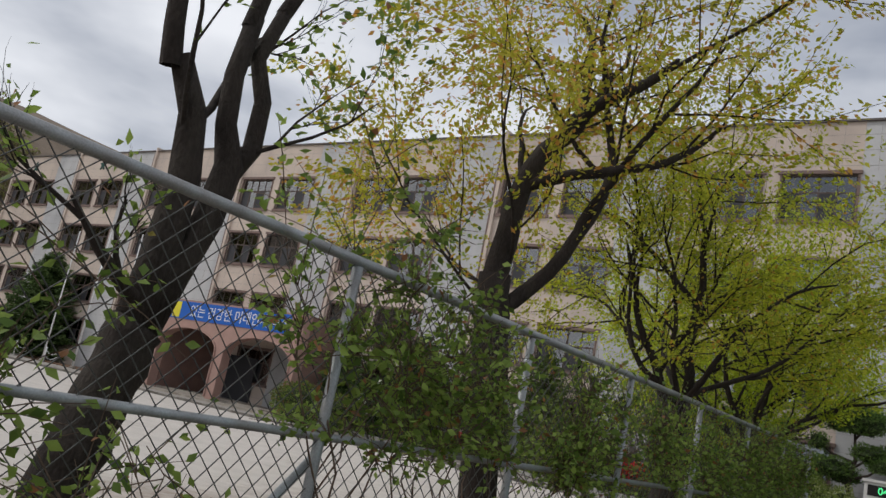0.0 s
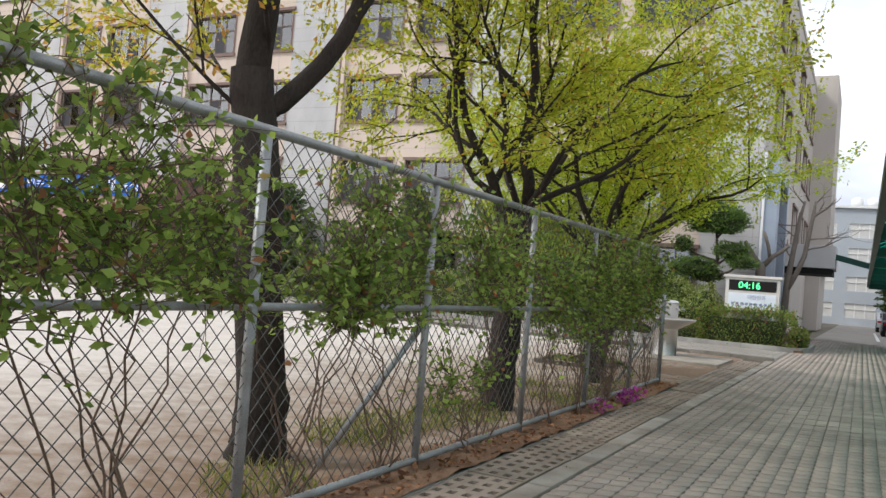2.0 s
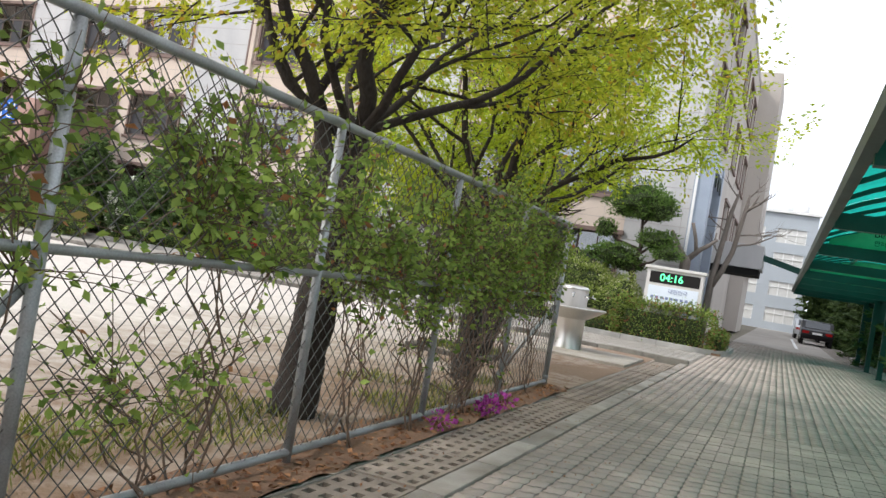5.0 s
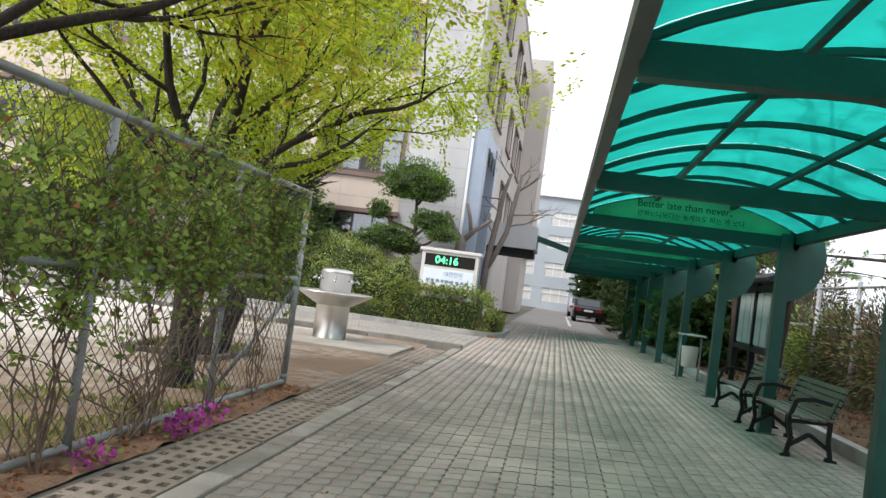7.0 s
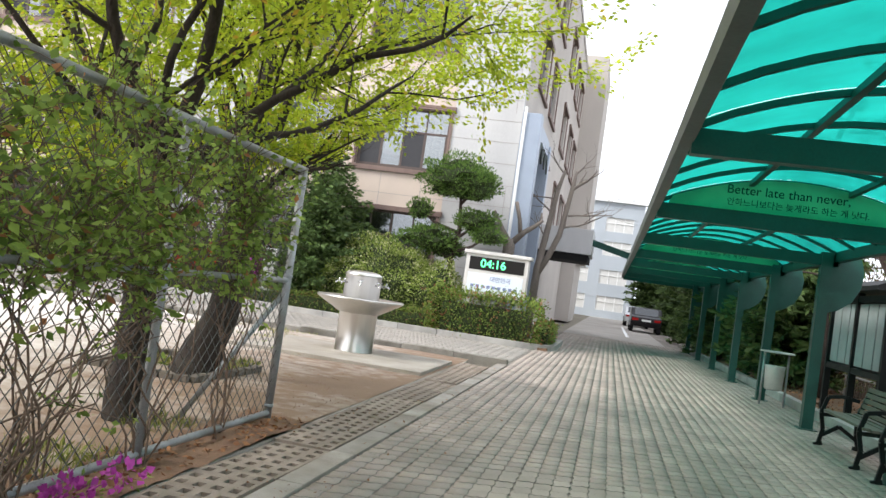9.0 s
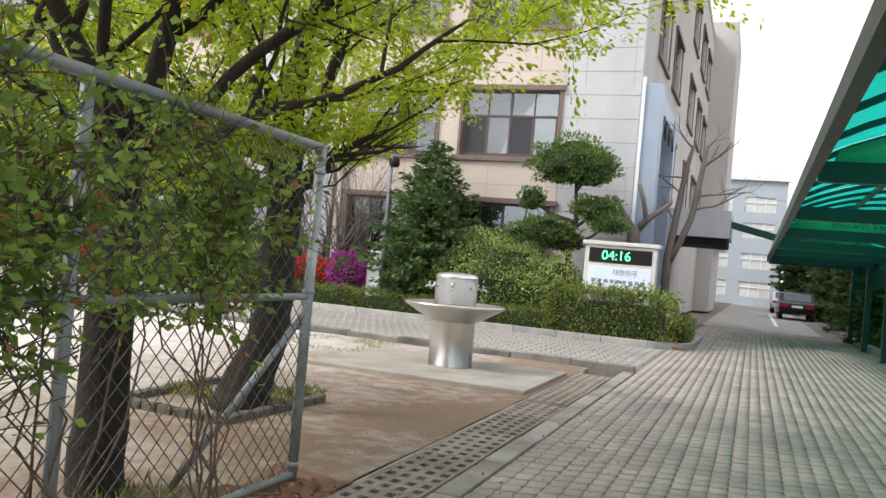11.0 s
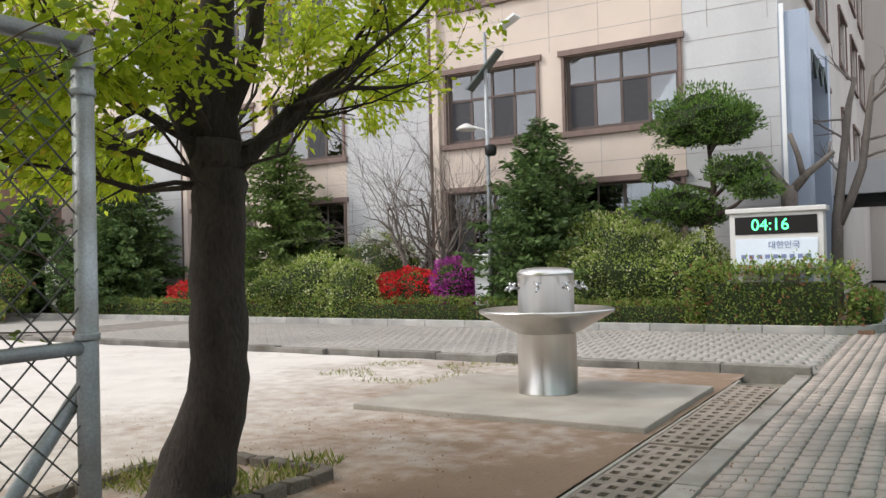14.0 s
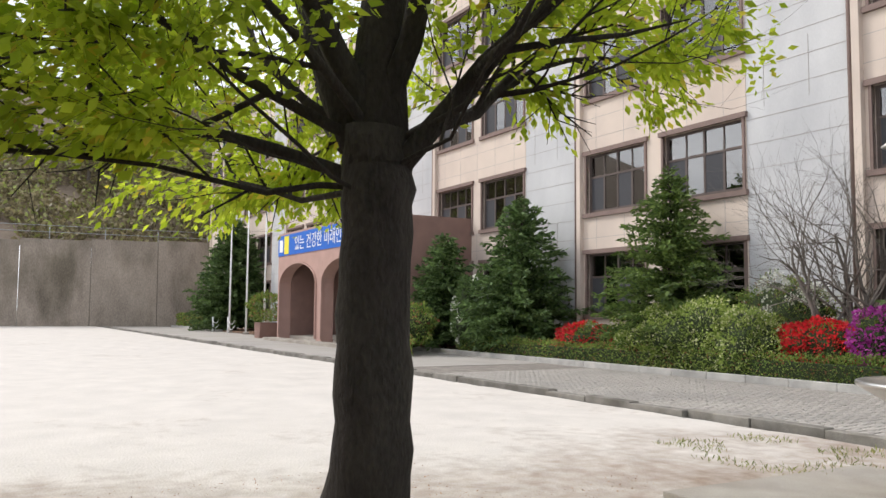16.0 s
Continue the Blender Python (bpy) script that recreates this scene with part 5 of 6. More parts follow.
words("led_text", "04:16", 0.3, LED_GREEN, led, pose(0.72, -0.016, 1.785, 90, 0, 0))
bm = bmesh.new()
box(bm, 0.1, 1.52, -0.012, -0.002, 1.06, 1.54)
panel = part("printed_panel", bm, PALE_SIGN, sign, "pale blue printed panel")
words("lettering", "대한민국", 0.15, BLUE_INK, panel, pose(0.95, -0.016, 1.41, 90, 0, 0))
for i in range(9):
    bm = bmesh.new()
    x = 0.2 + i * 0.14
    box(bm, x, x + 0.085, -0.016, -0.013, 1.17, 1.245)
    part("lettering_bar", bm, BLUE_INK, panel)

# ---- lamp post with solar panel ----
lamp = thing("street_lamp", "slim steel lamp post with solar panel and small lamp heads", "street lamp", (-9.2, 29.7, 0.1))
bm = bmesh.new()
tube(bm, [(0, 0, 0), (0, 0, 6.4)], [0.055, 0.04], 12)
part("pole", bm, GALV, lamp)
bm = bmesh.new()
beam(bm, (-0.42, 0.0, 5.15), (0.38, 0.0, 5.95), 0.3, 0.04, (-0.7, 0, 0.7))
part("solar_panel", bm, GREY_METAL, lamp, "tilted dark solar panel")
bm = bmesh.new()
tube(bm, [(0, 0, 4.2), (-0.35, -0.05, 4.33)], 0.018, 8)
lathe(bm, [(0.05, 4.4), (0.16, 4.34), (0.24, 4.27), (0.2, 4.25)], 16, -0.5, -0.06)
part("lamp_head", bm, SIGN_GREY, lamp, "grey dome lamp head")
bm = bmesh.new()
tube(bm, [(0, 0, 6.35), (0.5, -0.05, 6.45)], 0.02, 8)
beam(bm, (0.45, -0.05, 6.42), (0.85, -0.07, 6.62), 0.3, 0.05)
part("wind_vane", bm, WHITE_PAINT, lamp, "white vane at the top")
bm = bmesh.new()
lathe(bm, [(0.09, 3.62), (0.13, 3.66), (0.13, 3.82), (0.09, 3.86)], 14, 0.12, -0.08)
part("loudspeaker", bm, CAST_IRON, lamp, "small black loudspeaker")

bm = bmesh.new()
box(bm, -9.66, -9.24, 29.78, 30.1, 0.05, 1.55)
solid("utility_cabinet", bm, WHITE_PAINT, "pale utility cabinet standing among the azaleas", "cabinet", bevel=0.015)

# ---- porch with banner ----
PX0, PX1, PY = -37.9, -27.3, 27.5
porch = thing("entrance_porch", "reddish stone entrance porch with arched openings", "porch", (PX1, PY, 0), kind="structure")
PW = PX1 - PX0
n_arch = 2
aw = PW / n_arch
bm = bmesh.new()
for i in range(n_arch + 1):
    x = -PW + i * aw
    box(bm, max(-PW, x - 0.3), min(0, x + 0.3), 0, 0.5, 0, 3.45)
box(bm, -PW, 0, 0, 0.5, 3.45, 4.85)
for i in range(n_arch):
    xa, xb = -PW + i * aw + 0.3, -PW + (i + 1) * aw - 0.3
    xm, rx, rz = (xa + xb) / 2, (xb - xa) / 2, 1.0
    arc = [(xm - rx * math.cos(math.pi * k / 16), 2.45 + rz * math.sin(math.pi * k / 16)) for k in range(17)]
    for side_ in (arc[:9], arc[8:]):
        corner = (xa, 3.45) if side_ is not None and side_[0][0] < xm - 1e-6 else (xb, 3.45)
        prism(bm, [corner] + (side_ if corner[0] == xa else side_), "y", 0.002, 0.498)
part("front_wall", bm, BRICKRED, porch)
for i in range(n_arch):
    xa, xb = -PW + i * aw + 0.3, -PW + (i + 1) * aw - 0.3
    xm, rx = (xa + xb) / 2, (xb - xa) / 2
    bm = bmesh.new()
    arc = [(xm - (rx - 0.02) * math.cos(math.pi * k / 16), 2.45 + 0.98 * math.sin(math.pi * k / 16)) for k in range(17)]
    full = [(xa + 0.02, 0.2)] + arc + [(xb - 0.02, 0.2)]
    for p, q in zip(full, full[1:]):
        beam(bm, (p[0], -0.02, p[1]), (q[0], -0.02, q[1]), 0.06, 0.1, (0, 1, 0))
    part("arch_moulding", bm, BRICKRED, porch, "moulded arch edge")
bm = bmesh.new()
box(bm, -0.4, 0, 0.5, FACE_Y - PY, 0, 4.85)
box(bm, -PW, -PW + 0.4, 0.5, FACE_Y - PY, 0, 4.85)
part("side_wall", bm, BROWNSTONE, porch, "dark brown tiled side walls")
bm = bmesh.new()
box(bm, -PW + 0.404, -0.404, 0.504, FACE_Y - PY - 0.004, 4.5, 4.8)
part("roof_slab", bm, BROWNSTONE, porch)
bm = bmesh.new()
box(bm, -PW - 0.2, 0.2, -0.6, -0.004, -0.05, 0.12)
box(bm, -PW + 0.41, -0.41, 0.504, FACE_Y - PY - 0.004, -0.05, 0.22)
part("step", bm, CONCRETE, porch, "pale stone steps")
bm = bmesh.new()
for i in range(n_arch):
    x = -PW + (i + 0.5) * aw
    box(bm, x - 1.2, x + 1.2, FACE_Y - PY - 0.12, FACE_Y - PY - 0.02, 0.22, 2.6)
part("entrance_door", bm, SCREEN, porch, "dark glazed entrance doors")
bm = bmesh.new()
box(bm, -PW + 0.02, -0.85, -0.03, -0.01, 3.82, 4.75)
banner = tagged(new("banner", mesh_of("banner", bm, BANNER)), "long blue printed banner with white lettering above the arches", "banner")
banner.matrix_world = pose(PX1, PY, 0)
words("lettering", "있는 건강한 미래인재 육성", 0.68, WHITE_PAINT, banner, pose(-4.6, -0.04, 4.25, 90, 0, 0))
bm = bmesh.new()
box(bm, -PW + 0.25, -PW + 0.7, -0.045, -0.035, 4.0, 4.55)
part("lettering_bar", bm, WHITE_PAINT, banner)
bm = bmesh.new()
box(bm, -PW + 0.9, -PW + 1.5, -0.045, -0.035, 3.88, 4.7)
part("yellow_mark", bm, YELLOW, banner)

# flagpoles, planter and far trees
pole = thing("flagpole", "tall white flagpole in front of the school", "flagpole", (-43.1, 28.5, 0), "flagpoles")
bm = bmesh.new()
tube(bm, [(0, 0, 0), (0, 0, 8.5)], [0.06, 0.035], 10)
part("shaft", bm, WHITE_PAINT, pole)
bm = bmesh.new()
lathe(bm, [(0.18, 0.0), (0.18, 0.12), (0.1, 0.16)], 14)
part("foot", bm, CONCRETE, pole)
for x in (-46.4, -49.9):
    copy_thing(pole, pose(x, 28.5, 0))
chain = thing("chain_post", "short white post with hanging chain", "post", (-53.0, 28.3, 0), "chain posts")
bm = bmesh.new()
tube(bm, [(0, 0, 0), (0, 0, 0.95)], 0.05, 10)
part("post", bm, WHITE_PAINT, chain)
bm = bmesh.new()
for z in (0.75, 0.45):
    tube(bm, [(1.4 * i / 8, 0, z - 0.22 * math.sin(math.pi * i / 8)) for i in range(9)], 0.014, 5)
part("chain", bm, WHITE_PAINT, chain)
for x in (-49.4,):
    copy_thing(chain, pose(x, 28.3, 0))
planter = thing("planter", "square brown planter with a clipped bush", "planter", (-40.5, 27.8, 0))
bm = bmesh.new()
prism(bm, [(-0.4, 0), (0.4, 0), (0.5, 0.75), (-0.5, 0.75)], "y", -0.45, 0.45)
part("pot", bm, BROWNSTONE, planter)
p, d = blob_points(2200, (0, 0, 1.45), (0.85, 0.85, 0.75), 71, 0.8)
fan("bush", p, 0.12, LEAF_HEDGE, planter, 71, along=d, kind="stuff")

# ---- retaining wall and hillside at the far end of the playground ----
wall = thing("wall_retaining", "stained concrete retaining wall at the foot of the hill", "retaining wall", (-70, 0, 0), kind="structure")
for i in range(16):
    y = -42 + i * 5.0
    bm = bmesh.new()
    h = 6.2 + 0.15 * max(0, i - 9)
    prism(bm, [(-0.6, -0.1), (0.0, -0.1), (-0.35, h), (-0.6, h)], "y", y + 0.02, y + 4.98)
    part("panel", bm, RETAIN, wall)
bm = bmesh.new()
tube(bm, [(-0.5, -42, 7.4), (-0.5, 38, 7.8)], 0.03, 6)
tube(bm, [(-0.5, -42, 6.9), (-0.5, 38, 7.3)], 0.03, 6)
part("rail", bm, GALV, wall, "pipe railing on the wall")
for i in range(20):
    bm = bmesh.new()
    tube(bm, [(-0.5, -40 + i * 4, 6.0), (-0.5, -40 + i * 4, 7.6)], 0.035, 6)
    part("rail_post", bm, GALV, wall)

def hill_z(x, y):
    u = max(0.0, -71.5 - x)
    return min(6.3 + u * 0.55, 32) + 2.2 * noise.noise(Vector((x * 0.05, y * 0.05, 0.7)))
verts, faces = [], []
for j in range(41):
    for i in range(25):
        x, y = -70.6 - i * 3.2, -50 + j * 3.2
        verts.append((x, y, hill_z(x, y) if i else 6.1))
for j in range(40):
    for i in range(24):
        a = j * 25 + i
        faces.append((a, a + 25, a + 26, a + 1))
me = bpy.data.meshes.new("ground_hillside")
me.from_pydata(verts, [], faces)
me.materials.append(HILL)
tagged(new("ground_hillside", me), "brushy brown hillside behind the playground", "hillside", kind="structure")
r = np.random.default_rng(81)
hx, hy = r.uniform(-103, -71.2, 60000), r.uniform(-20, 50, 60000)
clump = np.array([noise.noise(Vector((x * 0.16, y * 0.16, 4.0))) for x, y in zip(hx, hy)])
keep = clump > -0.35
hp = np.array([(x, y, hill_z(x, y) + r.uniform(0, 1.2 + 2.5 * max(0, c))) for x, y, c in zip(hx[keep], hy[keep], clump[keep])])
ob = fan("hillside_brush", hp, 0.5, LEAF_HILL, None, 81, kind="stuff")
tagged(ob, "dry brush and spring scrub on the hillside", "brush", kind="stuff")
for i, (x, y, h) in enumerate([(-78, 33, 9), (-84, 24, 8), (-76, 40, 10), (-88, 36, 11), (-82, 10, 8), (-80, -4, 8)]):
    p = [blob_points(900, (0.5 * math.cos(k) * h * 0.3, 0.5 * math.sin(k * 2) * h * 0.3, h * (0.45 + 0.13 * k)), (h * 0.28, h * 0.28, h * 0.2), 90 + i * 5 + k, 0.5)[0] for k in range(4)]
    t = thing("hill_tree", "olive green tree on the hillside", "tree", (x, y, hill_z(x, y) - 0.5), "hillside trees")
    bm = bmesh.new()
    tube(bm, [(0, 0, 0), (0.1, 0, h * 0.4), (0, 0.1, h * 0.85)], [0.2, 0.15, 0.04], 7)
    for k in range(4):
        tube(bm, [(0, 0, h * 0.35), (0.5 * math.cos(k) * h * 0.3, 0.5 * math.sin(k * 2) * h * 0.3, h * (0.5 + 0.1 * k))], [0.08, 0.02], 5)
    part("trunk", bm, BARK_GREY, t)
    fan("crown", np.concatenate(p), 0.38, LEAF_HILL, t, 95 + i, kind="stuff")

# ---- climbers on the fence ----
def climber(y, half, z0, z1, leaves, stems, seed, mat=LEAF_FENCE, size=0.06, label="thorny climbing shrub woven into the fence", out=0.18):
    """Stems rising from the foot of the fence, with leaf sprays in the height band z0 to z1."""
    rnd = random.Random(seed)
    t = thing("climbing_shrub", label, "shrub", (FENCE_X, y, 0.03), "shrubs on the fence")
    bm, pts, dirs = bmesh.new(), [], []
    tips = []
    for k in range(stems):
        p = Vector((rnd.uniform(-0.12, 0.1), rnd.gauss(0, half * 0.12), -0.05))
        goal = rnd.uniform(-1.35, 1.35) * half
        path, n = [p.copy()], 9
        zt = rnd.uniform(z0 + 0.3 * (z1 - z0), z1)
        for i in range(1, n + 1):
            u = i / n
            path.append(Vector((rnd.gauss(0, 0.05) + out * 0.3 * rnd.uniform(-1, 1), p.y + goal * u ** 1.2 + rnd.gauss(0, 0.04), zt * u ** 0.9)))
        tube(bm, path, [0.0075 * (1 - 0.7 * i / n) for i in range(n + 1)], 4, cap=False)
        for a, b in zip(path, path[1:]):
            if b.z > z0:
                tips.append((a.lerp(b, rnd.random()), (b - a).normalized()))
        if path[-1].z <= z0 or not tips:
            tips.append((path[-1], Vector((0, 0, 1))))
    for k in range(int(leaves / 11)):
        p0, d0 = rnd.choice(tips)
        d = (d0 * 0.5 + Vector((rnd.gauss(0, 0.6), rnd.gauss(0, 0.9), rnd.gauss(0.2, 0.5)))).normalized()
        ln = rnd.uniform(0.2, 0.7)
        p1 = p0 + d * ln + Vector((0, 0, -0.1 * ln))
        p1.x = max(-0.34, min(out + 0.06, p1.x))
        tube(bm, [p0, p0.lerp(p1, 0.5) + Vector((0, 0, 0.02)), p1], [0.004, 0.003, 0.0015], 3, cap=False)
        for q in range(9):
            f = (q + rnd.random()) / 9
            c = p0.lerp(p1, f)
            pts.append((c.x + rnd.gauss(0, 0.02), c.y + rnd.gauss(0, 0.02), c.z + rnd.gauss(0, 0.02)))
            dirs.append((d.x + rnd.gauss(0, 0.5), d.y + rnd.gauss(0, 0.5), rnd.gauss(0, 0.4)))
    part("cane_mass", bm, TWIG, t, kind="stuff")
    fan("leaves", pts, size, mat, t, seed, stretch=1.7, along=dirs, droop=0.2, kind="stuff")
    return t

for i, (y, half, z0, z1, n, k) in enumerate([(-2.6, 1.2, 0.5, 2.1, 1800, 8), (-0.6, 1.0, 0.6, 2.2, 1500, 7), (1.2, 0.9, 0.4, 2.0, 1700, 7), (2.6, 0.9, 0.25, 1.0, 800, 6),
                                             (3.5, 0.8, 1.2, 2.7, 1700, 6), (4.6, 0.9, 1.2, 2.0, 2600, 7), (5.9, 0.8, 1.15, 2.0, 2300, 6), (6.9, 0.7, 1.1, 1.9, 2000, 6), (8.3, 0.7, 1.2, 2.0, 2400, 6),
                                             (8.0, 0.35, 0.45, 0.95, 420, 5), (9.9, 0.7, 1.0, 2.0, 2000, 7), (10.9, 0.7, 0.9, 2.0, 2600, 8), (12.2, 0.8, 1.0, 2.15, 2600, 10), (13.2, 0.8, 1.05, 2.2, 2600, 8), (14.25, 0.65, 1.05, 2.25, 2000, 8)]):
    climber(y, half, z0, z1, n, k, 200 + i)
climber(11.9, 1.5, 0.5, 1.2, 250, 16, 230, label="bare bramble canes crossing behind the fence")

def tuft(name, label, at, n, height, spread, mat, seed, category="grass", group="", size=None):
    """A tuft of upright blades."""
    r = np.random.default_rng(seed)
    p = np.stack([r.normal(0, spread, n), r.normal(0, spread, n), r.uniform(0, 0.02, n)], 1)
    d = np.stack([r.normal(0, 0.35, n), r.normal(0, 0.35, n), np.ones(n)], 1)
    ob = fan(name, p, size or height, mat, None, seed, stretch=7 if mat is GRASS else 1.4, along=d, kind="stuff")
    ob.matrix_world = pose(*at)
    return tagged(ob, label, category, group, "stuff")

def scatter(name, label, category, n, region, z, size, mat, seed, flat=True, clump=None, stretch=1.6):
    """Loose leaves or blades strewn over a region (x0, x1, y0, y1)."""
    r = np.random.default_rng(seed)
    x, y = r.uniform(region[0], region[1], n), r.uniform(region[2], region[3], n)
    if clump:
        keep = np.array([noise.noise(Vector((a * clump, b * clump, seed * 0.37))) > 0.02 for a, b in zip(x, y)])
        x, y = x[keep], y[keep]
    zz = np.array([z(a, b) if callable(z) else z for a, b in zip(x, y)]) + r.uniform(0.004, 0.02, len(x))
    d = np.stack([r.normal(size=len(x)), r.normal(size=len(x)), r.normal(0, 0.12, len(x)) if flat else np.full(len(x), 1.6)], 1)
    ob = fan(name, np.stack([x, y, zz], 1), size, mat, None, seed, flat=0.85 if flat else 0.0, stretch=stretch, along=d, kind="stuff")
    return tagged(ob, label, category, kind="stuff")

strip_z = lambda x, y: 0.03 + 0.045 * noise.noise(Vector((x * 4, y * 4, 3.1)))
bank_z = lambda x, y: 0.03 + 0.09 * noise.noise(Vector((x * 1.2, y * 1.2, 3.1)))
scatter("fallen_leaves", "dry reddish leaves lying under the fence", "fallen leaves", 2600, (FENCE_X - 0.2, -2.57, -3, 15.2), strip_z, 0.05, LITTER, 301)
scatter("fallen_leaves", "dry brown leaves on the bed beside the walkway", "fallen leaves", 9000, (3.5, 7.5, 8, 34), bank_z, 0.075, LITTER, 302)
scatter("grass_patch", "thin yellowish grass inside the fence", "grass", 12000, (-4.3, -2.9, 3, 15), 0.0, 0.1, GRASS, 303, flat=False, clump=0.9, stretch=8)
scatter("grass_patch", "weeds round the foot of the tree", "grass", 1600, (-5.4, -4.2, 16.8, 18.1), 0.0, 0.1, GRASS, 304, flat=False, clump=1.6, stretch=7)
scatter("grass_patch", "weeds at the back of the concrete slab", "grass", 1500, (-7.4, -5.4, 21.2, 23.2), 0.0, 0.055, GRASS, 305, flat=False, clump=1.3, stretch=6)
for i, (y, n) in enumerate([(11.1, 50), (12.26, 110), (12.7, 50)]):
    r = np.random.default_rng(320 + i)
    t = thing("purple_azalea", "small bright purple azalea at the foot of the fence", "flower", (-2.63, y, 0.03), "small azaleas")
    p, d = blob_points(n, (0, 0, 0.07), (0.1, 0.16, 0.07), 320 + i, 0.2)
    fan("blossom", p, 0.045, PURPLE_FLOWER, t, 320 + i, stretch=1.1, along=d, kind="stuff")
    p, d = blob_points(n // 3, (0, 0, 0.06), (0.14, 0.2, 0.08), 330 + i, 0.5)
    fan("leaves", p, 0.04, LEAF_FENCE, t, 330 + i, along=d, kind="stuff")

scatter("fallen_debris", "small twigs, husks and leaf bits on the worn earth", "debris", 3200, (-7.5, -2.65, 15.2, 20.2), 0.008, 0.016, LITTER, 306, clump=0.7)
scatter("fallen_debris", "leaf bits and grit on the paving edge", "debris", 900, (-2.6, -1.2, 8, 24), 0.016, 0.022, LITTER, 307, clump=1.0)

# earthen ring round the thick tree
bm = bmesh.new()
ring = [(-0.85, -0.62), (0.3, -0.68), (0.34, 0.85), (-0.9, 0.9)]
for (xa, ya), (xb, yb) in zip(ring, ring[1:] + ring[:1]):
    n = 7
    for i in range(n):
        a, b = i / n + 0.01, (i + 1) / n - 0.01
        beam(bm, (xa + (xb - xa) * a, ya + (yb - ya) * a, 0.02 + 0.012 * (i % 2)), (xa + (xb - xa) * b, ya + (yb - ya) * b, 0.02 + 0.012 * ((i + 1) % 2)), 0.1, 0.08)
ring_ob = solid("tree_ring", bm, RING, "weathered stone edging round the tree", "edging", "structure", at=(-4.47, 16.88, 0), bevel=0.01)

# ---- planted bank and fence beyond the canopy ----
back = thing("boundary_fence", "pipe and mesh boundary fence behind the walkway", "fence", (5.0, 0, 0))
for i in range(18):
    y = 2 + i * 2.2
    bm = bmesh.new()
    tube(bm, [(0, y, -0.1), (0, y, 2.3)], 0.045, 8)
    part("post", bm, GALV, back)
for z in (0.55, 1.45, 2.2):
    bm = bmesh.new()
    tube(bm, [(0, 2, z), (0, 40, z)], 0.025, 6)
    part("rail", bm, GALV, back)
bm = bmesh.new()
for i in range(260):
    for s_ in (1, -1):
        y = 2 + i * 0.15
        beam(bm, (0.012 * s_, y, 0.1), (0.012 * s_, y + 2.1 * s_ if 2 < y + 2.1 * s_ < 41 else y, 2.2), 0.004, 0.004)
part("wire_mesh", bm, WIRE, back, "dark wire mesh", kind="stuff")
for i, (x, y, h, r_) in enumerate([(5.0, 15.6, 6.5, 0.11), (4.25, 18.32, 6.0, 0.095), (4.1, 13.0, 6, 0.1), (3.9, 22.5, 6.5, 0.12), (4.2, 27.5, 6.5, 0.12), (4.0, 33, 6.5, 0.12), (3.9, 9.6, 6, 0.11), (6.4, 12.4, 7, 0.13), (6.9, 17.0, 7.5, 0.14), (6.2, 20.6, 7, 0.13), (7.2, 24.5, 7.5, 0.14), (6.6, 30.5, 8, 0.14)]):
    rnd = random.Random(400 + i)
    t = thing("pine_tree", "slender rough-barked pine behind the walkway", "pine", (x, y, 0), "pines behind the walkway")
    bm = bmesh.new()
    path = [(rnd.gauss(0, 0.05) * k, rnd.gauss(0, 0.05) * k, -0.1 + h * k / 6) for k in range(7)]
    tube(bm, path, [r_ * (1 - 0.1 * k) for k in range(7)], 9)
    pts, dirs = [], []
    for k in range(16):
        z = h * (0.36 + 0.64 * k / 16)
        a = k * 2.4
        ln = rnd.uniform(0.9, 1.7) * (1.15 - k / 22)
        p0 = Vector((0, 0, z))
        p1 = p0 + Vector((math.cos(a) * ln, math.sin(a) * ln, rnd.uniform(-0.2, 0.3)))
        tube(bm, [p0, p0.lerp(p1, 0.6) + Vector((0, 0, 0.08)), p1], [0.03, 0.02, 0.006], 4, cap=False)
        for q in range(7):
            c = p0.lerp(p1, rnd.uniform(0.4, 1.05)) + Vector((rnd.gauss(0, 0.12), rnd.gauss(0, 0.12), rnd.gauss(0, 0.05)))
            for w in range(38):
                pts.append(tuple(c))
                dirs.append((rnd.gauss(0, 1), rnd.gauss(0, 1), rnd.gauss(0.35, 0.7)))
    part("trunk", bm, PINE_BARK, t)
    fan("needles", pts, 0.12, LEAF_PINE, t, 400 + i, stretch=9, along=dirs, kind="stuff")
for x, y in ((3.88, 15.93), (4.42, 16.6)):
    bm = bmesh.new()
    tube(bm, [(0, 0, -0.1), (0, 0, 5.2)], 0.05, 12)
    pole = solid("net_pole", bm, GALV, "tall galvanised pole standing behind the walkway columns", "pole", at=(x, y, 0), group="net poles")
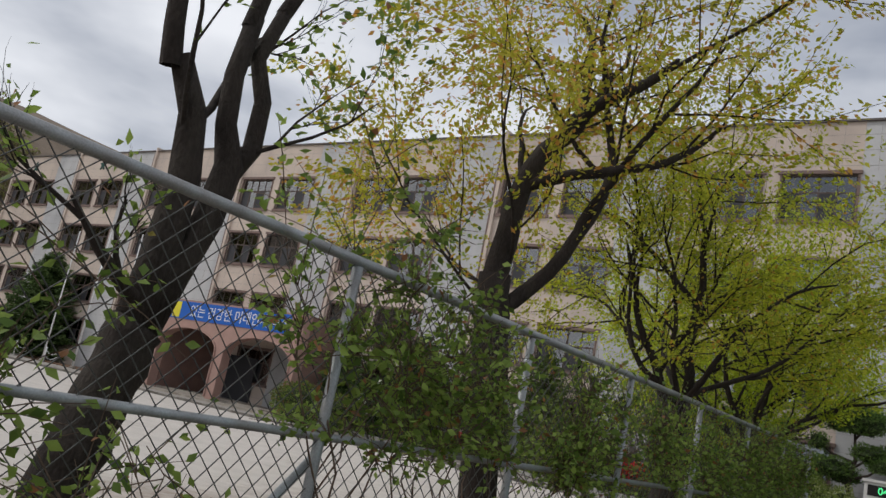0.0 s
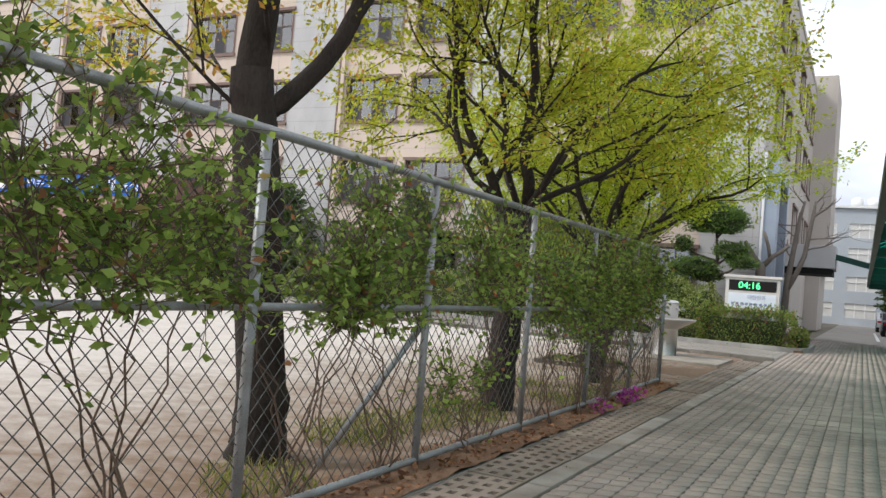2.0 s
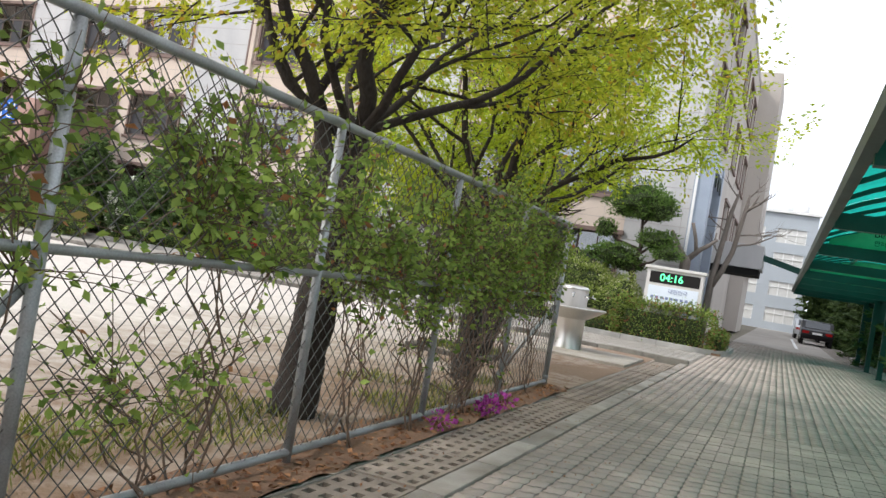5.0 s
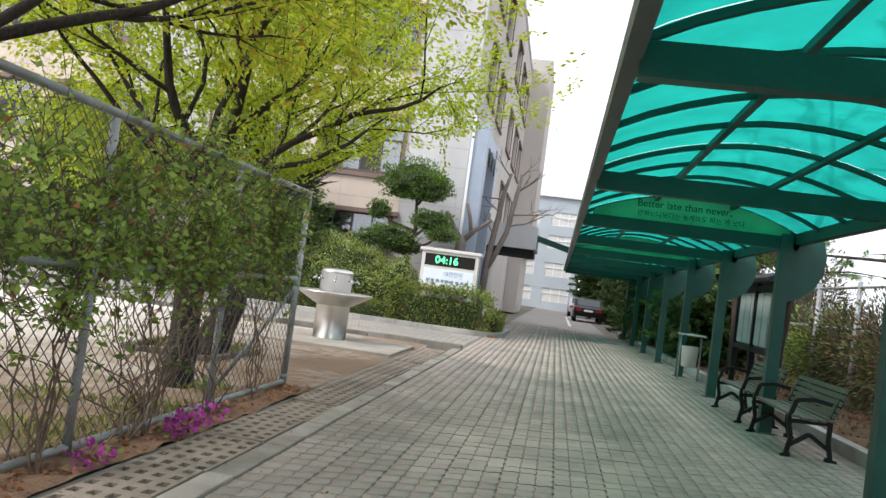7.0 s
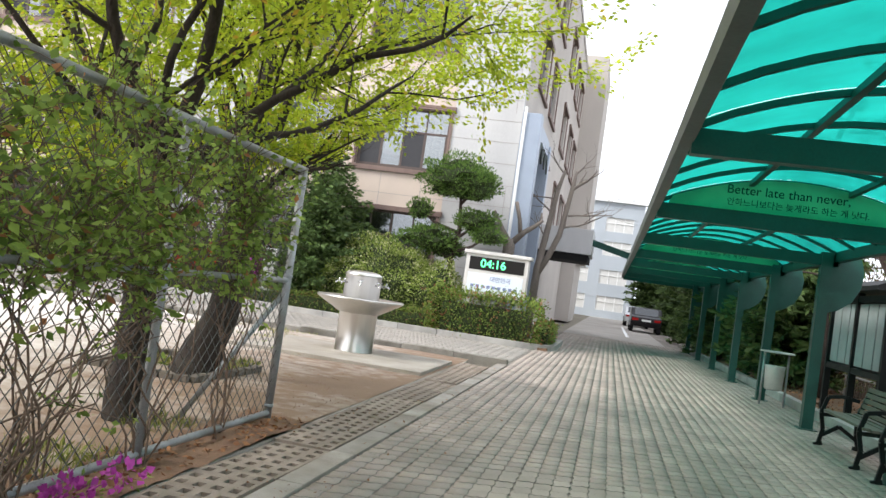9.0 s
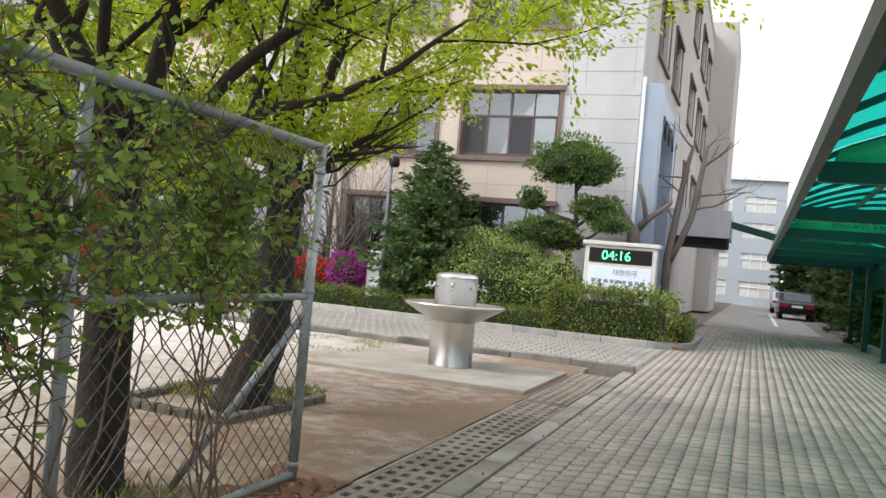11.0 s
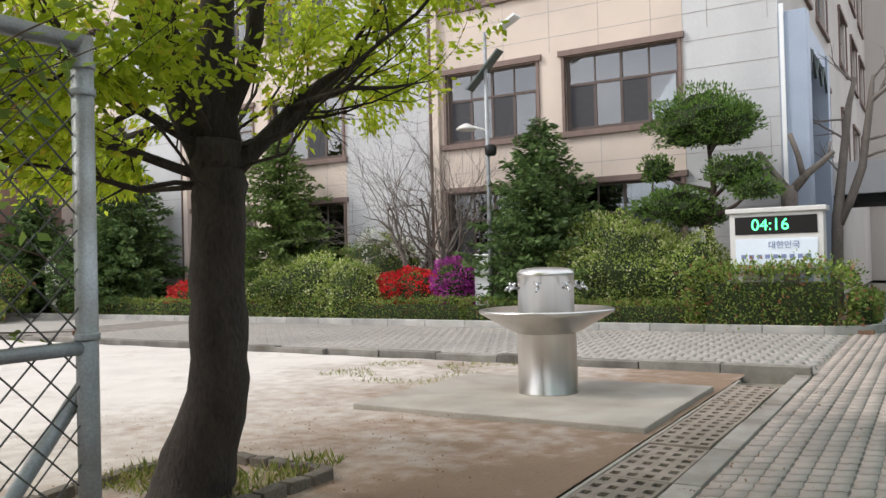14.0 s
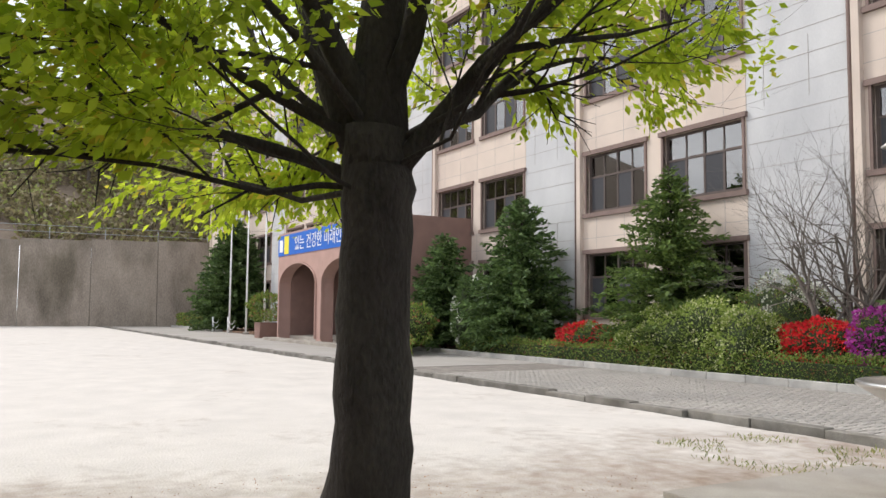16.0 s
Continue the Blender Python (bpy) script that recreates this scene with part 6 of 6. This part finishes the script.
for i in range(15):
    y = 8.5 + i * 2.0
    rnd = random.Random(500 + i)
    shade = LEAF_BANK if i % 4 else LEAF_FENCE
    h = rnd.uniform(1.5, 2.1) + (1.0 if i > 8 else 0)
    p, d = blob_points(6500, (0, 0, h * 0.5), (0.8, 1.4, h * 0.55), 500 + i, 0.15, 0.3)
    t = thing("bank_shrub", "loose evergreen shrub on the bank", "shrub", (5.2 + rnd.uniform(-0.3, 0.5), y, 0), "bank shrubs")
    bm = bmesh.new()
    for k in range(34):
        a = rnd.uniform(0, 6.28)
        tube(bm, [(0.1 * math.cos(a), 0.1 * math.sin(a), 0), (0.4 * math.cos(a), 0.7 * math.sin(a), h * 0.5), (0.6 * math.cos(a), 1.1 * math.sin(a), h)], [0.015, 0.01, 0.004], 4, cap=False)
    part("cane_mass", bm, TWIG, t, kind="stuff")
    fan("leaves", p, 0.09, shade, t, 500 + i, stretch=2.6, along=d, kind="stuff")
for i, (x, y, h) in enumerate([(6.2, 40, 4.2), (5.6, 50, 4.6), (5.2, 61, 5.0)]):
    bare_tree("bare_tree", "tall thin tree with sparse twigs beyond the walkway", (x, y, 0),
              [((0, 0, 2.6 + 0.5 * k), (math.cos(2.2 * k + i), math.sin(2.2 * k + i), 1.1), h - 0.3 * k, 0.06) for k in range(5)], 640 + i, BARK_GREY, (4, 3), 0.5, trunk=[(0, 0, -0.1, 0.16), (0.05, 0, 2.5, 0.13), (0, 0.1, 6.0, 0.06)])
for i, y in enumerate((30, 34, 38, 42, 47, 53)):
    conifer("conifer", "tall dark evergreen shading the end of the walkway", (4.2 + 0.5 * (i % 2), y, 0), 5.5, 4.2, LEAF_CONIFER, 600 + i, density=0.7, needle=0.26)

# ---- corner portal, passage bridge, far building, parked cars ----
portal = thing("steel_portal", "blue-grey clad steel portal at the corner of the school", "portal", (CORNER_X, FACE_Y, 0), kind="structure")
bm = bmesh.new()
box(bm, 0.005, 0.55, 0.0, 0.5, 0, 6.35)
part("clad_post", bm, BLUE_CLAD, portal, bevel=0.015)
bm = bmesh.new()
box(bm, 0.005, 0.55, 3.6, 4.0, 0, 6.1)
part("clad_post", bm, BLUE_CLAD, portal, bevel=0.015)
bm = bmesh.new()
box(bm, 0.1, 0.5, 0.5, 3.6, 5.75, 6.2)
part("lintel", bm, BLUE_CLAD, portal)
for i in range(6):
    bm = bmesh.new()
    beam(bm, (0.52, 0.55 + i * 0.5, 5.2 + 0.5 * (i % 2)), (0.52, 0.55 + (i + 1) * 0.5, 5.2 + 0.5 * ((i + 1) % 2)), 0.05, 0.05, (1, 0, 0))
    part("truss_bar", bm, GREY_METAL, portal)
# flat dark sheet before the solid wall, painting the shade of a recess
bm = bmesh.new()
box(bm, 0.03, 0.06, 0.5, 3.6, 0, 5.75)
part("recess_shade_panel", bm, SCREEN, portal, "flat dark panel standing in for a shaded recess")
bm = bmesh.new()
box(bm, 0.04, 0.12, -0.06, 0.0, 0, 6.5)
part("downpipe", bm, WHITE_PAINT, portal, "pale rainwater pipe")

bridge = thing("passage_roof", "white flat roof box over the side entrance", "porch roof", (CORNER_X, 41.0, 0), kind="structure")
bm = bmesh.new()
box(bm, 0.02, 2.1, 0, 3.2, 3.12, 4.1)
part("fascia", bm, WALL_WHITE, bridge, bevel=0.02)
# soffit coloured near-black, the shade under the roof box painted in
bm = bmesh.new()
box(bm, 0.0, 2.0, 0.1, 3.1, 2.85, 3.11)
part("soffit", bm, DARK, bridge)
bm = bmesh.new()
beam(bm, (2.0, 1.0, 3.7), (5.2, 0.2, 2.9), 1.2, 0.25)
part("link_canopy", bm, GREEN, bridge, "green link canopy slanting across the lane")

far = thing("far_building", "pale blue-white school block at the end of the lane", "building", (-2.1, 88, 0), kind="structure")
bm = bmesh.new()
fw = [(x, x + 2.6, z, z + 1.35) for x in (-3.2, 0.45) for z in (0.7, 3.2, 5.9, 8.2)]
wall_grid(bm, sorted({-6, 3.9, *[v for h in fw for v in h[:2]]}), sorted({0, 11.0, *[v for h in fw for v in h[2:]]}), fw, 0, 0.35)
part("wall", bm, FAR_WALL, far)
bm = bmesh.new()
box(bm, 3.55, 3.9, 0.36, 14, 0, 11.0)
part("wall", bm, FAR_WALL, far)
bm = bmesh.new()
box(bm, -6.2, 4.1, -0.3, 0.5, 11.01, 11.25)
part("roof_edge", bm, WHITE_PAINT, far)
bm = bmesh.new()
box(bm, -6, 3.9, 2.5, 2.7, 0, 11.0)
part("interior", bm, ROOM, far)
for x0, x1, z0, z1 in fw:
    bm = bmesh.new()
    box(bm, x0, x1, 0.1, 0.14, z0, z1)
    part("pane", bm, CURTAIN, far)
    bm = bmesh.new()
    for k in range(4):
        x = x0 + (x1 - x0) * k / 3
        box(bm, x - 0.05, x + 0.05, 0.04, 0.098, z0, z1)
    box(bm, x0, x1, 0.03, 0.096, z0 + 0.8, z0 + 0.88)
    part("window_frame", bm, WHITE_PAINT, far)
for x in (1.0, 2.4):
    bm = bmesh.new()
    lathe(bm, [(0.5, 11.25), (0.55, 11.35), (0.55, 12.0), (0.2, 12.2)], 14, x, 1.5)
    part("roof_tank", bm, WHITE_PAINT, far)

for i, (x, y, h, w) in enumerate(((3.4, 79, 9.0, 5.5), (5.2, 70, 8.0, 5.5), (4.6, 60, 7.0, 4.6), (9.0, 80, 9.0, 6.0))):
    conifer("conifer", "tall dark evergreen at the end of the lane", (x, y, 0), h, w, LEAF_CONIFER, 620 + i, density=0.8, needle=0.3)

def car(label, at, paint, turn=0):
    """A parked saloon seen from behind."""
    t = thing("car", label, "car", at, "parked cars", turn=turn)
    bm = bmesh.new()
    body = [(-2.25, 0.35), (-2.3, 0.6), (-2.25, 0.88), (-1.75, 0.98), (-1.2, 1.4), (0.2, 1.45), (0.95, 1.0), (2.1, 0.85), (2.25, 0.55), (2.2, 0.3)]
    prism(bm, body, "x", -0.86, 0.86)
    part("body", bm, paint, t, bevel=0.06)
    bm = bmesh.new()
    prism(bm, [(-1.72, 1.0), (-1.24, 1.36), (-1.26, 1.375), (-1.76, 1.005)], "x", -0.66, 0.66)
    part("rear_window", bm, CAR_GLASS, t)
    for sx in (-1, 1):
        for y in (-1.4, 1.4):
            bm = bmesh.new()
            prism(bm, [(y + 0.32 * math.cos(k * math.tau / 20), 0.32 + 0.32 * math.sin(k * math.tau / 20)) for k in range(20)], "x", sx * 0.66, sx * 0.875)
            wheel = part("wheel", bm, TYRE, t)
            bm = bmesh.new()
            prism(bm, [(y + 0.2 * math.cos(k * math.tau / 16), 0.32 + 0.2 * math.sin(k * math.tau / 16)) for k in range(16)], "x", sx * 0.876, sx * 0.885)
            part("rim", bm, STEEL_DARK, wheel)
        bm = bmesh.new()
        box(bm, sx * 0.62 - 0.17, sx * 0.62 + 0.17, -2.325, -2.27, 0.68, 0.82)
        part("tail_light", bm, RED_LIGHT, t, "red tail light")
    bm = bmesh.new()
    box(bm, -0.26, 0.26, -2.33, -2.29, 0.66, 0.78)
    part("number_plate", bm, WHITE_PAINT, t)
    return t
car("black saloon car parked at the edge of the lane", (1.85, 59.3, 0), CAR_BLACK)
car("silver saloon car parked behind a black one", (1.7, 70.5, 0), CAR_WHITE)
bm = bmesh.new()
box(bm, 0.6, 0.75, 47, 64, -0.02, 0.004)
solid("lane_line", bm, WHITE_PAINT, "white painted parking line on the lane", "road marking", "structure")

# ---- kerbs, drain covers ----
def run_of(name, parent, data, places, kind=""):
    for m in places:
        ob = new(name, data)
        ob.parent = parent
        ob.matrix_local = m

kerb = thing("kerb", "grey concrete kerb stones edging the pavement", "kerb", kind="structure")
bm = bmesh.new()
box(bm, -0.085, 0.085, -0.495, 0.495, -0.12, 0.014)
stone = mesh_of("kerb_stone", bm, KERB_PATH, 0.008)
run_of("kerb_stone", kerb, stone, [pose(-2.005, -5.0 + i, 0.004 * math.sin(i * 2.1), 0, 0, 0.25 * math.sin(i * 3.3)) for i in range(29)])
kerb2 = thing("kerb", "low worn kerb stones between playground and road", "kerb", kind="structure")
bm = bmesh.new()
box(bm, -0.495, 0.495, -0.09, 0.09, -0.12, 0.1)
stone = mesh_of("kerb_stone", bm, KERB_OLD, 0.012)
run_of("kerb_stone", kerb2, stone, [pose(-2.44 - i, KERB_Y + 0.012 * math.sin(i * 1.7) - (0.1 if 6 < i < 10 else 0), -0.012 + 0.012 * math.sin(i * 2.6), 0, 0.3 * math.sin(i * 4.1), 0.8 * math.sin(i * 2.9)) for i in range(66)])
bm = bmesh.new()
box(bm, -69, -2.7, KERB_Y - 0.38, KERB_Y - 0.1, -0.1, -0.035)
solid("gutter", bm, BED, "dark shallow gutter beside the low kerb", "gutter", "structure")
kerb3 = thing("kerb", "pale granite kerb of the planted bed", "kerb", kind="structure")
bm = bmesh.new()
box(bm, -0.495, 0.495, 0, 0.15, -0.1, 0.135)
stone = mesh_of("kerb_stone", bm, KERB, 0.01)
run_of("kerb_stone", kerb3, stone, [pose(-2.85 - i, PLANT_Y, 0) for i in range(25)] + [pose(-53.3 - i, PLANT_Y, 0) for i in range(15)])
bm = bmesh.new()
arc = [(-2.35 + 0.9 * math.sin(a), PLANT_Y + 0.9 - 0.9 * math.cos(a)) for a in np.linspace(0, math.pi / 2, 10)]
inner = [(-2.35 + 0.75 * math.sin(a), PLANT_Y + 0.9 - 0.75 * math.cos(a)) for a in np.linspace(0, math.pi / 2, 10)]
prism(bm, arc + inner[::-1], "z", -0.1, 0.135)
part("kerb_corner", bm, KERB, kerb3)
bm = bmesh.new()
box(bm, -0.15, 0.0, -0.495, 0.495, -0.1, 0.135)
stone = mesh_of("kerb_stone", bm, KERB, 0.01)
run_of("kerb_stone", kerb3, stone, [pose(-1.45, PLANT_Y + 1.4 + i, 0) for i in range(3)])
kerb4 = thing("kerb", "pale kerb stones behind the canopy columns", "kerb", kind="structure")
bm = bmesh.new()
box(bm, 0.0, 0.16, -0.495, 0.495, -0.1, 0.14)
stone = mesh_of("kerb_stone", bm, KERB, 0.01)
run_of("kerb_stone", kerb4, stone, [pose(3.3 - 0.022 * (i + 0.5 - 15), i + 0.5, 0, 0, 0, 1.3) for i in range(-4, 44)])

drain = thing("drain_channel", "concrete drain channel with slotted covers", "drain", kind="structure")
def drain_cover():
    """A cover 0.46 by 0.5 m with a grid of oval slots cut through."""
    W, L, nx, ny = 0.44, 0.99, 4, 6
    xs = [-W / 2]
    for i in range(nx):
        c = -W / 2 + W * (i + 0.5) / nx
        xs += [c - 0.029, c + 0.029]
    xs.append(W / 2)
    ys_ = [-L / 2]
    for j in range(ny):
        c = -L / 2 + L * (j + 0.5) / ny
        ys_ += [c - 0.042, c + 0.042]
    ys_.append(L / 2)
    bm = bmesh.new()
    vt = {}
    for k, z in enumerate((-0.028, 0.0)):
        for i, x in enumerate(xs):
            for j, y in enumerate(ys_):
                vt[i, j, k] = bm.verts.new((x, y, z))
    hole = lambda i, j: i % 2 == 1 and j % 2 == 1
    for i in range(len(xs) - 1):
        for j in range(len(ys_) - 1):
            if not hole(i, j):
                bm.faces.new((vt[i, j, 1], vt[i + 1, j, 1], vt[i + 1, j + 1, 1], vt[i, j + 1, 1]))
            else:
                for a, b in (((i, j), (i + 1, j)), ((i + 1, j), (i + 1, j + 1)), ((i + 1, j + 1), (i, j + 1)), ((i, j + 1), (i, j))):
                    bm.faces.new((vt[(*a, 1)], vt[(*b, 1)], vt[(*b, 0)], vt[(*a, 0)]))
    n, m = len(xs) - 1, len(ys_) - 1
    for edge in ([(i, 0) for i in range(n + 1)], [(i, m) for i in range(n + 1)], [(0, j) for j in range(m + 1)], [(n, j) for j in range(m + 1)]):
        for a, b in zip(edge, edge[1:]):
            bm.faces.new((vt[(*a, 1)], vt[(*b, 1)], vt[(*b, 0)], vt[(*a, 0)]))
    for v in list(bm.verts):
        if not v.link_faces:
            bm.verts.remove(v)
    return mesh_of("drain_cover", bm, DRAIN)
cover = drain_cover()
run_of("drain_cover", drain, cover, [pose(-2.33 + 0.006 * math.sin(i * 5), -4 + i, 0.012 + 0.006 * math.sin(i * 2.7), 0.5 * math.sin(i * 1.3), 0.8 * math.sin(i * 4.4), 0.4 * math.sin(i * 3.1)) for i in range(27)])
# bottom coloured near-black so the slots look deep and unlit
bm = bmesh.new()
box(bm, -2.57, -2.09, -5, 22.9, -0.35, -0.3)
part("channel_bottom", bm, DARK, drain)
bm = bmesh.new()
box(bm, -2.585, -2.56, -5, 22.9, -0.32, 0.012)
part("channel_wall", bm, CONCRETE, drain)

# ---- pavers ----
PW_, PL_ = 0.125, 0.18
STEP = 0.028
def paver_mesh(name, mat, gap=0.009):
    """An interlocking paver with notched ends and kinked long edges, bevelled on top."""
    w, l = PW_ - 0.004, PL_ - gap
    k, g = 0.012, STEP
    lo = [(-w / 2, -l / 2), (-w * 0.1, -l / 2), (w * 0.12, -l / 2 + g), (w / 2, -l / 2 + g)]
    out = lo + [(w / 2 + k, g - 0.02), (w / 2, g + 0.03)] + [(x, y + l) for x, y in lo[::-1]] + [(-w / 2, 0.03), (-w / 2 + k, -0.02)]
    bm = bmesh.new()
    b = [bm.verts.new((x, y, -0.012)) for x, y in out]
    c = [bm.verts.new((x * 0.978, (y - g / 2) * 0.98 + g / 2, 0.0)) for x, y in out]
    n = len(out)
    for i in range(n):
        bm.faces.new((b[i], b[(i + 1) % n], c[(i + 1) % n], c[i]))
    bm.faces.new(c)
    bmesh.ops.triangulate(bm, faces=list(bm.faces))
    me = mesh_of(name, bm, mat)
    me.materials.append(GRIT)
    for p in me.polygons:
        p.material_index = 0 if all(me.vertices[v].co.z > -0.001 for v in p.vertices) else 1
    return me

single = paver_mesh("paver", PAVER_OB)
proto = [v.co.copy() for v in single.vertices]
proto_mats = np.array([p.material_index for p in single.polygons])
proto_faces = np.array([list(p.vertices) for p in single.polygons])
proto_np = np.array([tuple(v) for v in proto])

def joined_pavers(name, centres, parent, turn=0, mat=None):
    c = np.asarray(centres)
    base = proto_np if not turn else np.stack([-proto_np[:, 1], proto_np[:, 0], proto_np[:, 2]], 1)
    r = np.random.default_rng(7)
    n = len(c)
    dz = r.normal(0, 0.0009, n)
    tilt = r.normal(0, 0.004, (n, 2))
    v = base[None] + np.concatenate([c[:, :2], dz[:, None]], 1)[:, None, :]
    v[:, :, 2] += base[None, :, 0] * tilt[:, :1] + base[None, :, 1] * tilt[:, 1:]
    f = (proto_faces[None] + (np.arange(n) * len(base))[:, None, None]).reshape(-1, 3)
    me = bpy.data.meshes.new(name)
    me.vertices.add(n * len(base))
    me.vertices.foreach_set("co", v.reshape(-1))
    me.loops.add(len(f) * 3)
    me.loops.foreach_set("vertex_index", f.reshape(-1))
    me.polygons.add(len(f))
    me.polygons.foreach_set("loop_start", np.arange(len(f)) * 3)
    me.update(calc_edges=True)
    me.materials.append(mat or PAVER)
    me.materials.append(GRIT)
    me.polygons.foreach_set("material_index", np.tile(proto_mats, n).astype(np.int32))
    ob = new(name, me)
    ob.parent = parent
    return tagged(ob, "interlocking grey concrete pavers", kind="stuff")

pavement = thing("pavement", "grey interlocking concrete paving with dark joints", "pavement", kind="structure")
near, rest = [], []
ncol, nrow = int((PATH_R + 0.1 - PATH_L) / (PW_ + 0.002)), int(45 / PL_)
for i in range(ncol):
    for j in range(nrow):
        x, y = PATH_L + 0.01 + PW_ * (i + 0.5) + 0.006 * (i // 3), -3 + PL_ * j + STEP * (i % 3)
        if 3.22 - 0.022 * (y - 15) < x:
            continue
        (near if -1.0 < x < 0.8 and 12.4 < y < 15.2 else rest).append((x, y))
for x, y in near[:300]:
    ob = new("paver", single)
    ob.parent = pavement
    ob.matrix_local = pose(x, y, 0.0015 * math.sin(x * 91 + y * 57), 0.5 * math.sin(x * 37 + y * 11), 0.5 * math.sin(x * 13 + y * 71))
rest += near[300:]
joined_pavers("paver_field", rest, pavement)
road = thing("road", "grey paved road in front of the school", "road", kind="structure")
cross = []
for j in range(int((PLANT_Y - KERB_Y - 0.12) / PW_) + 1):
    for i in range(int(15 / PL_)):
        x, y = -2.03 - PL_ * (i + 0.12 * (j % 3)), KERB_Y + 0.17 + PW_ * j
        if y < PLANT_Y - 0.05:
            cross.append((x, y))
joined_pavers("paver_field", cross, road, 1, ROAD_PAVER)
bm = bmesh.new()
box(bm, -69.5, -18.9, KERB_Y + 0.1, PLANT_Y, -0.05, 0.0)
box(bm, PATH_L - 0.05, PATH_R - 1.0, 42, 110, -0.05, 0.0)
part("far_surface", bm, ROAD_PAVER, road)
